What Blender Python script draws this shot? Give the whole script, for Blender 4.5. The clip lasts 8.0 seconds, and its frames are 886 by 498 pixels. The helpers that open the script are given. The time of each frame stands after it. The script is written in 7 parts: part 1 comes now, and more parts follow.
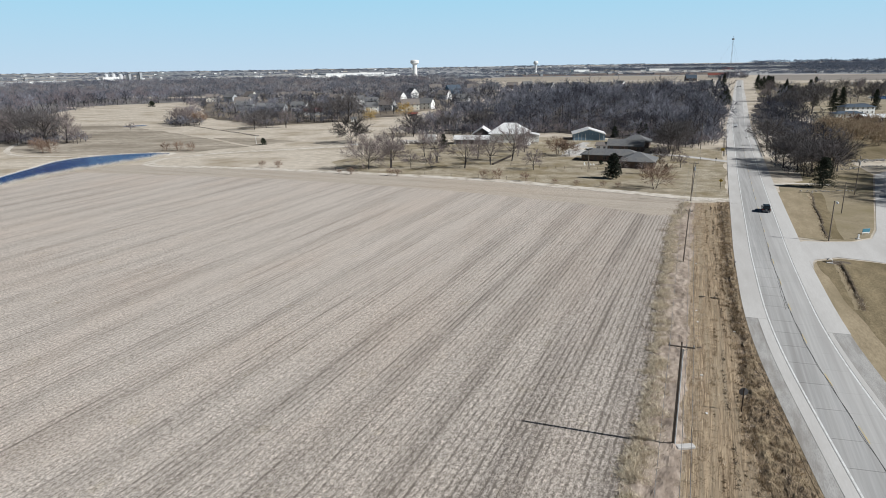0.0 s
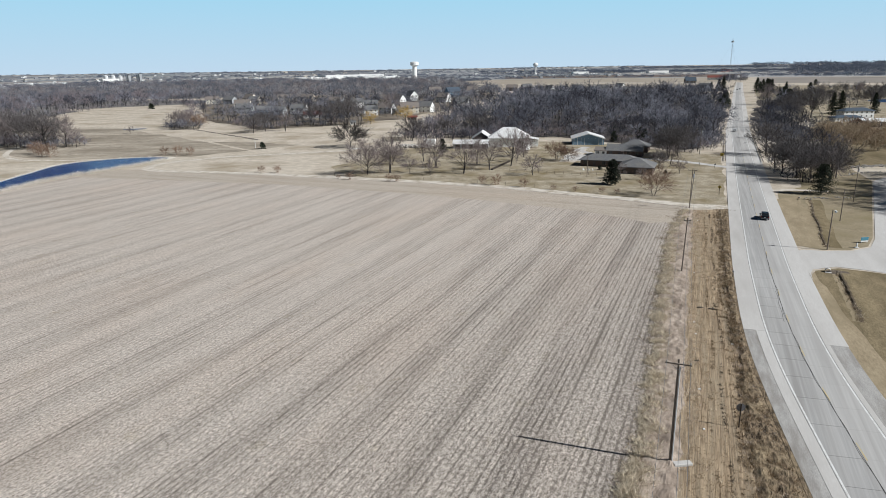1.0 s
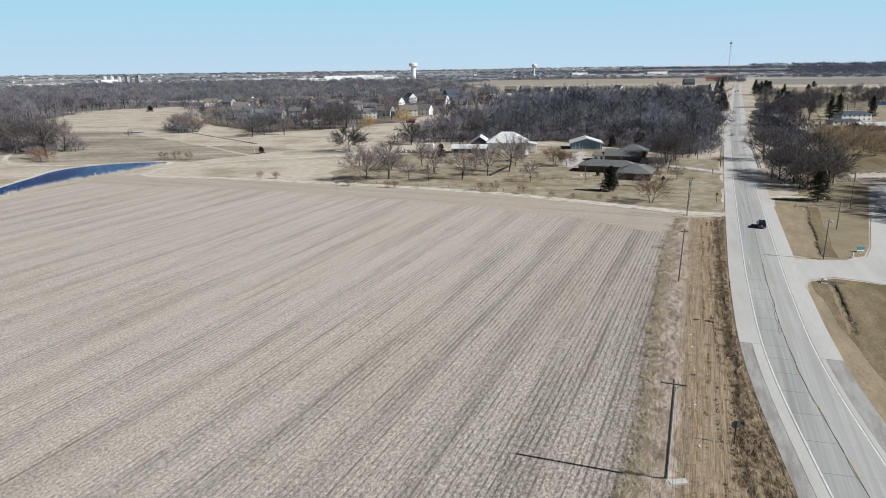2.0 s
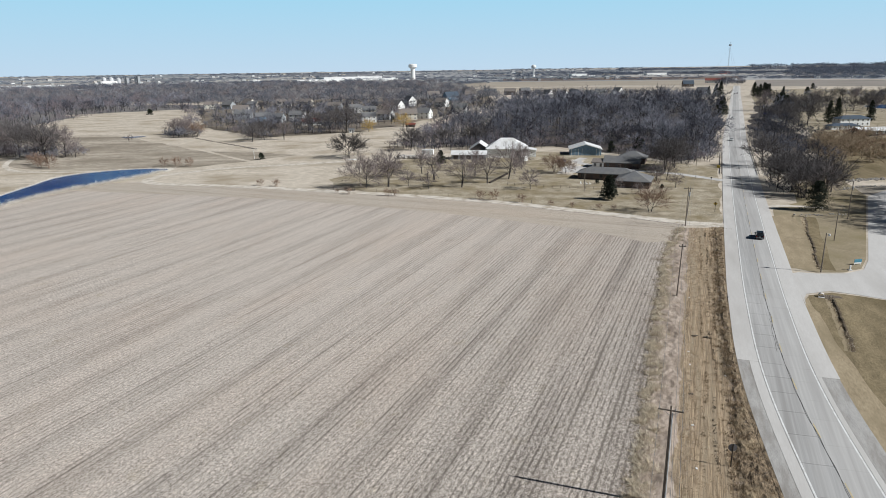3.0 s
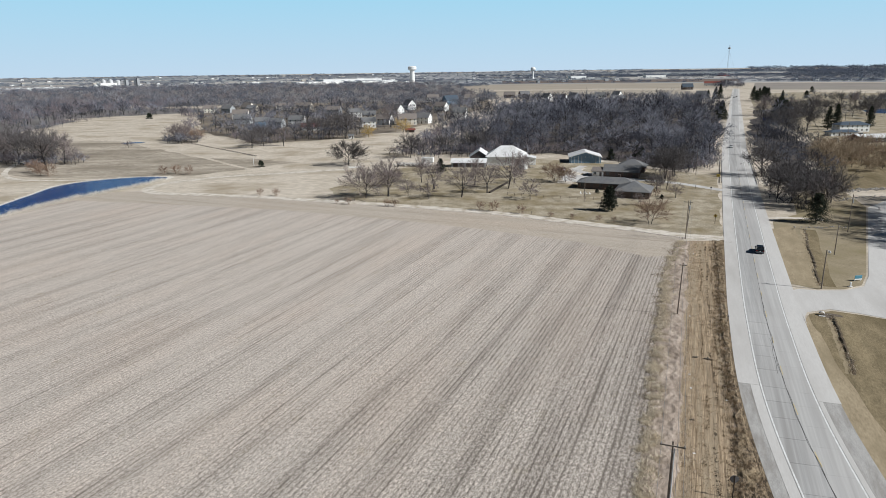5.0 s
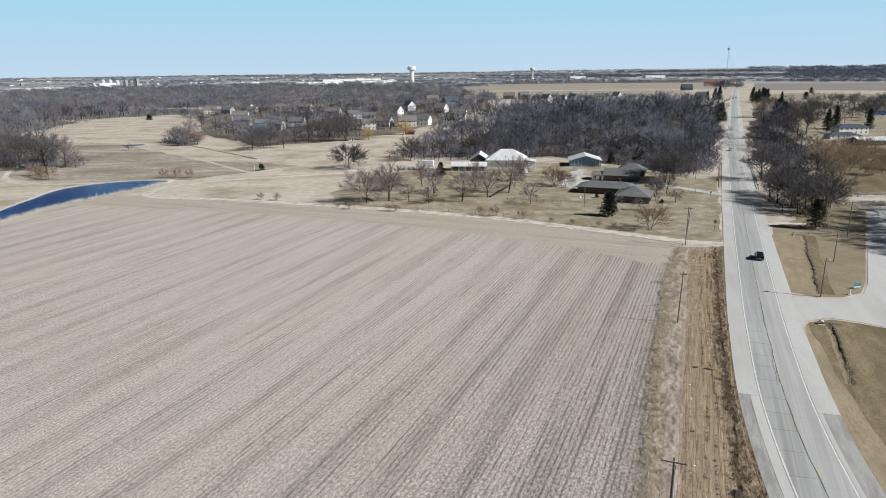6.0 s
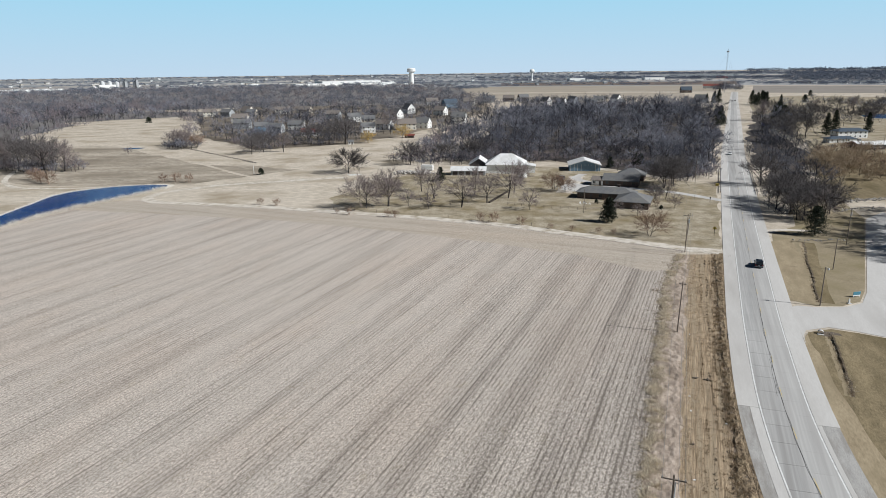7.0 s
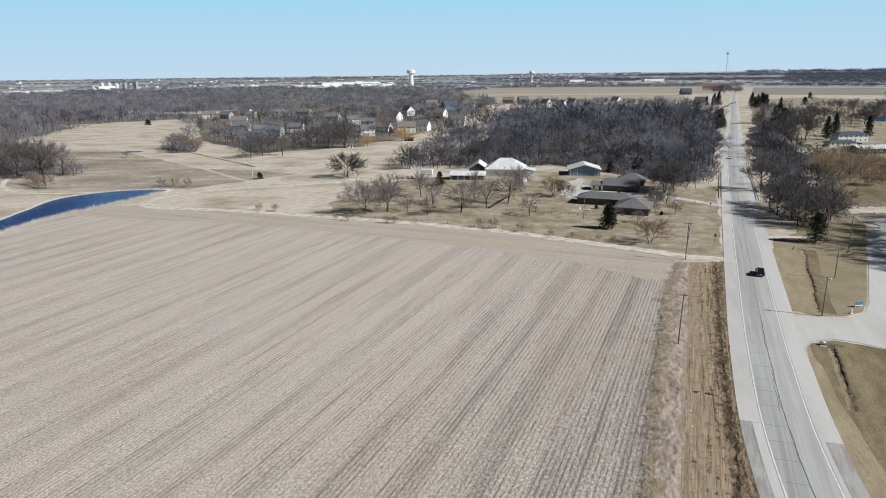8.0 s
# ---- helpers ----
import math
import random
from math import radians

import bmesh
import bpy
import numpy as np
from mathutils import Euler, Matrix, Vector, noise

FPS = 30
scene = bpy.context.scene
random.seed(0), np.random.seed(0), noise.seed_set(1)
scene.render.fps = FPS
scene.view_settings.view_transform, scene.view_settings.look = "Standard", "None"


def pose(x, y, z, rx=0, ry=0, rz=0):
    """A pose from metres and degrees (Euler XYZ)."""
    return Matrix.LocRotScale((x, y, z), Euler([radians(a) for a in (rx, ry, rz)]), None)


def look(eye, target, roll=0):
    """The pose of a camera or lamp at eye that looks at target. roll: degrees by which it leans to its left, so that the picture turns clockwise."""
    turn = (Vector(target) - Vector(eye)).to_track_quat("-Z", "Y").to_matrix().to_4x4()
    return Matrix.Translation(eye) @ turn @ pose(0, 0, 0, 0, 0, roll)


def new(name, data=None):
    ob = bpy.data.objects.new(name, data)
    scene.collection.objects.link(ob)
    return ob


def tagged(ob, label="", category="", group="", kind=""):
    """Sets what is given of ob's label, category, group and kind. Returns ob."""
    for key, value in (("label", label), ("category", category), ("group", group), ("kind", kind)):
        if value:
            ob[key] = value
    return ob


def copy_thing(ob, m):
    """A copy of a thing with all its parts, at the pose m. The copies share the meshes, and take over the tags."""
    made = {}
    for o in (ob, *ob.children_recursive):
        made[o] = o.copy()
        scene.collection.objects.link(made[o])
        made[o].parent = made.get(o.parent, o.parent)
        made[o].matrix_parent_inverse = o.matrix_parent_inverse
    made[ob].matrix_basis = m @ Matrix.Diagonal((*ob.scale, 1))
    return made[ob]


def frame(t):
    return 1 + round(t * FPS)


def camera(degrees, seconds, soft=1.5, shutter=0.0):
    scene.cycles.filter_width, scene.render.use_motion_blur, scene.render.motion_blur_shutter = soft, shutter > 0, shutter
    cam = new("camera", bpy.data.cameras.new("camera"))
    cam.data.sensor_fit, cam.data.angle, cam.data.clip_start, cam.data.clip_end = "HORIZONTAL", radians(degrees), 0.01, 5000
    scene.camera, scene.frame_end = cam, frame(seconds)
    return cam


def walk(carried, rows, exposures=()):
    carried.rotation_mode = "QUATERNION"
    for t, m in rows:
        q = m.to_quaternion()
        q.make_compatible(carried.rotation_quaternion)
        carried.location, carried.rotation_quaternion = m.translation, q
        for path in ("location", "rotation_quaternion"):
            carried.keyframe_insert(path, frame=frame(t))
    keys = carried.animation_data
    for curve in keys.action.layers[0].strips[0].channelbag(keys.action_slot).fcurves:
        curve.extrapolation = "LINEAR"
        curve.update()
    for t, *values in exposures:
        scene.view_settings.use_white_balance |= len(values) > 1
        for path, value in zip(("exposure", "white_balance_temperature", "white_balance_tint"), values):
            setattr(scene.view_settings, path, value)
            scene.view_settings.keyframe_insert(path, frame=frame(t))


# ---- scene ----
cam = camera(69.0, 8.0, soft=0.65)

# eye, point looked at, lean
PATH = [
    (0.0, (0.17, -1.16, 36.87), (-1.58, 95.04, 9.67), -0.90),
    (0.5, (0.32, -0.87, 37.50), (-1.43, 95.38, 10.40), -0.87),
    (1.0, (0.47, -0.67, 38.29), (-1.23, 95.58, 11.29), -0.84),
    (1.5, (0.60, -0.62, 39.17), (-1.00, 95.63, 12.22), -0.82),
    (1.7, (0.65, -0.61, 39.52), (-0.91, 95.64, 12.59), -0.82),
    (2.8, (0.65, -0.82, 42.87), (-0.82, 95.53, 15.91), -0.85),
    (3.0, (0.62, -0.72, 43.20), (-0.83, 95.63, 16.30), -0.84),
    (3.5, (0.55, -0.46, 44.03), (-0.85, 95.89, 17.28), -0.82),
    (4.0, (0.56, -0.09, 44.79), (-0.79, 96.26, 18.04), -0.81),
    (4.5, (0.54, 0.19, 45.51), (-0.81, 96.54, 18.81), -0.80),
    (4.7, (0.53, 0.30, 45.80), (-0.82, 96.65, 19.12), -0.80),
    (5.8, (0.12, 0.20, 47.94), (-1.15, 96.55, 21.15), -0.79),
    (6.0, (0.10, 0.23, 48.23), (-1.15, 96.58, 21.48), -0.78),
    (6.5, (0.03, 0.32, 48.96), (-1.17, 96.67, 22.31), -0.76),
    (7.0, (0.03, 0.58, 49.77), (-1.12, 96.98, 23.22), -0.73),
    (7.5, (0.12, 1.22, 50.60), (-1.03, 97.67, 24.15), -0.71),
    (8.0, (0.19, 2.18, 51.25), (-0.91, 98.63, 24.85), -0.70),
]
walk(cam, [(t, look(eye, target, lean)) for t, eye, target, lean in PATH], [(0.0, 0.12, 6050, 8), (8.0, 0.12, 6050, 8)])

# ---- daylight ----
SUN_AZ, SUN_EL = 108.7, 36.5          # degrees clockwise from +y, degrees above the horizon
world = bpy.data.worlds.new("sky")
scene.world = world
world.use_nodes = True
wn = world.node_tree
sky = wn.nodes.new("ShaderNodeTexSky")
sky.sky_type, sky.sun_disc = "NISHITA", False
sky.sun_elevation, sky.sun_rotation = radians(SUN_EL), radians(SUN_AZ)
sky.altitude, sky.air_density, sky.dust_density, sky.ozone_density = 250, 0.85, 0.55, 5.0
# pale haze low over the horizon, fading into the clear sky above
_co, _sep = wn.nodes.new("ShaderNodeTexCoord"), wn.nodes.new("ShaderNodeSeparateXYZ")
wn.links.new(_co.outputs["Generated"], _sep.inputs[0])
_ramp, _fade, _mix = wn.nodes.new("ShaderNodeValToRGB"), wn.nodes.new("ShaderNodeMapRange"), wn.nodes.new("ShaderNodeMix")
_ramp.color_ramp.elements[0].position, _ramp.color_ramp.elements[0].color = 0.0, (0.54, 0.665, 0.765, 1)
_ramp.color_ramp.elements[1].position, _ramp.color_ramp.elements[1].color = 0.13, (0.35, 0.645, 0.795, 1)
_fade.interpolation_type = "SMOOTHSTEP"
for _i, _v in ((1, 0.11), (2, 0.165), (3, 1.0), (4, 0.0)):
    _fade.inputs[_i].default_value = _v
_gain = wn.nodes.new("ShaderNodeVectorMath")
_gain.operation = "SCALE"
_gain.inputs["Scale"].default_value = 9.5
wn.links.new(_sep.outputs["Z"], _ramp.inputs[0])
wn.links.new(_sep.outputs["Z"], _fade.inputs[0])
wn.links.new(_ramp.outputs[0], _gain.inputs[0])
_mix.data_type = "RGBA"
wn.links.new(_fade.outputs[0], _mix.inputs[0])
_dim = wn.nodes.new("ShaderNodeVectorMath")
_dim.operation = "SCALE"
_dim.inputs["Scale"].default_value = 0.16
wn.links.new(sky.outputs[0], _dim.inputs[0])
wn.links.new(_dim.outputs[0], _mix.inputs[6])
wn.links.new(_gain.outputs[0], _mix.inputs[7])
wn.links.new(_mix.outputs[2], wn.nodes["Background"].inputs[0])
wn.nodes["Background"].inputs[1].default_value = 0.10

sun = new("sun", bpy.data.lights.new("sun", "SUN"))
sun.data.energy, sun.data.angle, sun.data.color = 4.85, radians(0.53), (1.0, 0.955, 0.89)
sx, sy = math.sin(radians(SUN_AZ)), math.cos(radians(SUN_AZ))
sun.matrix_world = look((sx * 100, sy * 100, 100 * math.tan(radians(SUN_EL))), (0, 0, 0))


# ---- materials ----
def material(name, a, b, scale=1.0, rough=0.9, bump=0.0, stain=None, stain_scale=0.1, turn=0.0, stretch=(1, 1, 1),
             metal=0.0, island=0.0, fine=4.0, spec=0.3, contrast=0.5):
    """Two colours mixed by noise at two scales, with an optional third for stains; turn in degrees about z."""
    m = bpy.data.materials.new(name)
    m.use_nodes = True
    nt, bs = m.node_tree, m.node_tree.nodes["Principled BSDF"]
    add, link = nt.nodes.new, nt.links.new
    co, mp = add("ShaderNodeTexCoord"), add("ShaderNodeMapping")
    mp.vector_type = "TEXTURE"
    mp.inputs["Rotation"].default_value[2] = radians(turn)
    mp.inputs["Scale"].default_value = stretch
    link(co.outputs["Object"], mp.inputs[0])
    n1, n2 = add("ShaderNodeTexNoise"), add("ShaderNodeTexNoise")
    for n, s, d in ((n1, scale, 5.0), (n2, scale * fine, 3.0)):
        n.inputs["Scale"].default_value, n.inputs["Detail"].default_value = s, d
        n.inputs["Roughness"].default_value = 0.65
        link(mp.outputs[0], n.inputs["Vector"])
    mean = add("ShaderNodeMath")
    mean.operation = "MULTIPLY_ADD"
    mean.inputs[1].default_value = 0.5
    link(n1.outputs[0], mean.inputs[0])
    half = add("ShaderNodeMath")
    half.operation = "MULTIPLY"
    half.inputs[1].default_value = 0.5
    link(n2.outputs[0], half.inputs[0])
    link(half.outputs[0], mean.inputs[2])
    ramp = add("ShaderNodeValToRGB")
    ramp.color_ramp.elements[0].position, ramp.color_ramp.elements[1].position = 0.5 - contrast * 0.3, 0.5 + contrast * 0.3
    ramp.color_ramp.elements[0].color, ramp.color_ramp.elements[1].color = (*a, 1), (*b, 1)
    link(mean.outputs[0], ramp.inputs[0])
    colour = ramp.outputs[0]
    if stain:
        n3, r3, mx = add("ShaderNodeTexNoise"), add("ShaderNodeValToRGB"), add("ShaderNodeMix")
        n3.inputs["Scale"].default_value, n3.inputs["Detail"].default_value = stain_scale, 6.0
        n3.inputs["Roughness"].default_value = 0.6
        link(mp.outputs[0], n3.inputs["Vector"])
        r3.color_ramp.elements[0].position, r3.color_ramp.elements[1].position = 0.45, 0.68
        link(n3.outputs[0], r3.inputs[0])
        mx.data_type = "RGBA"
        link(r3.outputs[0], mx.inputs[0])
        link(colour, mx.inputs[6])
        mx.inputs[7].default_value = (*stain, 1)
        colour = mx.outputs[2]
    if island:
        geo, oi, hsv, mr = add("ShaderNodeNewGeometry"), add("ShaderNodeObjectInfo"), add("ShaderNodeHueSaturation"), add("ShaderNodeMapRange")
        s = add("ShaderNodeMath")
        s.operation = "ADD"
        link(geo.outputs["Random Per Island"], s.inputs[0])
        link(oi.outputs["Random"], s.inputs[1])
        mr.inputs[1].default_value, mr.inputs[2].default_value = 0, 2
        mr.inputs[3].default_value, mr.inputs[4].default_value = 1 - island, 1 + island
        link(s.outputs[0], mr.inputs[0])
        link(mr.outputs[0], hsv.inputs["Value"])
        link(colour, hsv.inputs["Color"])
        colour = hsv.outputs[0]
    link(colour, bs.inputs["Base Color"])
    bs.inputs["Roughness"].default_value, bs.inputs["Metallic"].default_value = rough, metal
    bs.inputs["Specular IOR Level"].default_value = spec
    if bump:
        bp = add("ShaderNodeBump")
        bp.inputs["Strength"].default_value, bp.inputs["Distance"].default_value = min(1.0, bump * 4), bump
        link(mean.outputs[0], bp.inputs["Height"])
        link(bp.outputs[0], bs.inputs["Normal"])
    return m


ROW = -20.6                      # the verge runs with the road, degrees about z
FIELD_ROW = -22.6                # the crop rows


def field_material(name, turn, a, b, dark, rows_fade=None, pass_width=9.12):
    """Crop stubble: straight rows broken by litter, planter passes of lighter and darker ground, wheel lines between them."""
    m = bpy.data.materials.new(name)
    m.use_nodes = True
    nt, bs = m.node_tree, m.node_tree.nodes["Principled BSDF"]
    add, link = nt.nodes.new, nt.links.new
    co = add("ShaderNodeTexCoord")

    def turned(scale):
        mp = add("ShaderNodeMapping")
        mp.vector_type = "TEXTURE"
        mp.inputs["Rotation"].default_value[2] = radians(turn)
        mp.inputs["Scale"].default_value = scale
        link(co.outputs["Object"], mp.inputs[0])
        return mp.outputs[0]

    def calc(kind, one, two, clamp=False):
        n = add("ShaderNodeMath")
        n.operation, n.use_clamp = kind, clamp
        for k, v in enumerate((one, two)):
            if isinstance(v, (int, float)):
                n.inputs[k].default_value = v
            elif v is not None:
                link(v, n.inputs[k])
        return n.outputs[0]

    def noise_of(scale, freq, detail, rough=0.6):
        n = add("ShaderNodeTexNoise")
        n.inputs["Scale"].default_value, n.inputs["Detail"].default_value, n.inputs["Roughness"].default_value = freq, detail, rough
        link(turned(scale), n.inputs["Vector"])
        return n.outputs[0]

    def span(value, low, high, out0=0.0, out1=1.0):
        n = add("ShaderNodeMapRange")
        for k, v in ((1, low), (2, high), (3, out0), (4, out1)):
            n.inputs[k].default_value = v
        link(value, n.inputs[0])
        return n.outputs[0]

    sep = add("ShaderNodeSeparateXYZ")
    link(turned((1, 1, 1)), sep.inputs[0])
    across = sep.outputs["X"]
    drift = calc("MULTIPLY", calc("SUBTRACT", noise_of((3, 30, 1), 1.0, 2), 0.5), 0.5)
    line = calc("ADD", across, drift)
    # litter: fine flecks and coarser clumps, drawn out a little along the rows
    fleck = noise_of((0.9, 1.5, 1), 5.0, 3, 0.7)
    clump = noise_of((0.6, 1.2, 1), 1.9, 4, 0.7)
    litter = calc("ADD", calc("MULTIPLY", fleck, 0.68), calc("MULTIPLY", clump, 0.32))
    ramp = add("ShaderNodeValToRGB")
    ramp.color_ramp.elements[0].position, ramp.color_ramp.elements[1].position = 0.39, 0.61
    ramp.color_ramp.elements[0].color, ramp.color_ramp.elements[1].color = (*a, 1), (*b, 1)
    link(litter, ramp.inputs[0])
    # rows 0.76 m apart
    wave = calc("SINE", calc("MULTIPLY", line, math.tau / 0.76), None)
    row = calc("MULTIPLY", span(wave, 0.1, 1.0), span(noise_of((0.8, 4.0, 1), 1.0, 4), 0.34, 0.56))
    strong = span(noise_of((5, 60, 1), 1.0, 3), 0.35, 0.66, 0.25, 0.95)
    if rows_fade:
        strong = calc("ADD", strong, span(across, rows_fade[0], rows_fade[1], 0.0, 0.42), True)
    row = calc("MULTIPLY", row, strong)
    # passes, wheel lines and long streaks
    band = calc("SINE", calc("MULTIPLY", line, math.tau / pass_width), None)
    band = calc("MULTIPLY", span(band, -0.5, 1.0), span(noise_of((4, 70, 1), 1.0, 3), 0.38, 0.6))
    wheel = calc("SINE", calc("MULTIPLY", calc("ADD", line, 0.9), math.tau / (pass_width / 2)), None)
    wheel = calc("MULTIPLY", span(wheel, 0.93, 1.0), span(noise_of((3, 26, 1), 1.0, 4), 0.44, 0.62))
    streak = span(noise_of((1.3, 55, 1), 1.0, 3, 0.55), 0.50, 0.70)
    shade = calc("ADD", calc("MULTIPLY", row, 0.56), calc("MULTIPLY", band, 0.24))
    shade = calc("ADD", shade, calc("MULTIPLY", wheel, 0.30))
    shade = calc("ADD", shade, calc("MULTIPLY", streak, 0.20))
    if rows_fade:
        edge = calc("MULTIPLY", span(across, rows_fade[0], rows_fade[1]), span(noise_of((4, 60, 1), 1.0, 3), 0.25, 0.6))
        shade = calc("ADD", shade, calc("MULTIPLY", edge, 0.17))
        gaps = calc("MULTIPLY", span(across, rows_fade[0] - 20, rows_fade[1], 0.15, 1.0), span(clump, 0.42, 0.56, 1.0, 0.0))
        shade = calc("ADD", shade, calc("MULTIPLY", gaps, 0.42))
    shade = calc("MINIMUM", shade, 0.85)

    def mixed(fac, one, two, kind="MIX"):
        mx = add("ShaderNodeMix")
        mx.data_type, mx.blend_type = "RGBA", kind
        link(fac, mx.inputs[0])
        link(one, mx.inputs[6])
        mx.inputs[7].default_value = (*two, 1)
        return mx.outputs[2]

    col = mixed(shade, ramp.outputs[0], dark)
    col = mixed(span(noise_of((18, 45, 1), 1.0, 3), 0.45, 0.68, 0.0, 0.7), col, (1.0, 0.96, 0.93), "MULTIPLY")
    col = mixed(span(noise_of((1, 1.6, 1), 0.35, 4), 0.60, 0.72, 0.0, 0.5), col, (0.86, 0.84, 0.74), "MULTIPLY")
    link(col, bs.inputs["Base Color"])
    bs.inputs["Roughness"].default_value, bs.inputs["Specular IOR Level"].default_value = 0.95, 0.2
    bp = add("ShaderNodeBump")
    bp.inputs["Strength"].default_value, bp.inputs["Distance"].default_value = 0.35, 0.08
    link(calc("SUBTRACT", litter, calc("MULTIPLY", row, 0.5)), bp.inputs["Height"])
    link(bp.outputs[0], bs.inputs["Normal"])
    return m


M_FIELD = field_material("stubble", FIELD_ROW, (0.305, 0.266, 0.23), (0.80, 0.722, 0.65), (0.128, 0.108, 0.092), (-48.0, -4.0))
M_HEAD = field_material("headland_stubble", 68, (0.31, 0.265, 0.215), (0.66, 0.59, 0.51), (0.25, 0.21, 0.17))
M_RESIDUE = material("residue", (0.36, 0.31, 0.255), (0.64, 0.575, 0.495), 2, 0.9, island=0.35)
M_CLOD = material("clod", (0.10, 0.08, 0.065), (0.20, 0.165, 0.13), 2, 0.95, island=0.3)
M_DRY = material("dry_grass", (0.42, 0.365, 0.298), (0.71, 0.635, 0.535), 0.35, 0.95, 0.05, stain=(0.36, 0.30, 0.22), stain_scale=0.05, stretch=(1.3, 1, 1), contrast=0.4, fine=7)
M_LAWN = material("winter_lawn", (0.222, 0.186, 0.125), (0.50, 0.438, 0.34), 0.22, 0.95, 0.04, contrast=0.34, stain=(0.22, 0.175, 0.095), stain_scale=0.085, fine=9)
M_TURF = material("olive_turf", (0.142, 0.112, 0.064), (0.295, 0.235, 0.142), 0.5, 0.95, 0.04, contrast=0.4, stain=(0.125, 0.098, 0.048), stain_scale=0.09, turn=ROW, stretch=(1, 3, 1), fine=9)
M_MEADOW = material("meadow", (0.265, 0.228, 0.182), (0.53, 0.465, 0.38), 0.08, 0.95, 0.05, contrast=0.3, stain=(0.225, 0.19, 0.145), stain_scale=0.05, stretch=(3, 1, 1), fine=9)
M_VERGE = material("mown_verge", (0.15, 0.107, 0.066), (0.50, 0.388, 0.265), 0.9, 0.95, 0.10, stain=(0.36, 0.295, 0.21), stain_scale=0.5, turn=ROW, stretch=(0.42, 16, 1), fine=4, contrast=0.36)
M_DITCH = material("rough_ditch", (0.05, 0.036, 0.024), (0.285, 0.215, 0.142), 1.1, 0.95, 0.35, stain=(0.30, 0.235, 0.15), stain_scale=0.3, turn=ROW, stretch=(0.7, 1.8, 1), fine=3, contrast=0.32)
M_BRUSH = material("brush_strip", (0.29, 0.236, 0.195), (0.51, 0.425, 0.355), 0.9, 0.95, 0.08, stain=(0.21, 0.165, 0.13), stain_scale=0.35, turn=ROW, stretch=(0.7, 2.4, 1), fine=5)
# brown litter darkened nearly to black: the woods' shade is in its colour
M_SHADED_LITTER = material("shaded_leaf_litter", (0.028, 0.026, 0.027), (0.078, 0.07, 0.069), 0.12, 0.95, 0.05, stain=(0.12, 0.095, 0.075), stain_scale=0.05, fine=10)
M_BRUSHBLADE = material("brush_stems", (0.37, 0.30, 0.245), (0.62, 0.53, 0.44), 1, 0.9, island=0.4)
M_GRASSBLADE = material("dead_grass", (0.55, 0.465, 0.345), (0.84, 0.745, 0.59), 1, 0.9, island=0.4)
M_WEED = material("dead_weed", (0.13, 0.092, 0.057), (0.40, 0.305, 0.195), 1, 0.9, island=0.4)
M_REED = material("reed", (0.58, 0.53, 0.455), (0.76, 0.715, 0.64), 1, 0.9, island=0.3)
M_CONC = material("shoulder_concrete", (0.53, 0.51, 0.49), (0.62, 0.605, 0.585), 0.25, 0.85, stain=(0.47, 0.45, 0.43), stain_scale=0.12, turn=ROW, stretch=(1, 6, 1), fine=20)
M_LANE = material("lane_concrete", (0.36, 0.355, 0.35), (0.49, 0.48, 0.47), 0.6, 0.8, stain=(0.33, 0.32, 0.31), stain_scale=0.7, turn=ROW, stretch=(0.8, 40, 1), fine=5, contrast=0.4, island=0.04)
M_LANE_B = material("lane_concrete_light", (0.42, 0.41, 0.40), (0.51, 0.50, 0.485), 0.5, 0.8, stain=(0.39, 0.375, 0.365), stain_scale=0.7, turn=ROW, stretch=(0.8, 40, 1), fine=5, contrast=0.4, island=0.03)
M_GRAVEL = material("shoulder_gravel", (0.30, 0.29, 0.28), (0.50, 0.485, 0.465), 1.2, 0.95, 0.02, stain=(0.27, 0.25, 0.23), stain_scale=0.4, turn=ROW, stretch=(0.7, 4, 1), fine=8)
M_DIRT = material("dirt_track", (0.58, 0.53, 0.465), (0.75, 0.70, 0.63), 0.5, 0.95, 0.02, stain=(0.38, 0.32, 0.24), stain_scale=0.3, fine=8)
M_JOINT = material("joint_sealant", (0.06, 0.057, 0.055), (0.13, 0.125, 0.12), 3, 0.7)
M_WHITE = material("road_paint_white", (0.72, 0.72, 0.71), (0.82, 0.82, 0.81), 1.5, 0.6, stain=(0.6, 0.59, 0.57), stain_scale=1.0)
M_YELLOW = material("road_paint_yellow", (0.54, 0.42, 0.17), (0.66, 0.53, 0.27), 1.5, 0.6, stain=(0.5, 0.45, 0.33), stain_scale=1.0)
M_BARK = material("bark", (0.025, 0.022, 0.022), (0.08, 0.073, 0.072), 3, 0.95, 0.02, stretch=(1, 1, 4), island=0.25)
M_LIMB = material("dark_twigs", (0.07, 0.063, 0.062), (0.17, 0.155, 0.155), 1, 0.95, island=0.3)
M_TWIG = material("twigs", (0.155, 0.13, 0.126), (0.285, 0.24, 0.23), 1, 0.95, island=0.35)
M_TWIG_WARM = material("twigs_warm", (0.20, 0.135, 0.10), (0.32, 0.225, 0.165), 1, 0.95, island=0.35)
M_WILLOW = material("willow_twigs", (0.38, 0.26, 0.075), (0.58, 0.42, 0.16), 1, 0.95, island=0.3)
M_SHRUB = material("shrub_twigs", (0.29, 0.225, 0.155), (0.47, 0.375, 0.265), 1, 0.95, island=0.3)
# blue cast and darkest tones put the woods' skylit shade into these colours
M_WOODS_DARK = material("woodland_bark", (0.014, 0.014, 0.016), (0.05, 0.049, 0.053), 0.5, 0.95, island=0.3)
M_WOODS_PALE = material("woodland_twigs_pale", (0.216, 0.219, 0.258), (0.340, 0.340, 0.385), 0.3, 0.95, island=0.15)
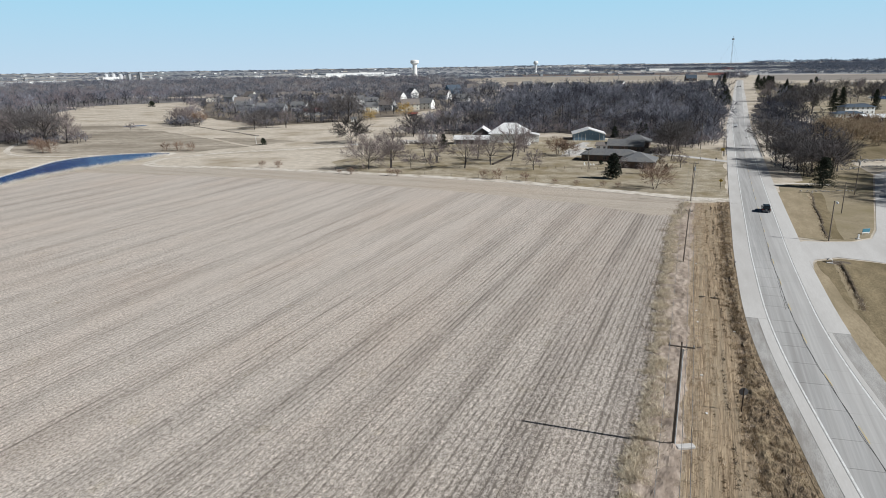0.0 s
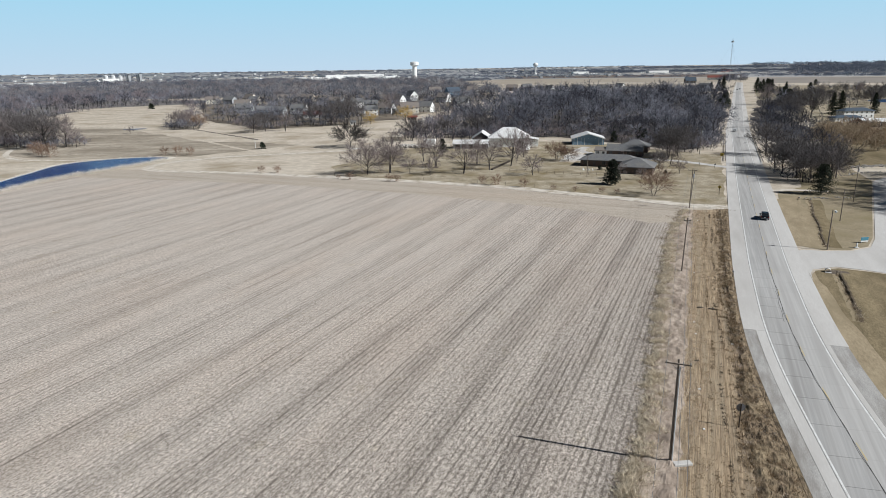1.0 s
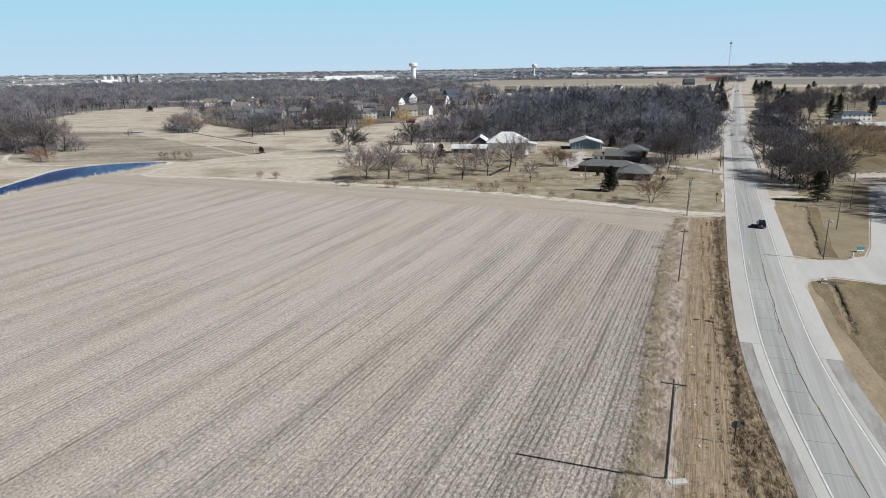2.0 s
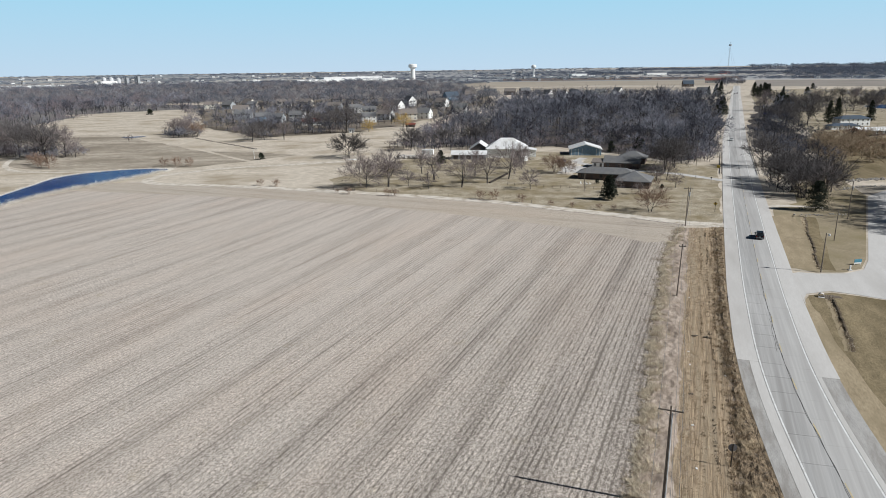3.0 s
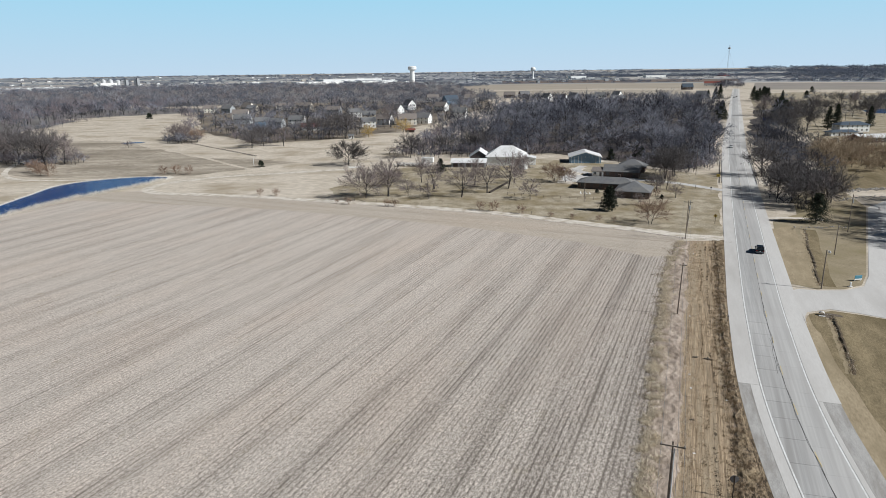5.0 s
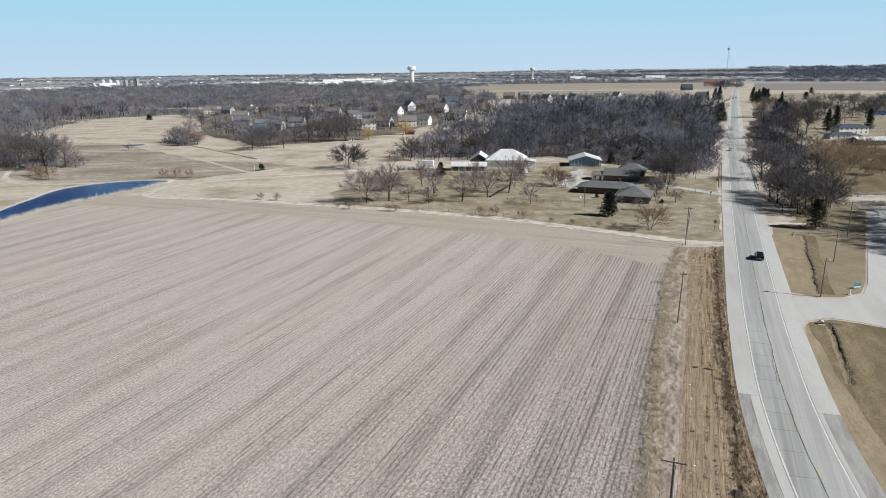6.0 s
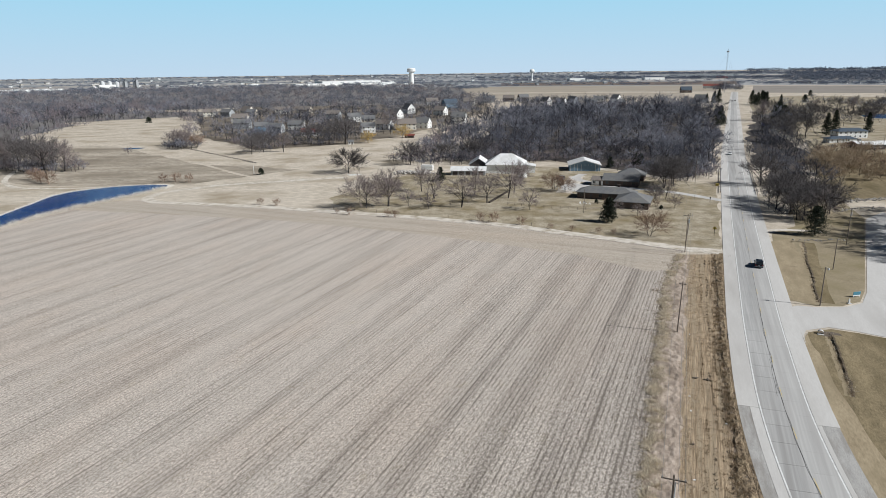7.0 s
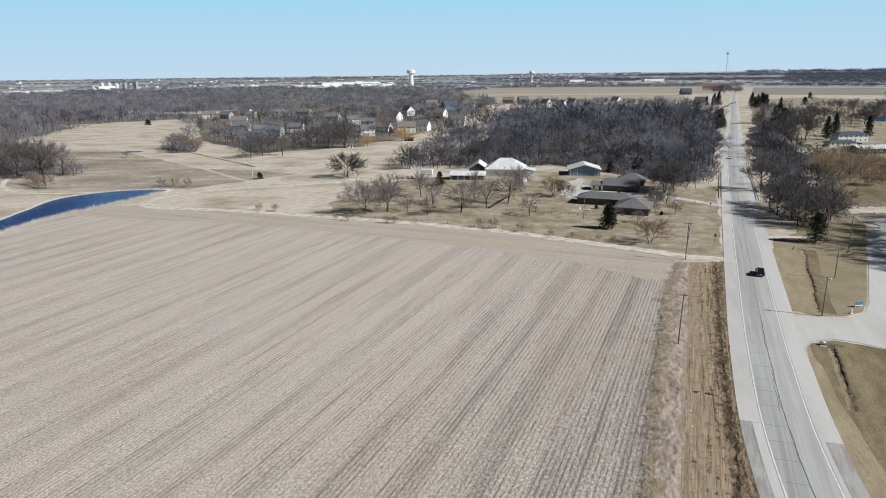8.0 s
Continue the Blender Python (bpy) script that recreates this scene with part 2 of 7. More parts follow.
M_WOODS_GREY = material("woodland_twigs_grey", (0.099, 0.102, 0.128), (0.183, 0.186, 0.224), 0.3, 0.95, island=0.15)
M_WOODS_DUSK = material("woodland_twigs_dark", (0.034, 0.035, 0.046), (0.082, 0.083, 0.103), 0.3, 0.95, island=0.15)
M_WOODS_WARM = material("woodland_twigs_warm", (0.167, 0.143, 0.154), (0.290, 0.251, 0.268), 0.3, 0.95, island=0.15)
GREY_MIX = (M_WOODS_PALE, M_WOODS_PALE, M_WOODS_GREY, M_WOODS_GREY, M_WOODS_DUSK, M_WOODS_DUSK)
WARM_MIX = (M_WOODS_PALE, M_WOODS_WARM, M_WOODS_WARM, M_WOODS_GREY, M_WOODS_DUSK)
DARK_MIX = (M_WOODS_GREY, M_WOODS_DUSK, M_WOODS_DUSK)
# far woods: distance haze is mixed into these paler, bluer twig colours
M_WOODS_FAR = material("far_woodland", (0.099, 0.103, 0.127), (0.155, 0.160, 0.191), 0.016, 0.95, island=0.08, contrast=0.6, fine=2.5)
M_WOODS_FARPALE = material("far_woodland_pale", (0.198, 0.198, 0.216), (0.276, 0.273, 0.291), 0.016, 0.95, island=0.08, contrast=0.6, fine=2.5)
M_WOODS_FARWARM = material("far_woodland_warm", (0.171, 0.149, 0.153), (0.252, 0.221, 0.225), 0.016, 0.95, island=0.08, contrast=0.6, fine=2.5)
HAZED_MIX = (M_WOODS_FAR, M_WOODS_FAR, M_WOODS_FARPALE, M_WOODS_FARWARM)
SHRUB_MIX = (M_SHRUB, M_SHRUB, M_TWIG_WARM)
M_NEEDLE = material("needles", (0.018, 0.023, 0.016), (0.045, 0.054, 0.036), 2, 0.9, island=0.3)
M_ROOF = material("grey_shingle", (0.115, 0.117, 0.123), (0.20, 0.203, 0.21), 2.0, 0.9, 0.01, stain=(0.20, 0.195, 0.185), stain_scale=0.25, fine=6)
M_ROOF_BLUE = material("slate_blue_shingle", (0.05, 0.07, 0.095), (0.085, 0.11, 0.145), 2.0, 0.8, fine=6)
M_ROOF_WHITE = material("white_metal_roof", (0.72, 0.72, 0.72), (0.82, 0.82, 0.82), 0.5, 0.5, stain=(0.62, 0.61, 0.59), stain_scale=0.3, stretch=(1, 5, 1))
M_ROOF_BROWN = material("brown_shingle", (0.165, 0.145, 0.13), (0.26, 0.23, 0.21), 2.0, 0.9, fine=6)
M_ROOF_RED = material("red_shingle", (0.17, 0.055, 0.045), (0.27, 0.095, 0.075), 2.0, 0.9, fine=6)
M_SIDING = material("white_siding", (0.78, 0.78, 0.77), (0.86, 0.86, 0.85), 1.0, 0.6, stain=(0.62, 0.61, 0.58), stain_scale=0.4, stretch=(1, 1, 0.15))
M_SIDING_BLUE = material("blue_siding", (0.15, 0.24, 0.34), (0.20, 0.30, 0.41), 1.0, 0.55, stretch=(0.2, 1, 3))
M_SIDING_GREY = material("grey_siding", (0.27, 0.285, 0.30), (0.37, 0.385, 0.40), 1.0, 0.7, stretch=(1, 1, 0.15))
M_SIDING_TAN = material("tan_siding", (0.46, 0.41, 0.34), (0.56, 0.51, 0.43), 1.0, 0.7, stretch=(1, 1, 0.15))
M_BRICK = material("brown_brick", (0.075, 0.055, 0.048), (0.14, 0.105, 0.09), 3.0, 0.9, 0.01)
M_REDWALL = material("red_wall", (0.33, 0.08, 0.065), (0.43, 0.12, 0.10), 1.0, 0.8)
M_GLASS = material("window_glass", (0.02, 0.025, 0.03), (0.04, 0.045, 0.05), 1.0, 0.08, spec=0.6)
M_TRIM = material("white_trim", (0.74, 0.74, 0.73), (0.82, 0.82, 0.81), 2.0, 0.6)
M_DOOR = material("dark_door", (0.06, 0.05, 0.05), (0.10, 0.085, 0.08), 2.0, 0.6)
M_POLE = material("weathered_pole", (0.13, 0.105, 0.085), (0.26, 0.22, 0.185), 3, 0.9, 0.01, stretch=(1, 1, 6))
M_CONDUIT = material("pale_conduit", (0.45, 0.45, 0.46), (0.58, 0.58, 0.58), 3, 0.6)
M_STEEL = material("galvanised_steel", (0.33, 0.34, 0.35), (0.48, 0.49, 0.50), 3, 0.45, metal=0.7)
M_INSUL = material("insulator", (0.30, 0.29, 0.28), (0.42, 0.41, 0.40), 3, 0.3)
M_WIRE = material("aluminium_wire", (0.13, 0.13, 0.13), (0.22, 0.22, 0.22), 3, 0.6)
M_SIGNBACK = material("sign_back", (0.17, 0.165, 0.17), (0.25, 0.24, 0.245), 2, 0.5, metal=0.4)
M_SIGNYELLOW = material("sign_yellow", (0.48, 0.33, 0.06), (0.60, 0.42, 0.10), 2, 0.5)
M_TEAL = material("teal_panel", (0.06, 0.19, 0.26), (0.09, 0.25, 0.33), 2, 0.5)
M_ROCK = material("pale_rock", (0.27, 0.25, 0.23), (0.50, 0.475, 0.445), 1.5, 0.95, 0.05, island=0.3)
M_SIDING_CREAM = material("cream_siding", (0.62, 0.58, 0.50), (0.70, 0.67, 0.60), 1.0, 0.7, stretch=(1, 1, 0.15))
M_WASH = material("silt", (0.15, 0.115, 0.075), (0.33, 0.265, 0.18), 0.6, 0.95, 0.04, stain=(0.25, 0.20, 0.13), stain_scale=0.3, fine=6)
M_BANKSOIL = material("bank_soil", (0.07, 0.053, 0.037), (0.20, 0.155, 0.105), 1.2, 0.95, 0.06, contrast=0.5)
M_BANNER = material("blue_banner", (0.06, 0.07, 0.35), (0.09, 0.10, 0.45), 1.0, 0.6)
M_YARD = material("town_ground", (0.12, 0.10, 0.078), (0.34, 0.285, 0.22), 0.05, 0.95, 0.02, stain=(0.10, 0.085, 0.07), stain_scale=0.03, fine=6)
# far haze is painted into the skyline trees: their twigs are blue-grey
M_SKYLINE_HAZE = material("hazed_skyline_twigs", (0.11, 0.13, 0.175), (0.185, 0.21, 0.265), 0.01, 0.95, island=0.08, fine=3)
M_CORNER = material("short_winter_turf", (0.23, 0.188, 0.12), (0.385, 0.322, 0.225), 0.25, 0.95, 0.03, contrast=0.6, stain=(0.24, 0.20, 0.115), stain_scale=0.06, fine=8)
M_FARLITTER = material("far_wood_floor", (0.14, 0.132, 0.13), (0.24, 0.225, 0.215), 0.02, 0.95, fine=5)
M_TIMBER = material("dark_timber", (0.03, 0.024, 0.02), (0.075, 0.06, 0.05), 2, 0.9, 0.01, stretch=(6, 1, 1))
M_VERGEBLADE = material("mown_blades", (0.38, 0.29, 0.185), (0.60, 0.47, 0.315), 1, 0.9, island=0.4)
M_STRIP = material("roadside_turf", (0.26, 0.208, 0.133), (0.44, 0.36, 0.245), 0.4, 0.95, 0.04, contrast=0.5, stain=(0.27, 0.22, 0.14), stain_scale=0.15, turn=ROW, stretch=(0.8, 3, 1), fine=7)
M_FARTAN3 = material("far_dull_field", (0.225, 0.20, 0.178), (0.315, 0.283, 0.252), 0.006, 0.95, fine=8, stretch=(4, 1, 1))
M_YELLOWBOX = material("dull_yellow", (0.40, 0.29, 0.05), (0.50, 0.37, 0.08), 1.0, 0.5)
M_ROCK_DARK = material("dark_rock", (0.10, 0.09, 0.08), (0.24, 0.215, 0.19), 1.5, 0.95, 0.05, island=0.4)
M_CARBLACK = material("black_car_paint", (0.006, 0.007, 0.009), (0.012, 0.013, 0.016), 1, 0.25, spec=0.5)
M_CARWHITE = material("white_car_paint", (0.72, 0.72, 0.72), (0.8, 0.8, 0.8), 1, 0.25, spec=0.5)
M_CARGREY = material("grey_car_paint", (0.10, 0.10, 0.11), (0.16, 0.16, 0.17), 1, 0.3, spec=0.5)
M_TYRE = material("tyre_rubber", (0.012, 0.012, 0.012), (0.03, 0.03, 0.03), 3, 0.9)
M_REDLIGHT = material("tail_light", (0.25, 0.01, 0.01), (0.35, 0.02, 0.02), 3, 0.3)
M_SILO = material("grain_bin_metal", (0.50, 0.51, 0.52), (0.66, 0.66, 0.67), 0.5, 0.5)
M_FARSOIL = material("bare_soil", (0.13, 0.10, 0.085), (0.20, 0.16, 0.135), 0.01, 0.95, fine=6)
# brown made greyer and lighter, with the haze of distance in it
M_FARTAN2 = material("far_hazed_field", (0.26, 0.243, 0.23), (0.43, 0.40, 0.37), 0.004, 0.95, fine=8, stretch=(5, 1, 1))
M_FARTAN = material("far_stubble", (0.315, 0.272, 0.22), (0.42, 0.368, 0.30), 0.006, 0.95, fine=8, stretch=(4, 1, 1))

def patch_material(name, tints, size):
    """A quilt of far fields, each cell of one tint, drawn out across the view."""
    m = material(name, tints[0], tints[1], 0.01, 0.95, fine=8)
    nt, bs = m.node_tree, m.node_tree.nodes["Principled BSDF"]
    co, mp, vo, ramp, sep = (nt.nodes.new("ShaderNode" + k) for k in ("TexCoord", "Mapping", "TexVoronoi", "ValToRGB", "SeparateColor"))
    mp.inputs["Scale"].default_value = (0.45 / size, 1 / size, 0.0)
    mp.inputs["Rotation"].default_value[2] = radians(7)
    vo.distance = "CHEBYCHEV"
    vo.inputs["Scale"].default_value = 1.0
    nt.links.new(co.outputs["Object"], mp.inputs[0])
    nt.links.new(mp.outputs[0], vo.inputs["Vector"])
    nt.links.new(vo.outputs["Color"], sep.inputs[0])
    ramp.color_ramp.interpolation = "CONSTANT"
    for k, tint in enumerate(tints):
        e = ramp.color_ramp.elements[k] if k < 2 else ramp.color_ramp.elements.new(k / len(tints))
        e.position, e.color = k / len(tints), (*tint, 1)
    nt.links.new(sep.outputs[0], ramp.inputs[0])
    nt.links.new(ramp.outputs[0], bs.inputs["Base Color"])
    return m


# field tints cooled towards blue-grey, so the far haze sits in them
M_PATCHES = patch_material("hazed_far_fields", ((0.31, 0.315, 0.325), (0.20, 0.205, 0.22), (0.43, 0.41, 0.385), (0.25, 0.27, 0.28), (0.36, 0.36, 0.365), (0.17, 0.175, 0.19)), 260.0)

M_WATER = bpy.data.materials.new("pond_water")
M_WATER.use_nodes = True
_b = M_WATER.node_tree.nodes["Principled BSDF"]
_b.inputs["Base Color"].default_value = (0.002, 0.047, 0.19, 1)
_b.inputs["Roughness"].default_value = 0.2
_b.inputs["Specular IOR Level"].default_value = 0.35
_n, _p = M_WATER.node_tree.nodes.new("ShaderNodeTexNoise"), M_WATER.node_tree.nodes.new("ShaderNodeBump")
_c = M_WATER.node_tree.nodes.new("ShaderNodeTexCoord")
M_WATER.node_tree.links.new(_c.outputs["Object"], _n.inputs["Vector"])
_n.inputs["Scale"].default_value, _n.inputs["Detail"].default_value = 0.9, 4
_p.inputs["Strength"].default_value, _p.inputs["Distance"].default_value = 1.0, 0.5
M_WATER.node_tree.links.new(_n.outputs[0], _p.inputs["Height"])
M_WATER.node_tree.links.new(_p.outputs[0], _b.inputs["Normal"])


# ---- mesh building ----
class Shape:
    """Collects boxes, tubes, slabs and triangles for one mesh."""

    def __init__(self):
        self.v, self.f = [], []

    def put(self, verts, faces):
        n = len(self.v)
        self.v += [tuple(p) for p in verts]
        self.f += [tuple(n + i for i in f) for f in faces]
        return self

    def box(self, c, s, turn=0.0, top=1.0, bevel=0.0):
        """A box at centre c; top narrows its upper face; bevel chamfers the upright edges and the rim."""
        x, y, z = s[0] / 2, s[1] / 2, s[2] / 2
        if bevel:
            b = bevel
            ring = [(-x + b, -y), (x - b, -y), (x, -y + b), (x, y - b), (x - b, y), (-x + b, y), (-x, y - b), (-x, -y + b)]
            inner = [(px * (1 - b / x), py * (1 - b / y)) for px, py in ring]
            pts = [(px, py, -z) for px, py in ring] + [(px, py, z - b) for px, py in ring] + [(px, py, z) for px, py in inner]
            faces = [tuple(range(7, -1, -1)), tuple(range(16, 24))]
            for k in (0, 8):
                faces += [(k + i, k + (i + 1) % 8, k + 8 + (i + 1) % 8, k + 8 + i) for i in range(8)]
        else:
            t = top
            pts = [(-x, -y, -z), (x, -y, -z), (x, y, -z), (-x, y, -z), (-x * t, -y * t, z), (x * t, -y * t, z), (x * t, y * t, z), (-x * t, y * t, z)]
            faces = [(3, 2, 1, 0), (4, 5, 6, 7), (0, 1, 5, 4), (1, 2, 6, 5), (2, 3, 7, 6), (3, 0, 4, 7)]
        ct, st = math.cos(radians(turn)), math.sin(radians(turn))
        return self.put([(c[0] + px * ct - py * st, c[1] + px * st + py * ct, c[2] + pz) for px, py, pz in pts], faces)

    def tube(self, path, radii, n=6, cap=True):
        path = [Vector(p) for p in path]
        verts, faces = [], []
        for i, p in enumerate(path):
            d = (path[min(i + 1, len(path) - 1)] - path[max(i - 1, 0)]).normalized()
            a = d.cross(Vector((0.31, 0.95, 0.05)) if abs(d.z) > 0.9 else Vector((0, 0, 1))).normalized()
            b = d.cross(a)
            verts += [p + (a * math.cos(k * math.tau / n) + b * math.sin(k * math.tau / n)) * radii[i] for k in range(n)]
        for i in range(len(path) - 1):
            faces += [(i * n + k, i * n + (k + 1) % n, (i + 1) * n + (k + 1) % n, (i + 1) * n + k) for k in range(n)]
        if cap:
            faces += [tuple(range(n - 1, -1, -1)), tuple((len(path) - 1) * n + k for k in range(n))]
        return self.put(verts, faces)

    def prism(self, outline, z0, z1):
        """An upright prism over a counter-clockwise outline."""
        n = len(outline)
        return self.put([(x, y, z0) for x, y in outline] + [(x, y, z1) for x, y in outline],
                        [tuple(range(n - 1, -1, -1)), tuple(range(n, 2 * n))] + [(i, (i + 1) % n, n + (i + 1) % n, n + i) for i in range(n)])

    def slab(self, corners, thick):
        """A plate of that thickness below the given corners."""
        n = len(corners)
        low = [(x, y, z - thick) for x, y, z in corners]
        return self.put(list(corners) + low, [tuple(range(n)), tuple(range(2 * n - 1, n - 1, -1))] +
                        [(i, n + i, n + (i + 1) % n, (i + 1) % n) for i in range(n)])

    def mesh(self, name, mat, smooth=False):
        me = bpy.data.meshes.new(name)
        me.from_pydata(self.v, [], self.f)
        me.materials.append(mat)
        if smooth:
            me.polygons.foreach_set("use_smooth", [True] * len(me.polygons))
        me.update()
        return me


def part(name, shape, mat, parent=None, label="", smooth=False):
    ob = new(name, shape.mesh(name, mat, smooth))
    ob.parent = parent
    return tagged(ob, label)


def thing(name, label, category, at=(0, 0, 0), turn=0.0, group="", kind=""):
    ob = new(name)
    ob.matrix_basis = pose(*at, 0, 0, turn)
    return tagged(ob, label, category, group, kind)


def fast_mesh(name, verts, tris, mats, which=None):
    """A mesh of triangles from arrays; mats: a material, or several with the number of one for each triangle in which."""
    me = bpy.data.meshes.new(name)
    verts, tris = np.asarray(verts, np.float32), np.asarray(tris, np.int32)
    me.vertices.add(len(verts))
    me.vertices.foreach_set("co", verts.ravel())
    me.loops.add(tris.size)
    me.loops.foreach_set("vertex_index", tris.ravel())
    me.polygons.add(len(tris))
    me.polygons.foreach_set("loop_start", np.arange(0, tris.size, 3, dtype=np.int32))
    for m in mats if isinstance(mats, tuple) else (mats,):
        me.materials.append(m)
    if which is not None:
        me.polygons.foreach_set("material_index", np.asarray(which, np.int32))
    me.update(calc_edges=True)
    return me


def stuff(name, verts, tris, mats, label, category, which=None):
    return tagged(new(name, fast_mesh(name, verts, tris, mats, which)), label, category, "", "stuff")


def ground_z(x, y):
    """Flat land that climbs very gently towards the skyline."""
    d = np.hypot(x, y)
    return 33.0 * (np.clip(d - 1500.0, 0.0, 3400.0) / 3400.0) ** 1.5


def inside(poly, x, y):
    res = np.zeros(len(x), bool)
    for (x0, y0), (x1, y1) in zip(poly, poly[1:] + poly[:1]):
        if y0 != y1:
            res ^= ((y0 > y) != (y1 > y)) & (x < (x1 - x0) * (y - y0) / (y1 - y0) + x0)
    return res


def scatter(poly, step, rng, jitter=0.45):
    """Points on a jittered grid within an outline."""
    xs, ys = [p[0] for p in poly], [p[1] for p in poly]
    gx, gy = np.meshgrid(np.arange(min(xs), max(xs), step), np.arange(min(ys), max(ys), step))
    gx = (gx + rng.uniform(-jitter, jitter, gx.shape) * step).ravel()
    gy = (gy + rng.uniform(-jitter, jitter, gy.shape) * step).ravel()
    k = inside(poly, gx, gy)
    return gx[k], gy[k]


# ---- road line ----
LINE = [(8, -150), (24, -30), (32.2, 18), (37.3, 40), (39.6, 49.5), (41.9, 58.8), (45.2, 72), (47.8, 81), (50.7, 90), (52.9, 96.2), (56.4, 105.5),
        (61.9, 120.4), (69.4, 139.4), (79.5, 165), (88.2, 187), (103.1, 224.4), (169.6, 389), (300, 695), (430, 1002), (632, 1472)]
_y = np.arange(-150, 1472, 1.0)
_x = np.interp(_y, [p[1] for p in LINE], [p[0] for p in LINE])
_k = np.hanning(31) / np.hanning(31).sum()
_x = np.convolve(np.pad(_x, 15, mode="reflect", reflect_type="odd"), _k, "valid")
ROAD = np.stack([_x, _y], 1)
ROAD_S = np.concatenate([[0], np.cumsum(np.hypot(*np.diff(ROAD, axis=0).T))])
_t = np.gradient(ROAD, axis=0)
_t /= np.linalg.norm(_t, axis=1)[:, None]
ROAD_N = np.stack([_t[:, 1], -_t[:, 0]], 1)      # to the right of the line


def road_s(y):
    return float(np.interp(y, ROAD[:, 1], ROAD_S))


def road_at(s, off):
    x, y = (np.interp(s, ROAD_S, ROAD[:, i]) for i in (0, 1))
    nx, ny = (np.interp(s, ROAD_S, ROAD_N[:, i]) for i in (0, 1))
    return x + nx * off, y + ny * off


def ribbon(y0, y1, off0, off1, top, thick, step=4.0):
    """A strip along the road between two offsets (numbers, or functions of y)."""
    s0, s1 = road_s(y0), road_s(y1)
    n = max(2, int((s1 - s0) / step) + 1)
    sh, verts = Shape(), []
    for s in np.linspace(s0, s1, n):
        yy = float(np.interp(s, ROAD_S, ROAD[:, 1]))
        a = off0(yy) if callable(off0) else off0
        b = off1(yy) if callable(off1) else off1
        (ax, ay), (bx, by) = road_at(s, a), road_at(s, b)
        verts += [(ax, ay, top), (bx, by, top), (bx, by, top - thick), (ax, ay, top - thick)]
    faces = []
    for i in range(n - 1):
        k = 4 * i
        for a, b in ((0, 1), (1, 2), (3, 0)):
            faces.append((k + a, k + b, k + 4 + b, k + 4 + a))
    faces += [(3, 2, 1, 0), (4 * n - 4, 4 * n - 3, 4 * n - 2, 4 * n - 1)]
    return sh.put(verts, faces)


def uneven(outline, every=9.0, amount=2.2):
    """The outline with its long sides broken up into small bays."""
    out = []
    for (x0, y0), (x1, y1) in zip(outline, outline[1:] + outline[:1]):
        n = max(1, int(math.hypot(x1 - x0, y1 - y0) / every))
        for k in range(n):
            x, y = x0 + (x1 - x0) * k / n, y0 + (y1 - y0) * k / n
            if k:
                x += amount * noise.noise((x * 0.07, y * 0.07, 3.1)) * 2.2
                y += amount * noise.noise((x * 0.07, y * 0.07, 9.7)) * 2.2
            out.append((x, y))
    return out


def flat(name, outline, z, mat, label, category, rough=0.0):
    """A sheet of ground with an outline; rough breaks up its sides."""
    if rough:
        outline = uneven(outline, 4.0 * rough, rough)
    bm = bmesh.new()
    f = bm.faces.new([bm.verts.new((x, y, z)) for x, y in outline])
    if f.normal.z < 0:
        f.normal_flip()
    bm.normal_update()
    if f.normal.z < 0:
        f.normal_flip()
    bmesh.ops.triangulate(bm, faces=bm.faces[:])
    me = bpy.data.meshes.new(name)
    bm.to_mesh(me)
    bm.free()
    me.materials.append(mat)
    return tagged(new(name, me), label, category, "", "structure")


def smooth_line(points, closed=False, per=6):
    """Points on a Catmull-Rom curve."""
    p = [Vector((*q, 0)) for q in points]
    n, out = len(p), []
    for i in range(n if closed else n - 1):
        if closed:
            a, b, c, d = p[(i - 1) % n], p[i], p[(i + 1) % n], p[(i + 2) % n]
        else:
            a, b, c, d = p[max(i - 1, 0)], p[i], p[i + 1], p[min(i + 2, n - 1)]
        for k in range(per):
            t = k / per
            q = 0.5 * (2 * b + (c - a) * t + (2 * a - 5 * b + 4 * c - d) * t * t + (3 * b - a - 3 * c + d) * t ** 3)
            out.append((q.x, q.y))
    if not closed:
        out.append(points[-1])
    return out


def path_strip(name, points, width, z, mat, label, category):
    """A strip of ground along a smooth line, with uneven edges."""
    line = smooth_line(points, per=8)
    rng = np.random.default_rng(len(name) + len(points))
    left, right = [], []
    for i, (x, y) in enumerate(line):
        (x0, y0), (x1, y1) = line[max(i - 1, 0)], line[min(i + 1, len(line) - 1)]
        d = math.hypot(x1 - x0, y1 - y0) or 1
        nx, ny = -(y1 - y0) / d, (x1 - x0) / d
        a, b = width / 2 * rng.uniform(0.85, 1.15, 2)
        left.append((x + nx * a, y + ny * a, z))
        right.append((x - nx * b, y - ny * b, z))
    n = len(line)
    me = bpy.data.meshes.new(name)
    me.from_pydata(left + right, [], [(i, n + i, n + i + 1, i + 1) for i in range(n - 1)])
    me.materials.append(mat)
    me.update()
    return tagged(new(name, me), label, category, "", "structure")


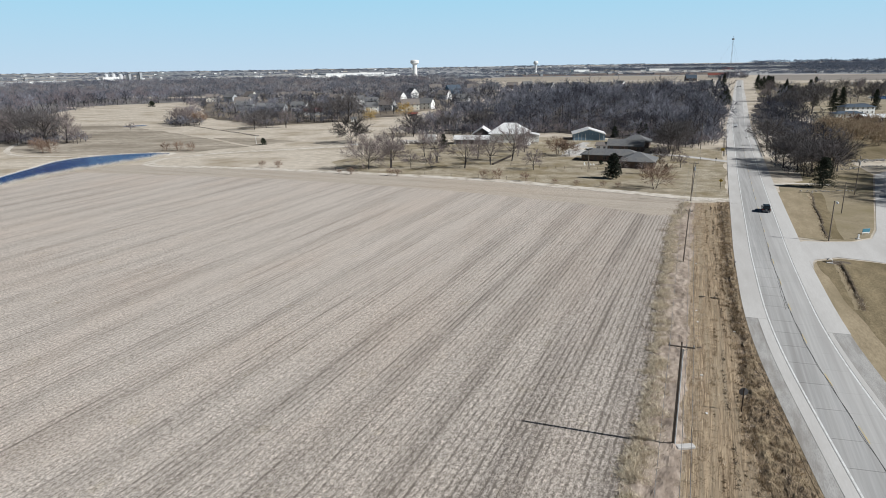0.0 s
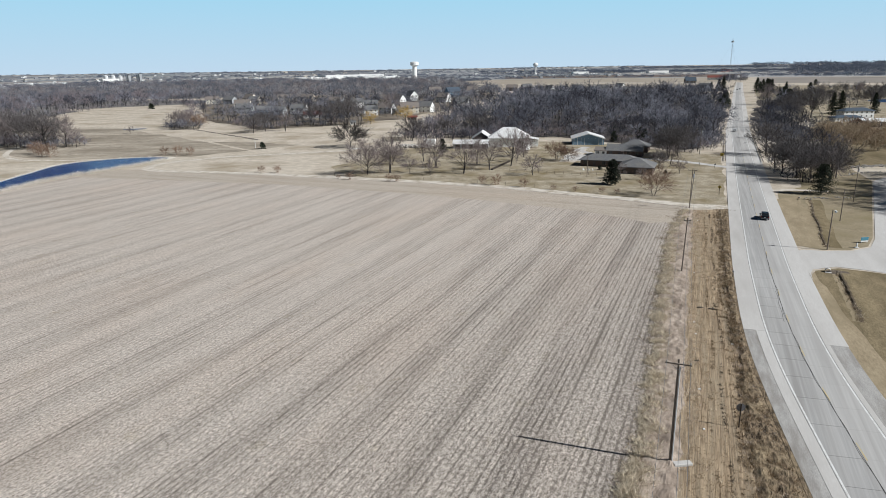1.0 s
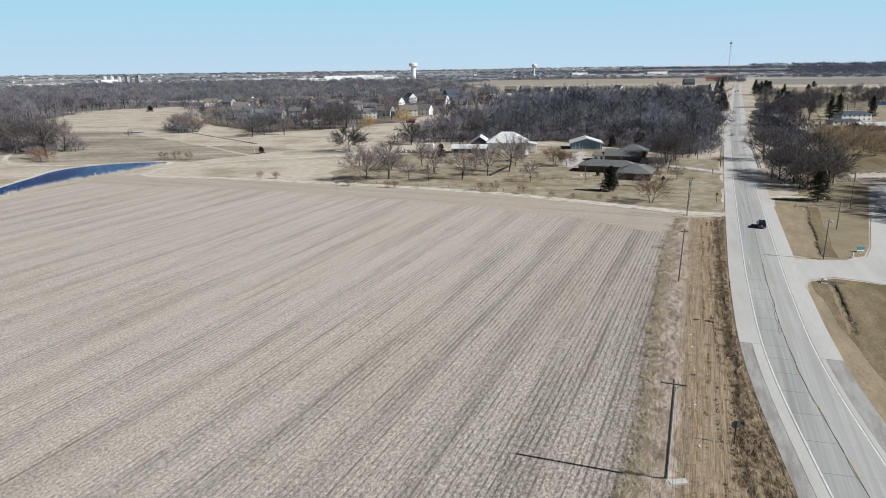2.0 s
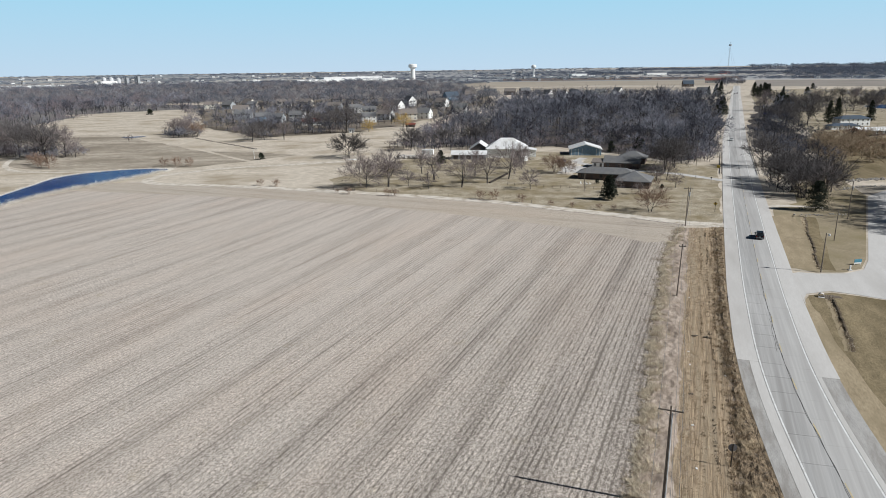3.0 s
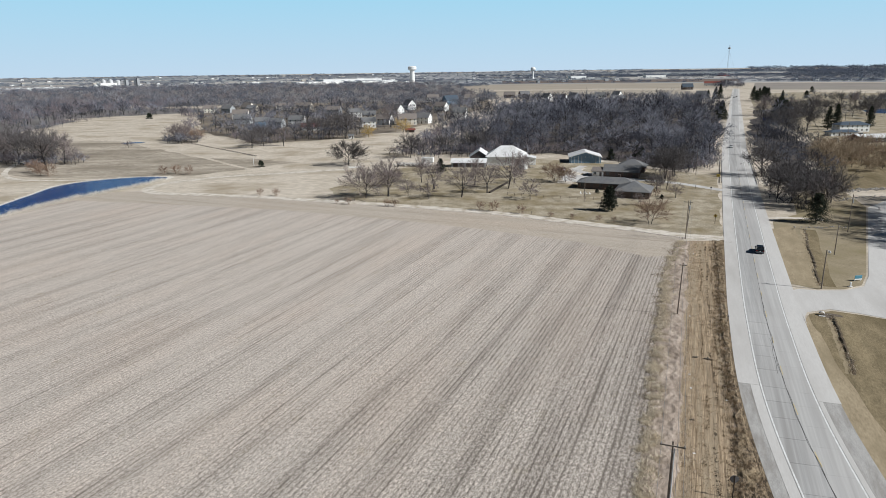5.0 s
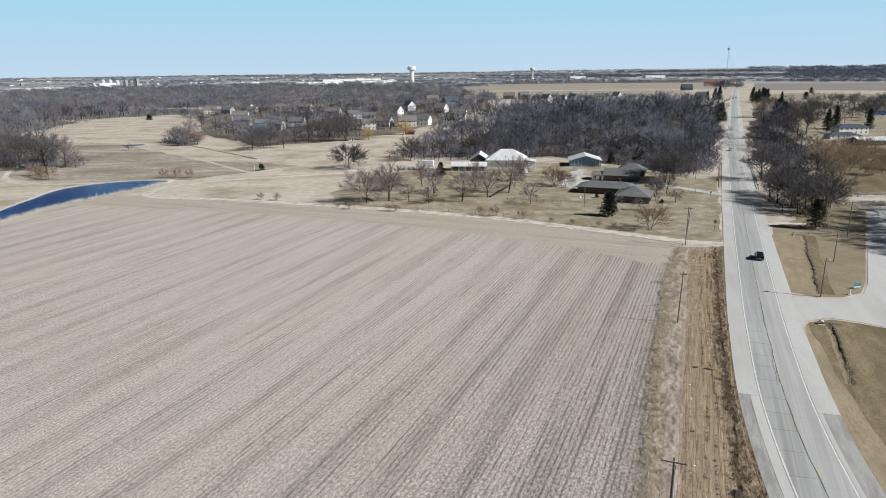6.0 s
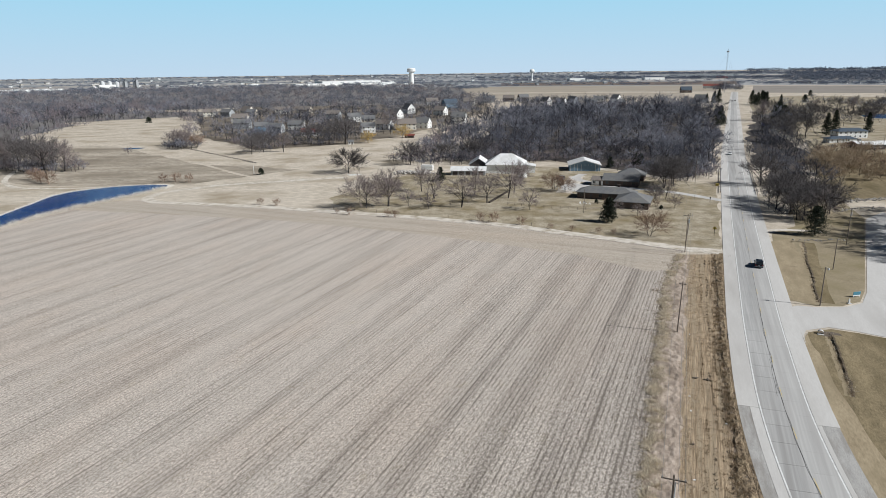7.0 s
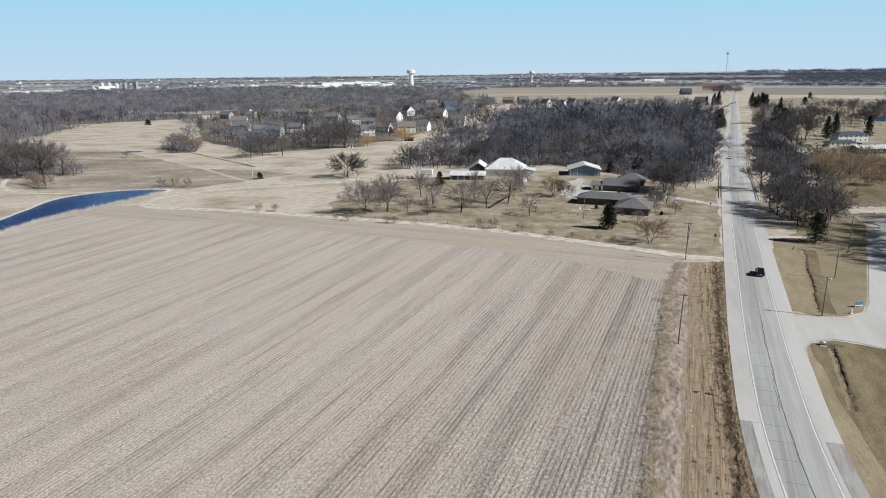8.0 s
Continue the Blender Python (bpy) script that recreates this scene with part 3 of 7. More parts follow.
def sector(name, a0, a1, d0, d1, lift, mat, label, category):
    """A far piece of land between two bearings (degrees) and two distances, lying on the ground."""
    A, D = np.meshgrid(np.radians(np.linspace(a0, a1, 24)), np.linspace(d0, d1, 14))
    X, Y = D * np.sin(A), D * np.cos(A)
    V = np.stack([X, Y, ground_z(X, Y) + lift], -1).reshape(-1, 3)
    F = [(r * 24 + c, r * 24 + c + 1, (r + 1) * 24 + c + 1, (r + 1) * 24 + c) for r in range(13) for c in range(23)]
    me = bpy.data.meshes.new(name)
    me.from_pydata([tuple(v) for v in V.tolist()], [], F)
    me.materials.append(mat)
    me.update()
    return tagged(new(name, me), label, category, "", "structure")


# ---- the land ----
_d = np.concatenate([np.linspace(0, 1500, 16), np.linspace(1600, 5600, 41)])
_a = np.linspace(0, math.tau, 97)[:-1]
_v = [(d * math.sin(a), d * math.cos(a), float(ground_z(d, 0.0))) for d in _d[1:] for a in _a]
_f = [(r * 96 + c, r * 96 + (c + 1) % 96, (r + 1) * 96 + (c + 1) % 96, (r + 1) * 96 + c) for r in range(len(_d) - 2) for c in range(96)]
_v.append((0, 0, 0))
_f += [(len(_v) - 1, (c + 1) % 96, c) for c in range(96)]
_me = bpy.data.meshes.new("ground")
_me.from_pydata(_v, [], [tuple(reversed(f)) for f in _f])
_me.materials.append(M_DRY)
_me.update()
tagged(new("ground", _me), "open winter land of dry tan grass", "ground", "", "structure")

TRACK = [(75.2, 174.9), (67.1, 178.6), (58.8, 184.9), (36.4, 199.0), (19.6, 210.0), (-6.9, 221.8), (-31.9, 231.0), (-63.5, 242.1), (-87.6, 249.5), (-117, 256.4)]
EDGE = [(63.0, 173.1), (49.6, 143.6), (41.6, 120.7), (33.2, 97.7), (28.1, 82.2), (22.2, 66.3), (18.5, 56.9), (15.5, 49.6), (9.8, 35), (-2, 5), (-25, -60)]
BANK = [(-128, 262), (-139, 259), (-148, 243), (-152, 228), (-158, 205), (-168, 170), (-190, 90), (-215, 0), (-235, -60)]
flat("crop_field", [(x, y - 1.8) for x, y in TRACK[1:]] + BANK + EDGE[::-1], 0.03, M_FIELD, "harvested crop field of grey-beige stubble in long rows", "field")
flat("headland", [(x - 2, y - 2.4) for x, y in TRACK[1:]] + [(-128, 260), (-139, 258), (-146, 243), (-100, 232), (-60, 221), (-20, 204), (10, 189), (36, 173), (50, 158), (55.5, 159)],
     0.05, M_HEAD, "field end with stubble rows along the dirt track", "field")
flat("roadside_verge", [(x - 6.5, y) for x, y in [(78, 173)]] + EDGE + [(-12, -60)] +
     [(float(road_at(road_s(yy), -6)[0]), float(road_at(road_s(yy), -6)[1])) for yy in (-60, 0, 30, 45, 60, 75, 90, 105, 120, 140, 160, 172)],
     0.02, M_VERGE, "mown tan grass verge between field and road", "verge")
_pole_line = lambda y: 21.8 + 0.3685 * (y - 55.9)


def relief(name, left, right, y0, y1, step, across, height, scale, mat, label, seed):
    """A strip of clumpy growth between two lines x(y): a fine sheet with mounds of its own, low at its edges."""
    ys = np.arange(y0, y1, step)
    lf, rt = np.array([left(y) for y in ys]), np.array([right(y) for y in ys])
    me = bpy.data.meshes.new(name)
    v, f = [], []
    for i, y in enumerate(ys):
        for k in range(across + 1):
            u = k / across
            x = lf[i] + (rt[i] - lf[i]) * u
            m = noise.noise((x * scale, y * scale * 0.8, seed)) + 0.6 * noise.noise((x * scale * 2.3, y * scale * 2.0, seed + 5))
            side = min(1.0, 6 * u * (1 - u) + 0.02)
            jx = 0.35 * step * noise.noise((x * 3.1, y * 3.1, seed + 9))
            v.append((x + jx, y + jx, 0.022 + side * (0.04 + height * max(0.0, 0.42 + 0.62 * m))))
    n = across + 1
    for i in range(len(ys) - 1):
        for k in range(across):
            f.append((i * n + k, i * n + k + 1, i * n + n + k + 1, i * n + n + k))
    me.from_pydata(v, [], f)
    me.materials.append(mat)
    me.update()
    return tagged(new(name, me), label, "verge", "", "structure")


_edge_x = lambda y: float(np.interp(y, [p[1] for p in EDGE[::-1]], [p[0] for p in EDGE[::-1]]))
relief("brush_strip", lambda y: _edge_x(y) + 0.5 * noise.noise((y * 0.22, 3.0, 0)) + 0.35 * noise.noise((y * 0.7, 8.0, 0)),
       lambda y: _pole_line(y) + 1.0 + 0.9 * noise.noise((y * 0.15, 1.0, 0)) + 0.4 * noise.noise((y * 0.6, 6.0, 0)), 5, 172, 0.30, 20, 0.34, 0.75, M_BRUSH, "strip of rough dead brush beside the field", 2.0)
DITCH = [(71.3, 172.4), (60, 142), (49.0, 112.5), (39.7, 86.0), (32.9, 66.1), (29.5, 54.8), (27.8, 49.5), (24, 30), (18, 0)]
_ditch_x = lambda y: float(np.interp(y, [p[1] for p in DITCH[::-1]], [p[0] for p in DITCH[::-1]])) + 1.3 * min(1.0, max(0.0, (y - 55) / 25))
relief("ditch_grass", lambda y: _ditch_x(y) + 0.55 * noise.noise((y * 0.2, 5.0, 0)) + 0.3 * noise.noise((y * 0.9, 2.0, 0)),
       lambda y: float(np.interp(y, ROAD[:, 1], ROAD[:, 0])) - 7.3 + 0.12 * noise.noise((y * 0.5, 9.0, 0)), 5, 172, 0.26, 22, 0.42, 0.95, M_DITCH, "rough brown churned grass beside the road shoulder", 4.0)
flat("house_lawn", [(x + 1.0, y + 2.0) for x, y in TRACK[:-3]] + [(-46, 250), (-50, 262), (-38, 280), (-42, 298), (-20, 322), (0, 330), (45, 345), (75, 335), (100, 300), (118, 285), (109, 262), (98, 232), (80, 187)],
     0.025, M_LAWN, "brown winter lawn around the houses", "lawn", 1.0)
flat("meadow", [(-122, 300), (-95, 330), (-80, 345), (-110, 362), (-140, 366), (-176, 402), (-240, 470), (-300, 470), (-330, 420), (-260, 340), (-195, 300), (-165, 296)],
     0.02, M_MEADOW, "low grey-brown meadow behind the pond", "meadow", 3.0)
flat("corner_lawn", [(75.2, 136), (78.6, 132.0), (84.5, 131.9), (89.7, 134.4), (95.0, 141.4), (109.4, 164.7), (140.4, 215), (150, 245), (128, 240), (112, 205), (100, 196), (92, 178)],
     0.03, M_CORNER, "winter lawn in the corner of road and side street", "lawn")
flat("south_lawn", [(55.6, 84), (59.4, 95.5), (63, 104.5), (67.8, 115.2), (69.5, 117.8), (74.7, 119.2), (78.8, 117), (84, 113.5), (115, 95), (130, 60), (100, 20), (45, 20), (47, 55)],
     0.03, M_TURF, "olive-brown winter grass below the side street", "lawn")
flat("golf_grass", [(200, 300), (300, 330), (700, 640), (800, 1000), (640, 1200), (520, 1150), (400, 880), (300, 640), (240, 440), (196, 345)], 0.02, M_LAWN, "broad winter turf with scattered trees", "grass")

# darker turf patch: brown grass and the trees' shade share its tone
flat("creek_grass", [(118, 222), (136, 226), (152, 246), (200, 258), (250, 290), (262, 385), (228, 398), (196, 345), (150, 262)], 0.024, M_TURF, "olive-brown grass along the creek, darkened for tree shade", "grass", 2.0)
path_strip("field_track", TRACK + [(-124, 261), (-127, 268), (-125, 279), (-117, 288), (-103, 298), (-80, 306), (-52, 316)], 4.4, 0.07, M_DIRT, "pale dirt track round the field end", "track")
path_strip("meadow_track", [(-270, 395), (-246, 378), (-238, 352), (-222, 318), (-203, 297), (-180, 292), (-160, 294)], 2.8, 0.06, M_DIRT, "curving pale dirt track past the trees", "track")
path_strip("meadow_path", [(-305, 600), (-245, 499), (-205, 440), (-175, 405), (-139, 366), (-108, 329), (-95, 318)], 2.6, 0.05, M_DRY, "pale mown path across the meadow", "path")

flat("roadside_strip", [(float(road_at(road_s(yy), 6.3)[0]), float(road_at(road_s(yy), 6.3)[1])) for yy in (20, 40, 60, 70, 84, 95, 104, 114)] + [(69.0, 117.2), (66.3, 108), (63.2, 99), (60.2, 88), (56.6, 74), (52.6, 55), (47, 20)],
     0.045, M_STRIP, "pale tan grass beside the shoulder", "verge", 0.5)
flat("roadside_strip", [(75.4, 135.5), (79.3, 133.0), (83, 142), (88, 153), (93, 165), (98, 177), (104, 190)] + [(float(road_at(road_s(yy), 6.3)[0]), float(road_at(road_s(yy), 6.3)[1])) for yy in (188, 175, 160, 148, 138)],
     0.045, M_STRIP, "pale tan grass beside the shoulder", "verge", 0.5)
# pond, with its pale rim
POND = smooth_line([(-161, 215), (-166.5, 232), (-168.4, 245), (-169.2, 256), (-170.8, 268), (-170, 279), (-163.5, 288.5), (-154, 295.5), (-143, 299), (-132.3, 298), (-131.2, 289.5), (-133.8, 278), (-139.5, 265), (-144.8, 253), (-149, 242), (-152.2, 229), (-154.5, 215)], True, 5)
_cx, _cy = sum(p[0] for p in POND) / len(POND), sum(p[1] for p in POND) / len(POND)
flat("pond_bank", [(_cx + (x - _cx) * 1.10 + 0.5, _cy + (y - _cy) * 1.04) for x, y in POND], 0.06, M_REED, "pale dry bank around the pond", "bank")
flat("pond_water", POND, 0.09, M_WATER, "deep blue pond water with a wind ripple", "water")
flat("far_pond", smooth_line([(425, 648), (470, 660), (500, 700), (470, 712), (430, 690)], True, 5), 0.09, M_WATER, "blue pond on the far turf", "water")

flat("meadow_puddle", smooth_line([(-231, 455), (-224, 460), (-216, 459), (-219, 453), (-227, 452)], True, 5), 0.06, M_WATER, "shallow blue puddle in the low meadow", "water")

# ---- road ----
road = thing("road", "two-lane pale concrete road with white edge lines", "road", kind="structure")
part("bed", ribbon(-60, 1470, -3.75, 3.75, 0.075, 0.4, 6), M_JOINT, road, "dark sealed joints")
part("shoulder", ribbon(87.6, 1470, -6.6, -3.63, 0.10, 0.4, 6), M_CONC, road, "pale concrete shoulder")
part("shoulder", ribbon(84.8, 1470, 3.63, 6.6, 0.10, 0.4, 6), M_CONC, road, "pale concrete shoulder")
part("shoulder", ribbon(-60, 87.57, -4.9, -3.63, 0.10, 0.4), M_CONC, road, "narrow concrete shoulder")
part("shoulder", ribbon(-60, 84.77, 3.63, 4.25, 0.10, 0.4), M_CONC, road, "narrow concrete shoulder")
part("soil_edge", ribbon(-60, 171, -7.05, -6.62, 0.078, 0.3, 6), M_DITCH, road, "rough brown soil along the shoulder")
part("soil_edge", ribbon(-60, 171, -7.5, -7.07, 0.05, 0.3, 6), M_DITCH, road, "rough brown soil along the shoulder")
part("gravel_edge", ribbon(-60, 87.57, -6.6, -4.93, 0.085, 0.3), M_GRAVEL, road, "grey gravel edge")
part("gravel_edge", ribbon(-60, 84.77, 4.28, 6.5, 0.085, 0.3), M_GRAVEL, road, "grey gravel edge")
part("lane", ribbon(190, 1470, -3.6, -0.03, 0.10, 0.35, 6), M_LANE, road, "worn grey lane")
part("lane", ribbon(190, 1470, 0.03, 3.6, 0.10, 0.35, 6), M_LANE_B, road, "light grey lane")
part("edge_line", ribbon(-60, 900, -3.52, -3.32, 0.106, 0.004), M_WHITE, road, "white painted line")
part("edge_line", ribbon(-60, 900, 3.32, 3.52, 0.106, 0.004), M_WHITE, road, "white painted line")
for y0 in np.arange(20, 300, 12.0):
    part("centre_dash", ribbon(y0, y0 + 3.2, 0.12, 0.24, 0.106, 0.004, 1.6), M_YELLOW, road, "worn yellow dash")
_w = lambda y: 0.10 * math.sin(y * 0.31) + 0.07 * math.sin(y * 0.83 + 1)
part("crack_seal", ribbon(20, 130, lambda y: -0.04 + _w(y), lambda y: 0.02 + _w(y), 0.107, 0.004, 1.0), M_JOINT, road, "wandering dark crack sealant")
part("crack_seal", ribbon(92, 106, lambda y: -0.37 + _w(y + 3), lambda y: -0.32 + _w(y + 3), 0.107, 0.004, 1.0), M_JOINT, road, "wandering dark crack sealant")

side = flat("side_street", [(73.0, 131.5), (75.0, 132.3), (78.6, 131.2), (84.5, 131.1), (89.7, 133.6), (95.0, 140.6), (109.4, 163.9), (140.4, 214.2), (152, 224), (165, 215), (128, 158), (112, 128), (112, 98),
                            (95, 108), (82.3, 115.2), (78.8, 117.9), (74.7, 120.1), (69.5, 118.6), (67.8, 116.2), (66.0, 112)], 0.054, M_CONC, "pale concrete side street with a flared mouth", "street")
path_strip("house_drive", [(107, 247), (103.5, 252), (95.2, 264), (85.6, 272), (76, 279), (66, 290), (60, 305), (66, 318)], 4.2, 0.09, M_CONC, "pale concrete house drive", "driveway")
flat("house_yard", [(49.3, 287.5), (56, 291), (61.5, 289.2), (62.7, 282.7), (73.7, 284.3), (72.9, 276.1), (62, 270), (53.9, 270.5), (48.5, 275.2)], 0.082, M_CONC, "pale concrete yard between the house wings", "yard")
path_strip("yard_gravel", [(48, 268), (52, 280), (58, 300), (62, 312)], 7, 0.075, M_DIRT, "pale gravel yard by the shed", "yard")
path_strip("lane_mouth", [(58, 185.3), (63, 181.6), (70, 177.8), (80, 174.5)], 4.4, 0.08, M_DIRT, "pale gravel field entrance", "track")
path_strip("right_drive", [(100, 199), (106, 200), (116, 197)], 2.6, 0.08, M_DIRT, "pale gravel drive under the trees", "driveway")
path_strip("far_bend", [(612, 1430), (590, 1460), (540, 1490), (480, 1520), (380, 1560), (250, 1640)], 14, 0.35, M_DIRT, "pale road bending off by the farm", "road")

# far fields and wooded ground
sector("far_plain", -60.0, 60.0, 2050, 5500, 0.06, M_PATCHES, "far plain, its field tints greyed for haze", "ground")
sector("far_field", 1.5, 19.5, 1180, 1500, 0.12, M_FARTAN, "wide tan stubble field", "field")
sector("far_field", 1.2, 22.0, 1560, 2050, 0.12, M_FARTAN, "wide tan stubble field", "field")
sector("dark_field", 4.5, 23.5, 2120, 2500, 0.12, M_FARSOIL, "dark bare-soil field", "field")
sector("far_field", 24.5, 40.0, 1500, 2000, 0.12, M_FARTAN3, "brown stubble field", "field")
sector("far_field", -38.0, -24.0, 2500, 3100, 0.12, M_FARTAN2, "brown far field greyed for haze", "field")
sector("wooded_ground", 26.5, 44.0, 2540, 5300, 0.12, M_FARLITTER, "brown leaf-strewn ground under far woods", "ground")
sector("wooded_ground", -24.0, 1.2, 1050, 2080, 0.12, M_FARLITTER, "brown leaf-strewn ground under the woods", "ground")
sector("wooded_ground", -42.0, -24.0, 1150, 2080, 0.12, M_FARLITTER, "brown leaf-strewn ground under the woods", "ground")
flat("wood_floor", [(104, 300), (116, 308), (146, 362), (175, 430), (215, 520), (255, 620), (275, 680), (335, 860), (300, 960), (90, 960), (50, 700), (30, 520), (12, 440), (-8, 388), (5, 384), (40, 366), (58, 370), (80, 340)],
     0.035, M_SHADED_LITTER, "leaf-strewn floor of the woods, darkened for tree shade", "ground", 4.0)
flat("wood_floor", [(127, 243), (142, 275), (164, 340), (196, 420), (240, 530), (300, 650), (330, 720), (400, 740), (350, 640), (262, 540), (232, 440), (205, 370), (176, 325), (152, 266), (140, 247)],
     0.035, M_SHADED_LITTER, "leaf-strewn floor of the woods, darkened for tree shade", "ground", 4.0)
flat("wood_floor", [(-250, 355), (-300, 366), (-420, 440), (-560, 640), (-640, 1000), (-310, 900), (-330, 800), (-430, 720), (-395, 690), (-370, 560), (-320, 460), (-275, 410)], 0.035, M_FARLITTER, "brown leaf-strewn floor of the woods", "ground", 4.0)
flat("wood_floor", [(-243, 640), (-206, 535), (-150, 470), (-130, 436), (-80, 466), (-35, 530), (-10, 610), (20, 720), (60, 900), (60, 1100), (-320, 1050), (-320, 830)], 0.03, M_YARD, "brown ground among the town trees", "ground", 4.0)


# ---- trees ----
def tri_twigs(rng, starts, dirs, length, width):
    """Thin single triangles for twigs; starts and dirs are arrays."""
    n = len(starts)
    d = dirs / np.linalg.norm(dirs, axis=1)[:, None]
    side = np.cross(d, rng.normal(size=(n, 3)))
    side /= np.linalg.norm(side, axis=1)[:, None] + 1e-9
    ln = length * rng.uniform(0.6, 1.3, (n, 1))
    w = width * rng.uniform(0.7, 1.3, (n, 1))
    v = np.stack([starts - side * w / 2, starts + side * w / 2, starts + d * ln], 1).reshape(-1, 3)
    return v, np.arange(3 * n).reshape(-1, 3)


def join(parts):
    vs, ts, n = [], [], 0
    for v, t in parts:
        vs.append(np.asarray(v, float))
        ts.append(np.asarray(t) + n)
        n += len(v)
    return np.concatenate(vs), np.concatenate(ts)


def tube_tris(path, r0, r1, n):
    sh = Shape().tube(path, np.linspace(r0, r1, len(path)), n, cap=False)
    t = []
    for a, b, c, d in sh.f:
        t += [(a, b, c), (a, c, d)]
    return np.array(sh.v), np.array(t)


def grown_tree(seed, height, spread, fork=0.2, limbs=9, subs=8, sprays=7, twigs=6, trunks=1, twig_w=0.058, lean=0.0, droop=0.0, sides=5, low=0.05):
    """A leafless tree in four orders of branching: the trunk with its limbs, and the crown of branches, sprays and twigs, as arrays."""
    rng = np.random.default_rng(seed)
    mid = np.array((0, 0, height * (fork + (1 - fork) * 0.36)))
    reach = np.array((spread * 0.5, spread * 0.5, height - mid[2]))
    r = height * 0.017 * (0.72 if trunks > 1 else 1)
    wood, crown = [], []
    stems = []
    for k in range(trunks):
        a = rng.uniform(0, math.tau)
        o = np.array((math.cos(a), math.sin(a), 0)) * 0.35 * (trunks > 1)
        tip = np.array((math.cos(a) * 0.16 * spread * (trunks > 1) + lean * height, math.sin(a) * 0.16 * spread * (trunks > 1), height * 0.66)) + rng.normal(0, 0.02 * height, 3)
        knee = o + (tip - o) * 0.45 + rng.normal(0, 0.014 * height, 3)
        stems.append((o, knee, tip))
        wood.append(tube_tris([o - np.array((0, 0, 0.2)), o + (knee - o) * 0.5, knee, tip], r * 1.25, r * 0.22, sides))
    st, dr, ln = [], [], []
    for i in range(limbs):
        o, knee, tip = stems[i % trunks]
        a = i * 2.4 + rng.uniform(-0.4, 0.4)
        e = math.asin(np.clip(low + (0.97 - low) * (i + rng.uniform(0.1, 0.9)) / limbs, -0.9, 0.99))
        d = np.array((math.cos(a) * math.cos(e), math.sin(a) * math.cos(e), math.sin(e)))
        end = mid + d * reach * rng.uniform(0.70, 0.95)
        f = fork + 0.40 * max(0.0, d[2]) * rng.uniform(0.7, 1.2)
        p = o + (knee - o) * min(1.0, f / 0.45) if f < 0.45 else knee + (tip - knee) * (f - 0.45)
        p = np.array((p[0], p[1], height * f * 0.9))
        bend = p + (end - p) * 0.5 + np.array((0, 0, 0.10 * (1 - d[2]) * height * rng.uniform(0.2, 1.0))) + rng.normal(0, 0.025 * height, 3)
        u = np.linspace(0, 1, 5)[:, None]
        curve = (1 - u) ** 2 * p + 2 * u * (1 - u) * bend + u ** 2 * end + rng.normal(0, 0.008 * height, (5, 3)) * u
        wood.append(tube_tris(list(curve), r * 0.52 * rng.uniform(0.7, 1.1), r * 0.08, max(3, sides - 2)))
        span = np.linalg.norm(end - p)
        g = rng.uniform(0.25, 1.0, subs)
        base = (1 - g[:, None]) ** 2 * p + 2 * g[:, None] * (1 - g[:, None]) * bend + g[:, None] ** 2 * end
        way = (end - bend) / (np.linalg.norm(end - bend) + 1e-6)
        out = (base - mid) / reach
        out /= np.linalg.norm(out, axis=1)[:, None] + 0.15
        v = way * 0.6 + out * 0.45 + rng.normal(0, 0.45, (subs, 3)) + np.array((0, 0, 0.12 - droop))
        st.append(base)
        dr.append(v / np.linalg.norm(v, axis=1)[:, None])
        ln.append(span * rng.uniform(0.36, 0.66, subs) * (1.25 - 0.55 * g))
    st, dr, ln = np.concatenate(st), np.concatenate(dr), np.concatenate(ln)
    crown.append(blades(rng, st, dr, ln, twig_w * 2.6, mid, reach))
    for n, share, wide, loose in ((sprays, 0.60, 1.6, 0.55), (twigs, 0.62, 1.0, 0.66)):
        u = rng.uniform(0.2, 1.0, len(st) * n)
        st2 = np.repeat(st, n, 0) + np.repeat(dr * ln[:, None], n, 0) * u[:, None]
        dr2 = np.repeat(dr, n, 0) + rng.normal(0, loose, st2.shape) + np.array((0, 0, 0.16 - droop))
        dr2 /= np.linalg.norm(dr2, axis=1)[:, None]
        ln = np.repeat(ln, n) * share * rng.uniform(0.6, 1.25, len(st2))
        st, dr = st2, dr2
        crown.append(blades(rng, st, dr, ln, twig_w * wide, mid, reach))
    (wv, wt), (cv, ct) = join(wood), join(crown)
    cv[:, 2] = np.maximum(cv[:, 2], 0.05)
    k = height / np.percentile(cv[:, 2], 99.7)
    wv[:, 2] *= k
    cv[:, 2] *= k
    return (wv, wt), (cv, ct)


def blades(rng, st, dr, ln, width, mid, reach):
    """One thin tapering triangle for each branch, its flat side turned to the outside of the crown."""
    out = (st + dr * ln[:, None] * 0.5 - mid) / reach
    out = out / (np.linalg.norm(out, axis=1)[:, None] + 0.1) + rng.normal(0, 0.38, dr.shape)
    side = np.cross(dr, out)
    side /= np.linalg.norm(side, axis=1)[:, None] + 1e-9
    w = width * rng.uniform(0.7, 1.3, (len(st), 1)) * 0.5
    v = np.stack([st - side * w, st + side * w, st + dr * ln[:, None]], 1).reshape(-1, 3)
    return v, np.arange(3 * len(st)).reshape(-1, 3)


def tree_thing(name, label, category, mesh, mats, group=""):
    ob = thing(name, label, category, group=group)
    for nm, (v, t), m in zip(("trunk", "crown"), mesh, mats):
        c = new(nm, fast_mesh(nm, v, t, m))
        c.parent = ob
    return ob


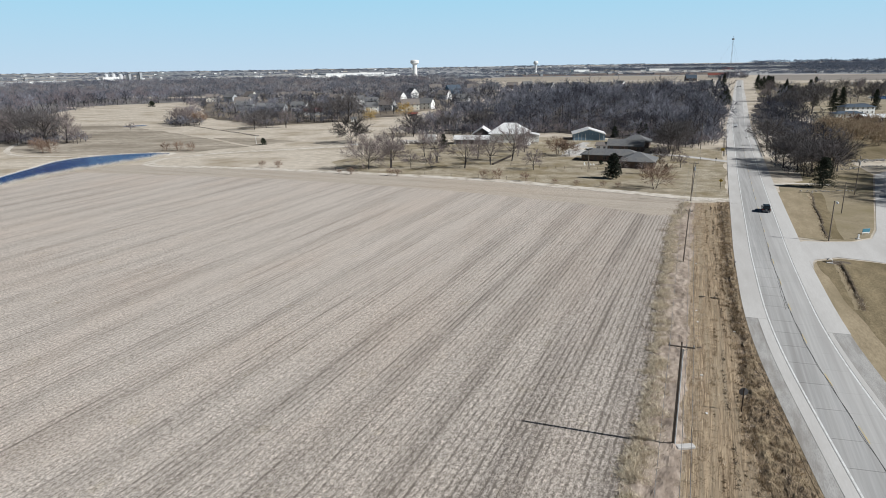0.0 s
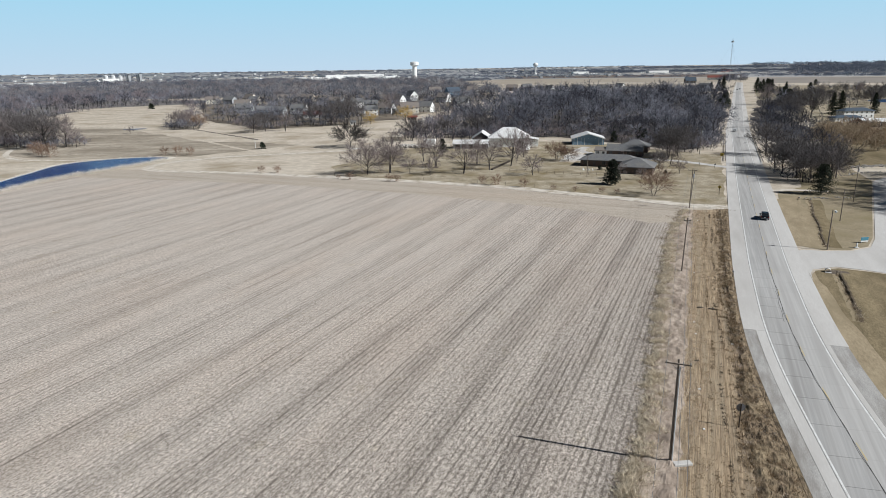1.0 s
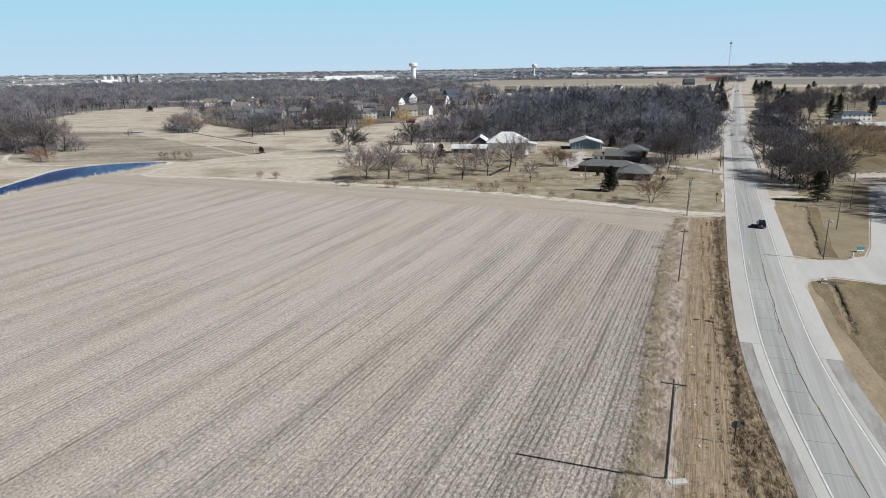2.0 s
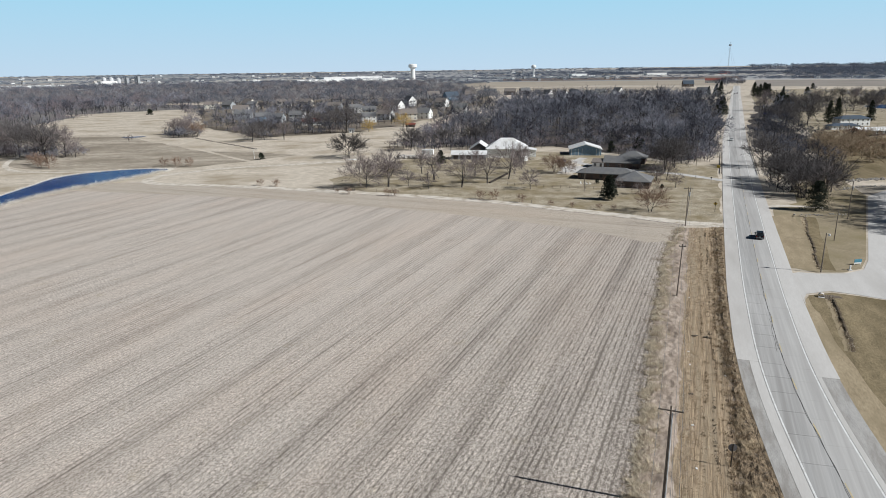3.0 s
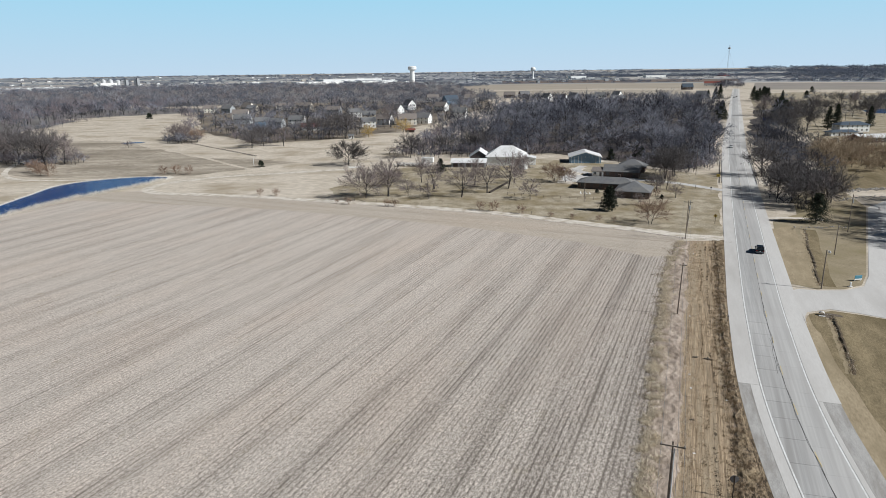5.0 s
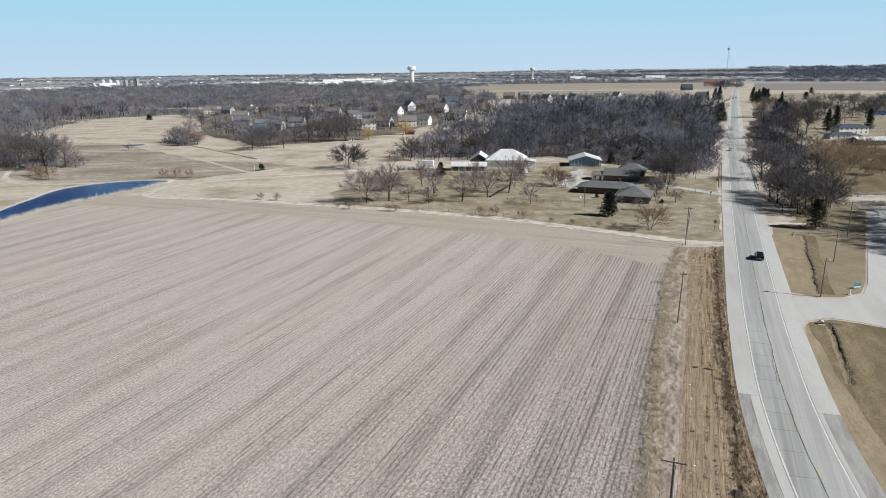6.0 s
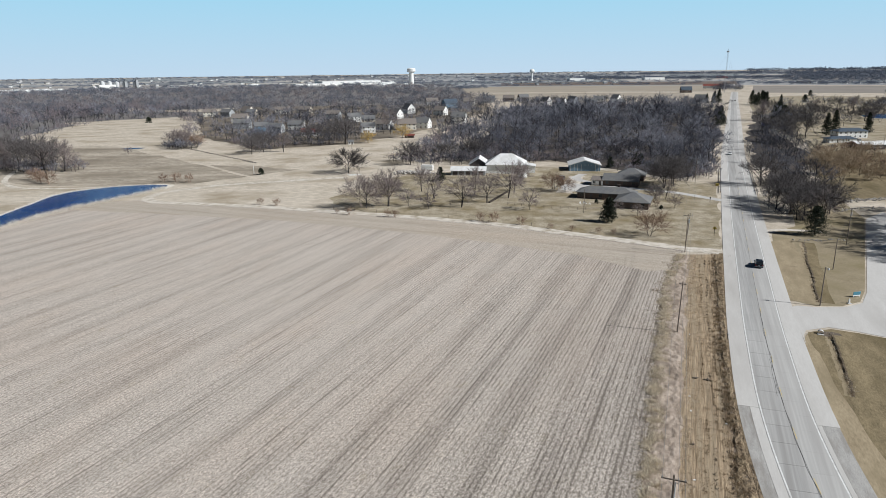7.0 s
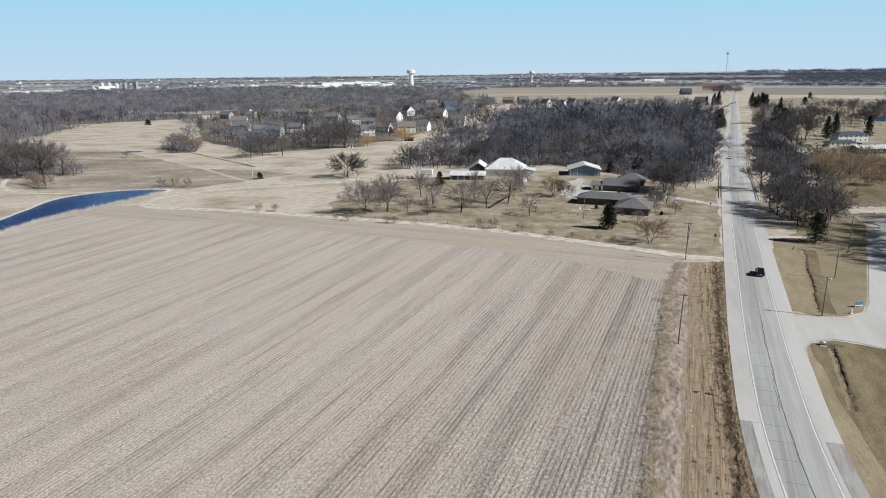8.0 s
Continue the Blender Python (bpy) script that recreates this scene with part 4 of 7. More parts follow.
def conifer(seed, height, width, dense=1.0, taper=0.75):
    """An evergreen: a trunk and a ragged cone of needle boughs."""
    rng = np.random.default_rng(seed)
    trunk = tube_tris([np.array((0, 0, -0.1)), np.array((0, 0, height * 0.5)), np.array((0, 0, height * 0.95))], height * 0.018, 0.03, 6)
    parts = []
    for i in range(int((26 + height * 5) * dense)):
        f = rng.uniform(0.06, 1.0) ** 0.9
        a = rng.uniform(0, math.tau)
        ln = width * 0.5 * (1.02 - f) ** taper * rng.uniform(0.6, 1.2) + 0.15
        p = np.array((0, 0, height * f))
        d = np.array((math.cos(a), math.sin(a), 0.15 - 0.25 * (1 - f)))
        n = 26
        st = p + d * ln * rng.uniform(0.1, 1.0, (n, 1)) + rng.normal(0, 0.12 * ln ** 0.5, (n, 3))
        dr = d * 0.8 + rng.normal(0, 0.7, (n, 3))
        parts.append(tri_twigs(rng, st, dr, 0.55, 0.28))
    return trunk, join(parts)


def place(template, x, y, scale=1.0, turn=0.0, stretch=1.0):
    ob = copy_thing(template, pose(x, y, float(ground_z(x, y)), 0, 0, turn))
    ob.scale = (scale, scale, scale * stretch)
    return ob


TREES = {}
for key, args, mats, name, label in (
        ("spread", dict(seed=11, height=12.3, spread=16.0, fork=0.10, limbs=13, subs=9, sprays=8, twigs=6, trunks=2), (M_BARK, M_TWIG), "bare_tree", "broad leafless tree with dense fine grey twigs"),
        ("tall", dict(seed=12, height=15.5, spread=9.5, fork=0.14, limbs=10, subs=8, sprays=7, twigs=5, trunks=2), (M_BARK, M_TWIG), "bare_tree", "tall twin-trunked leafless tree on the lawn"),
        ("vase", dict(seed=13, height=13.5, spread=11.0, fork=0.14, limbs=9, subs=8, sprays=7, twigs=5, trunks=3), (M_BARK, M_TWIG), "bare_tree", "leafless tree with several upright grey trunks"),
        ("oak", dict(seed=14, height=13.2, spread=19.0, fork=0.16, limbs=15, subs=10, sprays=7, twigs=5, twig_w=0.085, low=-0.1), (M_BARK, M_BARK), "oak_tree", "wide spreading leafless oak in open grass"),
        ("round", dict(seed=15, height=8.3, spread=11.0, fork=0.08, limbs=12, subs=8, sprays=7, twigs=6, trunks=2, twig_w=0.05), (M_BARK, M_TWIG_WARM), "bare_tree", "low round-crowned leafless tree with reddish twigs"),
        ("dark", dict(seed=16, height=14.5, spread=16.5, fork=0.18, limbs=12, subs=9, sprays=7, twigs=5, twig_w=0.075, lean=0.03), (M_BARK, M_LIMB), "bare_tree", "large dark leafless tree with heavy limbs"),
        ("small", dict(seed=17, height=6.5, spread=6.8, fork=0.14, limbs=9, subs=7, sprays=6, twigs=5, twig_w=0.045), (M_BARK, M_TWIG), "bare_tree", "small leafless lawn tree"),
        ("willow", dict(seed=18, height=11, spread=13, fork=0.14, limbs=12, subs=9, sprays=7, twigs=6, twig_w=0.05, droop=0.22), (M_BARK, M_WILLOW), "willow_tree", "leafless willow with golden yellow twigs"),
        ("shrub", dict(seed=19, height=3.0, spread=2.8, fork=0.04, limbs=9, subs=6, sprays=5, twigs=4, trunks=3, twig_w=0.035), (M_TWIG_WARM, M_TWIG_WARM), "bare_shrub", "small leafless brown shrub beside the track"),
        ("thicket", dict(seed=20, height=9.5, spread=13, fork=0.04, limbs=14, subs=8, sprays=7, twigs=5, trunks=4, twig_w=0.08), (M_SHRUB, M_SHRUB), "willow_shrub", "dense leafless tan-orange thicket"),
):
    TREES[key] = tree_thing(name, label, "shrub" if "shrub" in name else "tree", grown_tree(**args), mats)
TREES["juniper"] = tree_thing("evergreen_tree", "dark dense evergreen tree", "tree", conifer(31, 8.2, 6.6, 2.3, 0.6), (M_BARK, M_NEEDLE))
TREES["yew"] = tree_thing("evergreen_tree", "broad dark evergreen with shaggy boughs to the ground", "tree", conifer(34, 14.4, 14.0, 3.8, 0.5), (M_BARK, M_NEEDLE))
TREES["spruce"] = tree_thing("spruce_tree", "dark conical spruce tree", "tree", conifer(32, 16.0, 9.5, 2.6), (M_BARK, M_NEEDLE))
TREES["cedar"] = tree_thing("cedar_bush", "low round dark evergreen bush in the grass", "bush", conifer(33, 3.2, 4.2), (M_BARK, M_NEEDLE))

# the first of each kind stands at a place of its own, the others are copies: kind, x, y, size, turn
FIRST = {"yew": (111.5, 193.0, 0.62), "spread": (-31.9, 240.6, 1.12), "tall": (-23.6, 243.7, 1.0), "vase": (4.1, 240.6, 1.0), "oak": (-51.8, 330.1, 1.0), "round": (61.6, 194.1, 1.0),
         "dark": (92.6, 276.5, 1.0), "small": (29.6, 234.8, 1.25), "willow": (-36.4, 510.3, 1.05), "shrub": (-74.5, 249.3, 1.0), "thicket": (176, 308, 1.2),
         "juniper": (53.4, 213.5, 1.0), "spruce": (279.8, 487.0, 1.05), "cedar": (-96.5, 328.0, 1.0)}
LAWN_TREES_A = [
    ("vase", -6.4, 259.0, 0.85), ("vase", 23.3, 258.0, 1.2), ("small", 83.0, 234.6, 0.95), ("dark", 98.6, 283.0, 0.92), ("small", 58.5, 225.0, 0.9),
    ("small", 78.9, 246.6, 0.95), ("small", -8.1, 238.5, 1.1), ("vase", 12.0, 301.5, 0.62), ("small", 34.3, 299.8, 1.2), ("round", 44.6, 273.8, 1.0),
    ("round", 49.0, 271.0, 0.75), ("tall", 14.7, 248.4, 0.8), ("small", -16.1, 244.2, 1.1), ("tall", -11.9, 275, 0.7), ("vase", 10.3, 266, 0.7),
    ("small", 27.4, 272, 1.3), ("spread", -25, 266, 0.75), ("tall", 32, 286, 0.7), ("dark", -21.8, 357.8, 0.95), ("small", 65.8, 222.5, 0.75),
]
LAWN_TREES_B = [
    ("dark", 80.5, 249, 0.5), ("shrub", 77, 238, 1.0), ("shrub", 60, 246, 0.7), ("cedar", 56.5, 245.5, 0.5), ("cedar", 77.5, 233.5, 0.45),
    ("vase", 85, 252, 0.6), ("tall", -109.1, 425.3, 0.8), ("dark", -122.3, 425.8, 0.95), ("dark", -127, 414.9, 0.9), ("dark", -100.0, 470.8, 1.2),
    ("dark", -74.9, 467.4, 1.4), ("dark", -87.9, 495.8, 1.3), ("tall", -50.4, 559.5, 1.3), ("willow", -59.4, 473.7, 0.9), ("dark", 15.0, 372, 1.05),
    ("dark", -2, 372, 0.9), ("dark", 123.2, 220.7, 0.85), ("dark", 124, 211, 0.9), ("dark", 129.5, 242.9, 0.8), ("dark", 124.8, 249.8, 0.75),
]
LAWN_TREES = LAWN_TREES_A + LAWN_TREES_B
EAST_TREES_A = [
    ("dark", 136, 281, 0.95), ("dark", 119, 232, 0.8), ("dark", 260.4, 479.5, 1.5), ("dark", 227.7, 446.7, 1.4), ("tall", 301.9, 634.0, 1.5),
    ("dark", 477.4, 782.4, 1.2), ("dark", 417.2, 654.6, 1.35), ("dark", 459.7, 786.0, 1.1), ("dark", 390, 620, 1.1), ("tall", 440, 720, 1.1),
    ("dark", 350, 640, 1.2), ("vase", 362, 700, 1.2), ("dark", 148, 190, 1.5), ("dark", 141.5, 179, 1.45), ("dark", 155, 203, 1.45),
    ("dark", 137, 167, 1.35), ("dark", 168, 217, 1.3), ("thicket", 190.5, 291.2, 0.77), ("thicket", 203.0, 330, 0.94), ("thicket", 216.0, 345, 0.85),
]
EAST_TREES_B = [
    ("thicket", 174.0, 292, 0.77), ("thicket", 196.0, 318, 0.94), ("thicket", 226.0, 372, 0.59), ("thicket", 178.0, 312, 0.89), ("thicket", 209.0, 305, 0.77),
    ("thicket", 219.0, 322, 0.85), ("thicket", 233.0, 352, 0.59), ("thicket", 243.0, 384, 0.59), ("thicket", 199.0, 345, 1.10), ("dark", -214.9, 340.3, 1.35),
    ("dark", -236.0, 350.5, 1.3), ("vase", -210.8, 349.9, 1.2), ("small", -202.2, 345.7, 1.4), ("dark", -240.1, 372.0, 1.35), ("spread", -225, 362, 1.3),
    ("spread", -252, 360, 1.4), ("dark", -262, 378, 1.3), ("shrub", -201.7, 312.8, 2.2),
]
EAST_TREES = EAST_TREES_A + EAST_TREES_B
WEST_TREES_A = [
    ("shrub", -191.4, 304.9, 2.4), ("shrub", -197, 308, 2.0), ("shrub", -207, 318, 2.2), ("small", -209.9, 421.7, 0.8), ("shrub", -131.4, 307.2, 1.7),
    ("shrub", -137.5, 306.8, 1.5), ("shrub", -124.7, 305.7, 1.5), ("spread", -193, 467, 1.0), ("spread", -186, 460, 0.9), ("spread", -200, 474, 0.95),
    ("round", -178, 455, 1.2), ("shrub", -67.7, 247.1, 1.1), ("shrub", -36.7, 228.9, 1.0), ("shrub", -22.2, 224.7, 1.0), ("shrub", -19.6, 224.4, 1.0),
    ("shrub", 10.5, 216.5, 1.25), ("shrub", 14.9, 214.8, 1.25), ("shrub", 23.7, 210.3, 1.1), ("shrub", 32.7, 204.9, 0.7), ("shrub", 39.1, 201.8, 0.7),
]
WEST_TREES_B = [
    ("shrub", 46.7, 198.1, 0.7), ("shrub", -41.3, 231.2, 0.6), ("shrub", 51, 196.5, 0.7), ("cedar", -326, 708.9, 2.0), ("juniper", -4.4, 301.8, 0.85),
    ("juniper", 84, 338, 0.7), ("spruce", 319.9, 502.6, 1.0), ("spruce", 425.6, 923.4, 1.0),
]
WEST_TREES = WEST_TREES_A + WEST_TREES_B
OUTER_TREES_A = [
    ("dark", 92.5, 277.2, 0.95), ("dark", 99.6, 287.6, 0.9), ("dark", 117, 214, 0.7), ("dark", 121.5, 227, 0.8), ("dark", 131, 231, 0.8),
    ("dark", 126, 238, 0.95), ("spruce", 433, 905, 1.1), ("spruce", 445, 890, 0.9), ("spruce", 374.8, 964.6, 0.85), ("spruce", 383.2, 962.2, 0.85),
    ("juniper", 287.8, 699.4, 1.4), ("juniper", 279, 690, 1.2), ("dark", 420, 640, 1.0), ("dark", 259, 534, 0.9), ("vase", 305, 648, 1.2),
    ("dark", 368, 749, 1.1), ("dark", 379, 668, 1.0), ("vase", 410, 743, 1.2), ("dark", 395, 673, 0.8), ("dark", 391, 621, 0.9),
]
OUTER_TREES_B = [
    ("dark", 312, 600, 1.2), ("dark", 520, 800, 1.1), ("tall", 560, 840, 1.2), ("vase", 600, 900, 1.3), ("spruce", 380, 760, 0.9),
    ("spruce", 322, 655, 0.9), ("spruce", 300, 512, 1.0),
]
EVERGREENS = [
    ("spruce", 419, 918, 1.3), ("spruce", 414, 890, 1.2), ("spruce", 428, 900, 1.15), ("spruce", 452, 960, 1.1), ("spruce", 460, 973, 1.1), ("yew", 325, 642, 1.0), ("yew", 338, 668, 0.9),
    ("yew", 352, 706, 0.9), ("spruce", 304, 557, 0.8), ("spruce", 389, 973, 1.15), ("spruce", 395, 972, 1.2), ("yew", 241, 588, 0.8), ("yew", 250, 600, 0.6), ("yew", 514, 960, 0.8), ("juniper", 100, 346, 0.8),
    ("juniper", 103, 349, 0.7), ("dark", 370, 608, 0.9), ("small", 384, 656, 1.2), ("dark", 378, 588, 1.0), ("dark", 267, 521, 1.1), ("vase", 125, 214, 0.8), ("dark", 133, 223, 0.85), ("yew", 640, 1180, 0.7),
]
OUTER_TREES = OUTER_TREES_A + OUTER_TREES_B
_rng = np.random.default_rng(5)
for _key, _x, _y2, _s in LAWN_TREES + EAST_TREES + WEST_TREES + OUTER_TREES + EVERGREENS:
    place(TREES[_key], _x, _y2, _s * _rng.uniform(0.94, 1.06), _rng.uniform(0, 360), _rng.uniform(0.94, 1.06))
for _key, (_x, _y2, _s) in FIRST.items():
    TREES[_key].matrix_basis = pose(_x, _y2, 0, 0, 0, 40)
    TREES[_key].scale = (_s, _s, _s)


# ---- woodland ----
def wood_tree(seed, height, spread, limbs, subs, sprays, twigs, twig_w, fork=0.24):
    """A woodland tree as one mesh, with 1 for each triangle of its crown."""
    (wv, wt), (cv, ct) = grown_tree(seed, height, spread, fork, limbs, subs, sprays, twigs, 1, twig_w, sides=3)
    v, t = join([(wv, wt), (cv, ct)])
    return v, t, (np.arange(len(t)) >= len(wt)).astype(np.int32)


def far_tree(seed, height, spread, twigs, width):
    """A tree far off: a trunk and a dome of coarse twigs that point outwards."""
    rng = np.random.default_rng(seed)
    trunk = tube_tris([np.array((0, 0, -0.3)), np.array((0, 0, height * 0.55))], height * 0.022, height * 0.01, 3)
    q = rng.normal(size=(twigs, 3))
    q[:, 2] = np.abs(q[:, 2]) * 0.9 - 0.15
    q /= np.linalg.norm(q, axis=1)[:, None]
    lump = 1 + 0.22 * np.sin(4 * q[:, 0] + seed) * np.cos(3 * q[:, 1] + 2 * seed)
    st = q * (rng.uniform(0.35, 0.85, twigs) * lump)[:, None] * np.array((spread * 0.5, spread * 0.5, height * 0.6)) + np.array((0, 0, height * 0.36))
    way = q + rng.normal(0, 0.7, q.shape) + np.array((0, 0, 0.25))
    way /= np.linalg.norm(way, axis=1)[:, None]
    crown = blades(rng, st, way, spread * 0.2 * rng.uniform(0.6, 1.3, twigs), width, np.array((0, 0, height * 0.3)), np.array((spread * 0.5, spread * 0.5, height * 0.6)))
    v, t = join([trunk, crown])
    v[:, 2] *= height / v[:, 2].max()
    return v, t, (np.arange(len(t)) >= len(trunk[1])).astype(np.int32)


SHAPES = ((13, 14), (15, 16), (11.5, 13), (14.5, 13), (12.5, 16), (16, 15))
EDGE_WOOD = [wood_tree(500 + i, h * 1.12, w, 7, 5, 6, 5, 0.06, (0.30, 0.24, 0.36, 0.28)[i % 4]) for i, (h, w) in enumerate(SHAPES)]
NEAR_WOOD = [wood_tree(100 + i, h, w, 6, 4, 4, 2, 0.17, 0.05) for i, (h, w) in enumerate(SHAPES[:5])]
MID_WOOD = [wood_tree(200 + i, h * 1.08, w, 6, 4, 4, 3, 0.14, (0.22, 0.15)[i % 2]) for i, (h, w) in enumerate(SHAPES)]
FAR_WOOD = [far_tree(300 + i, h, w * 1.25, 95, 0.5) for i, (h, w) in enumerate(SHAPES[:4])]
BELT_WOOD = [far_tree(320 + i, h, w * 1.4, 42, 1.25) for i, (h, w) in enumerate(SHAPES[:3])]


def woods(name, label, outline, step, seed, kinds, size=1.0, keep=None, mats=GREY_MIX, thin=-0.8, bark=M_WOODS_DARK):
    rng = np.random.default_rng(seed)
    x, y = scatter(outline, step, rng)
    wob = step * 1.3
    k = inside(outline, x + wob * np.sin(y * 0.055 + seed) + wob * 0.6 * np.sin(y * 0.17), y + wob * np.sin(x * 0.05 + seed) + wob * 0.6 * np.sin(x * 0.19))
    x, y = x[k], y[k]
    if keep is not None:
        k = keep(x, y)
        x, y = x[k], y[k]
    z = ground_z(x, y)
    vs, ts, ms, n = [], [], [], 0
    for i in range(len(x)):
        v, t, m = kinds[rng.integers(len(kinds))]
        lift = noise.noise((x[i] * 0.018, y[i] * 0.018, seed * 1.7))
        if lift < thin:
            continue
        a, s = rng.uniform(0, math.tau), size * rng.uniform(0.62, 1.22) * (1.0 + 0.4 * lift)
        c, w = math.cos(a) * s, math.sin(a) * s
        vs.append(np.stack([v[:, 0] * c - v[:, 1] * w + x[i], v[:, 0] * w + v[:, 1] * c + y[i], v[:, 2] * s * rng.uniform(0.85, 1.1) + z[i]], 1))
        ts.append(t + n)
        ms.append(m * (1 + rng.integers(len(mats))))
        n += len(v)
    return stuff(name, np.concatenate(vs), np.concatenate(ts), (bark, *mats), label, "woodland", np.concatenate(ms))


# town houses: x, y, turn, length, width, height, rise, wall, roof, storeys
TOWN_WEST = [
    (-294, 806, 15, 15, 10, 5.6, 3.4, M_SIDING_CREAM, M_ROOF_BROWN, 2), (-270, 800, -20, 13, 10, 5.6, 3.6, M_SIDING_GREY, M_ROOF, 2), (-221, 693, 5, 16, 11, 5.6, 4.0, M_SIDING_CREAM, M_ROOF_BROWN, 2),
    (-252, 822, -32, 14, 11, 6.0, 5.0, M_SIDING_CREAM, M_ROOF_BROWN, 2), (-240, 800, -10, 12, 10, 5.6, 3.4, M_SIDING_TAN, M_ROOF, 2), (-214, 846, 10, 18, 10, 5.4, 3.4, M_SIDING_CREAM, M_ROOF_BROWN, 2),
    (-184, 842, -15, 16, 10, 5.4, 4.0, M_SIDING_TAN, M_ROOF_BROWN, 2), (-115, 542, 8, 15, 9, 3.4, 2.4, M_SIDING, M_ROOF_RED, 1), (-152, 571, -10, 14, 9, 5.4, 3.0, M_SIDING_GREY, M_ROOF, 2),
    (-168, 585, 20, 13, 9, 5.2, 3.0, M_SIDING_BLUE, M_ROOF, 2), (-196, 620, 0, 15, 10, 5.4, 3.6, M_SIDING_GREY, M_ROOF, 2), (-140, 600, -5, 14, 9, 5.2, 3.2, M_SIDING, M_ROOF, 2),
]
TOWN_MIDDLE = [
    (-70, 562, 15, 12, 9, 5.4, 3.2, M_SIDING, M_ROOF, 2), (-58, 590, -25, 13, 9, 5.4, 3.4, M_SIDING, M_ROOF_BROWN, 2), (-38, 586, 10, 16, 10, 5.6, 4.2, M_SIDING_CREAM, M_ROOF_BROWN, 2),
    (-24, 600, -20, 13, 10, 5.6, 4.0, M_SIDING, M_ROOF, 2), (10, 660, -15, 14, 11, 6.0, 4.6, M_SIDING, M_ROOF, 2), (-26, 1016, 10, 18, 12, 6.2, 5.0, M_SIDING, M_ROOF_BROWN, 2),
    (1, 934, 30, 20, 13, 6.4, 6.0, M_SIDING_BLUE, M_ROOF_BLUE, 2), (31, 1004, -10, 16, 12, 6.2, 5.0, M_SIDING_CREAM, M_ROOF_BROWN, 2), (-58, 724, -42, 12, 10, 6.4, 5.0, M_SIDING, M_ROOF, 2),
    (-50, 820, -57, 13, 11, 6.6, 5.6, M_SIDING, M_ROOF, 2), (66, 1086, 5, 18, 12, 6.2, 4.6, M_SIDING_GREY, M_ROOF, 2), (100, 1110, -10, 18, 12, 6.2, 4.6, M_BRICK, M_ROOF_BROWN, 2),
]
TOWN_EAST = [
    (127, 1132, 15, 17, 12, 6.2, 4.8, M_BRICK, M_ROOF, 2), (144, 982, -52, 13, 11, 6.4, 5.6, M_SIDING, M_ROOF, 2), (160, 940, -47, 12, 10, 6.4, 5.4, M_SIDING, M_ROOF_BROWN, 2),
    (182, 974, -57, 14, 11, 6.6, 6.0, M_SIDING_GREY, M_ROOF, 2), (206, 968, -10, 17, 11, 6.0, 4.4, M_SIDING_TAN, M_ROOF, 2), (262, 1040, -52, 13, 11, 6.4, 5.6, M_SIDING, M_ROOF, 2),
    (236, 930, 10, 20, 11, 5.8, 3.8, M_BRICK, M_ROOF, 2), (228, 1010, -20, 15, 11, 6.2, 4.8, M_SIDING, M_ROOF, 2), (384, 1012, -40, 17, 13, 6.2, 5.2, M_SIDING_GREY, M_ROOF, 2),
    (-100, 690, 25, 14, 10, 5.6, 3.6, M_SIDING, M_ROOF, 2), (-130, 740, -10, 15, 10, 5.6, 3.6, M_SIDING_GREY, M_ROOF_BROWN, 2), (-80, 650, 5, 13, 9, 5.6, 3.4, M_SIDING_TAN, M_ROOF, 2),
]
TOWN_FAR = [
    (-10, 780, -30, 14, 11, 6.0, 4.6, M_SIDING, M_ROOF_BROWN, 2), (504, 1416, -5, 22, 14, 6.0, 7.0, M_BRICK, M_ROOF_BLUE, 2),
]


def _yards(x, y):
    """Keeps the trees out of the yards."""
    ok = np.ones(len(x), bool)
    for h in TOWN_WEST + TOWN_MIDDLE + TOWN_EAST + TOWN_FAR:
        deep = 58 if h[0] < -200 or -30 < h[0] < 40 else 24
        ok &= ((x - h[0]) / 12) ** 2 + ((y - h[1] + deep * 0.7) / deep) ** 2 > 1
    return ok


_off_road = lambda x, y: np.abs(x - np.interp(y, ROAD[:, 1], ROAD[:, 0])) > 9.2
WOOD_LABEL = "dense leafless grey woodland behind the houses"
woods("house_woods", WOOD_LABEL, [(104, 296), (122, 300), (150, 362), (175, 430), (60, 440), (-20, 440), (-26, 362), (5, 384), (40, 360), (58, 372), (80, 342)], 12.0, 1, EDGE_WOOD, 1.06, _off_road)
woods("house_woods", WOOD_LABEL, [(175, 430), (215, 520), (120, 540), (-5, 540), (-20, 440), (60, 440)], 13.4, 31, EDGE_WOOD, 1.1, _off_road)
woods("house_woods", WOOD_LABEL, [(215, 520), (255, 620), (275, 680), (315, 800), (200, 830), (110, 800), (52, 680), (8, 520)], 13.2, 2, MID_WOOD, 1.1, _off_road)
woods("undergrowth", "low leafless brush along the edge of the woods", [(104, 294), (122, 298), (150, 360), (130, 360), (108, 312), (84, 352), (58, 380), (40, 372), (5, 396), (-30, 392), (-36, 372), (-14, 352), (8, 356), (30, 350), (50, 356), (66, 356), (80, 336)],
      4.4, 21, NEAR_WOOD, 0.48, _off_road, WARM_MIX)
woods("undergrowth", "warm grey brush along the side of the woods", [(-36, 372), (-32, 392), (-22, 440), (-2, 530), (8, 580), (30, 580), (24, 540), (10, 440), (-4, 396), (-14, 372)], 6.5, 27, NEAR_WOOD, 0.62, None, WARM_MIX)
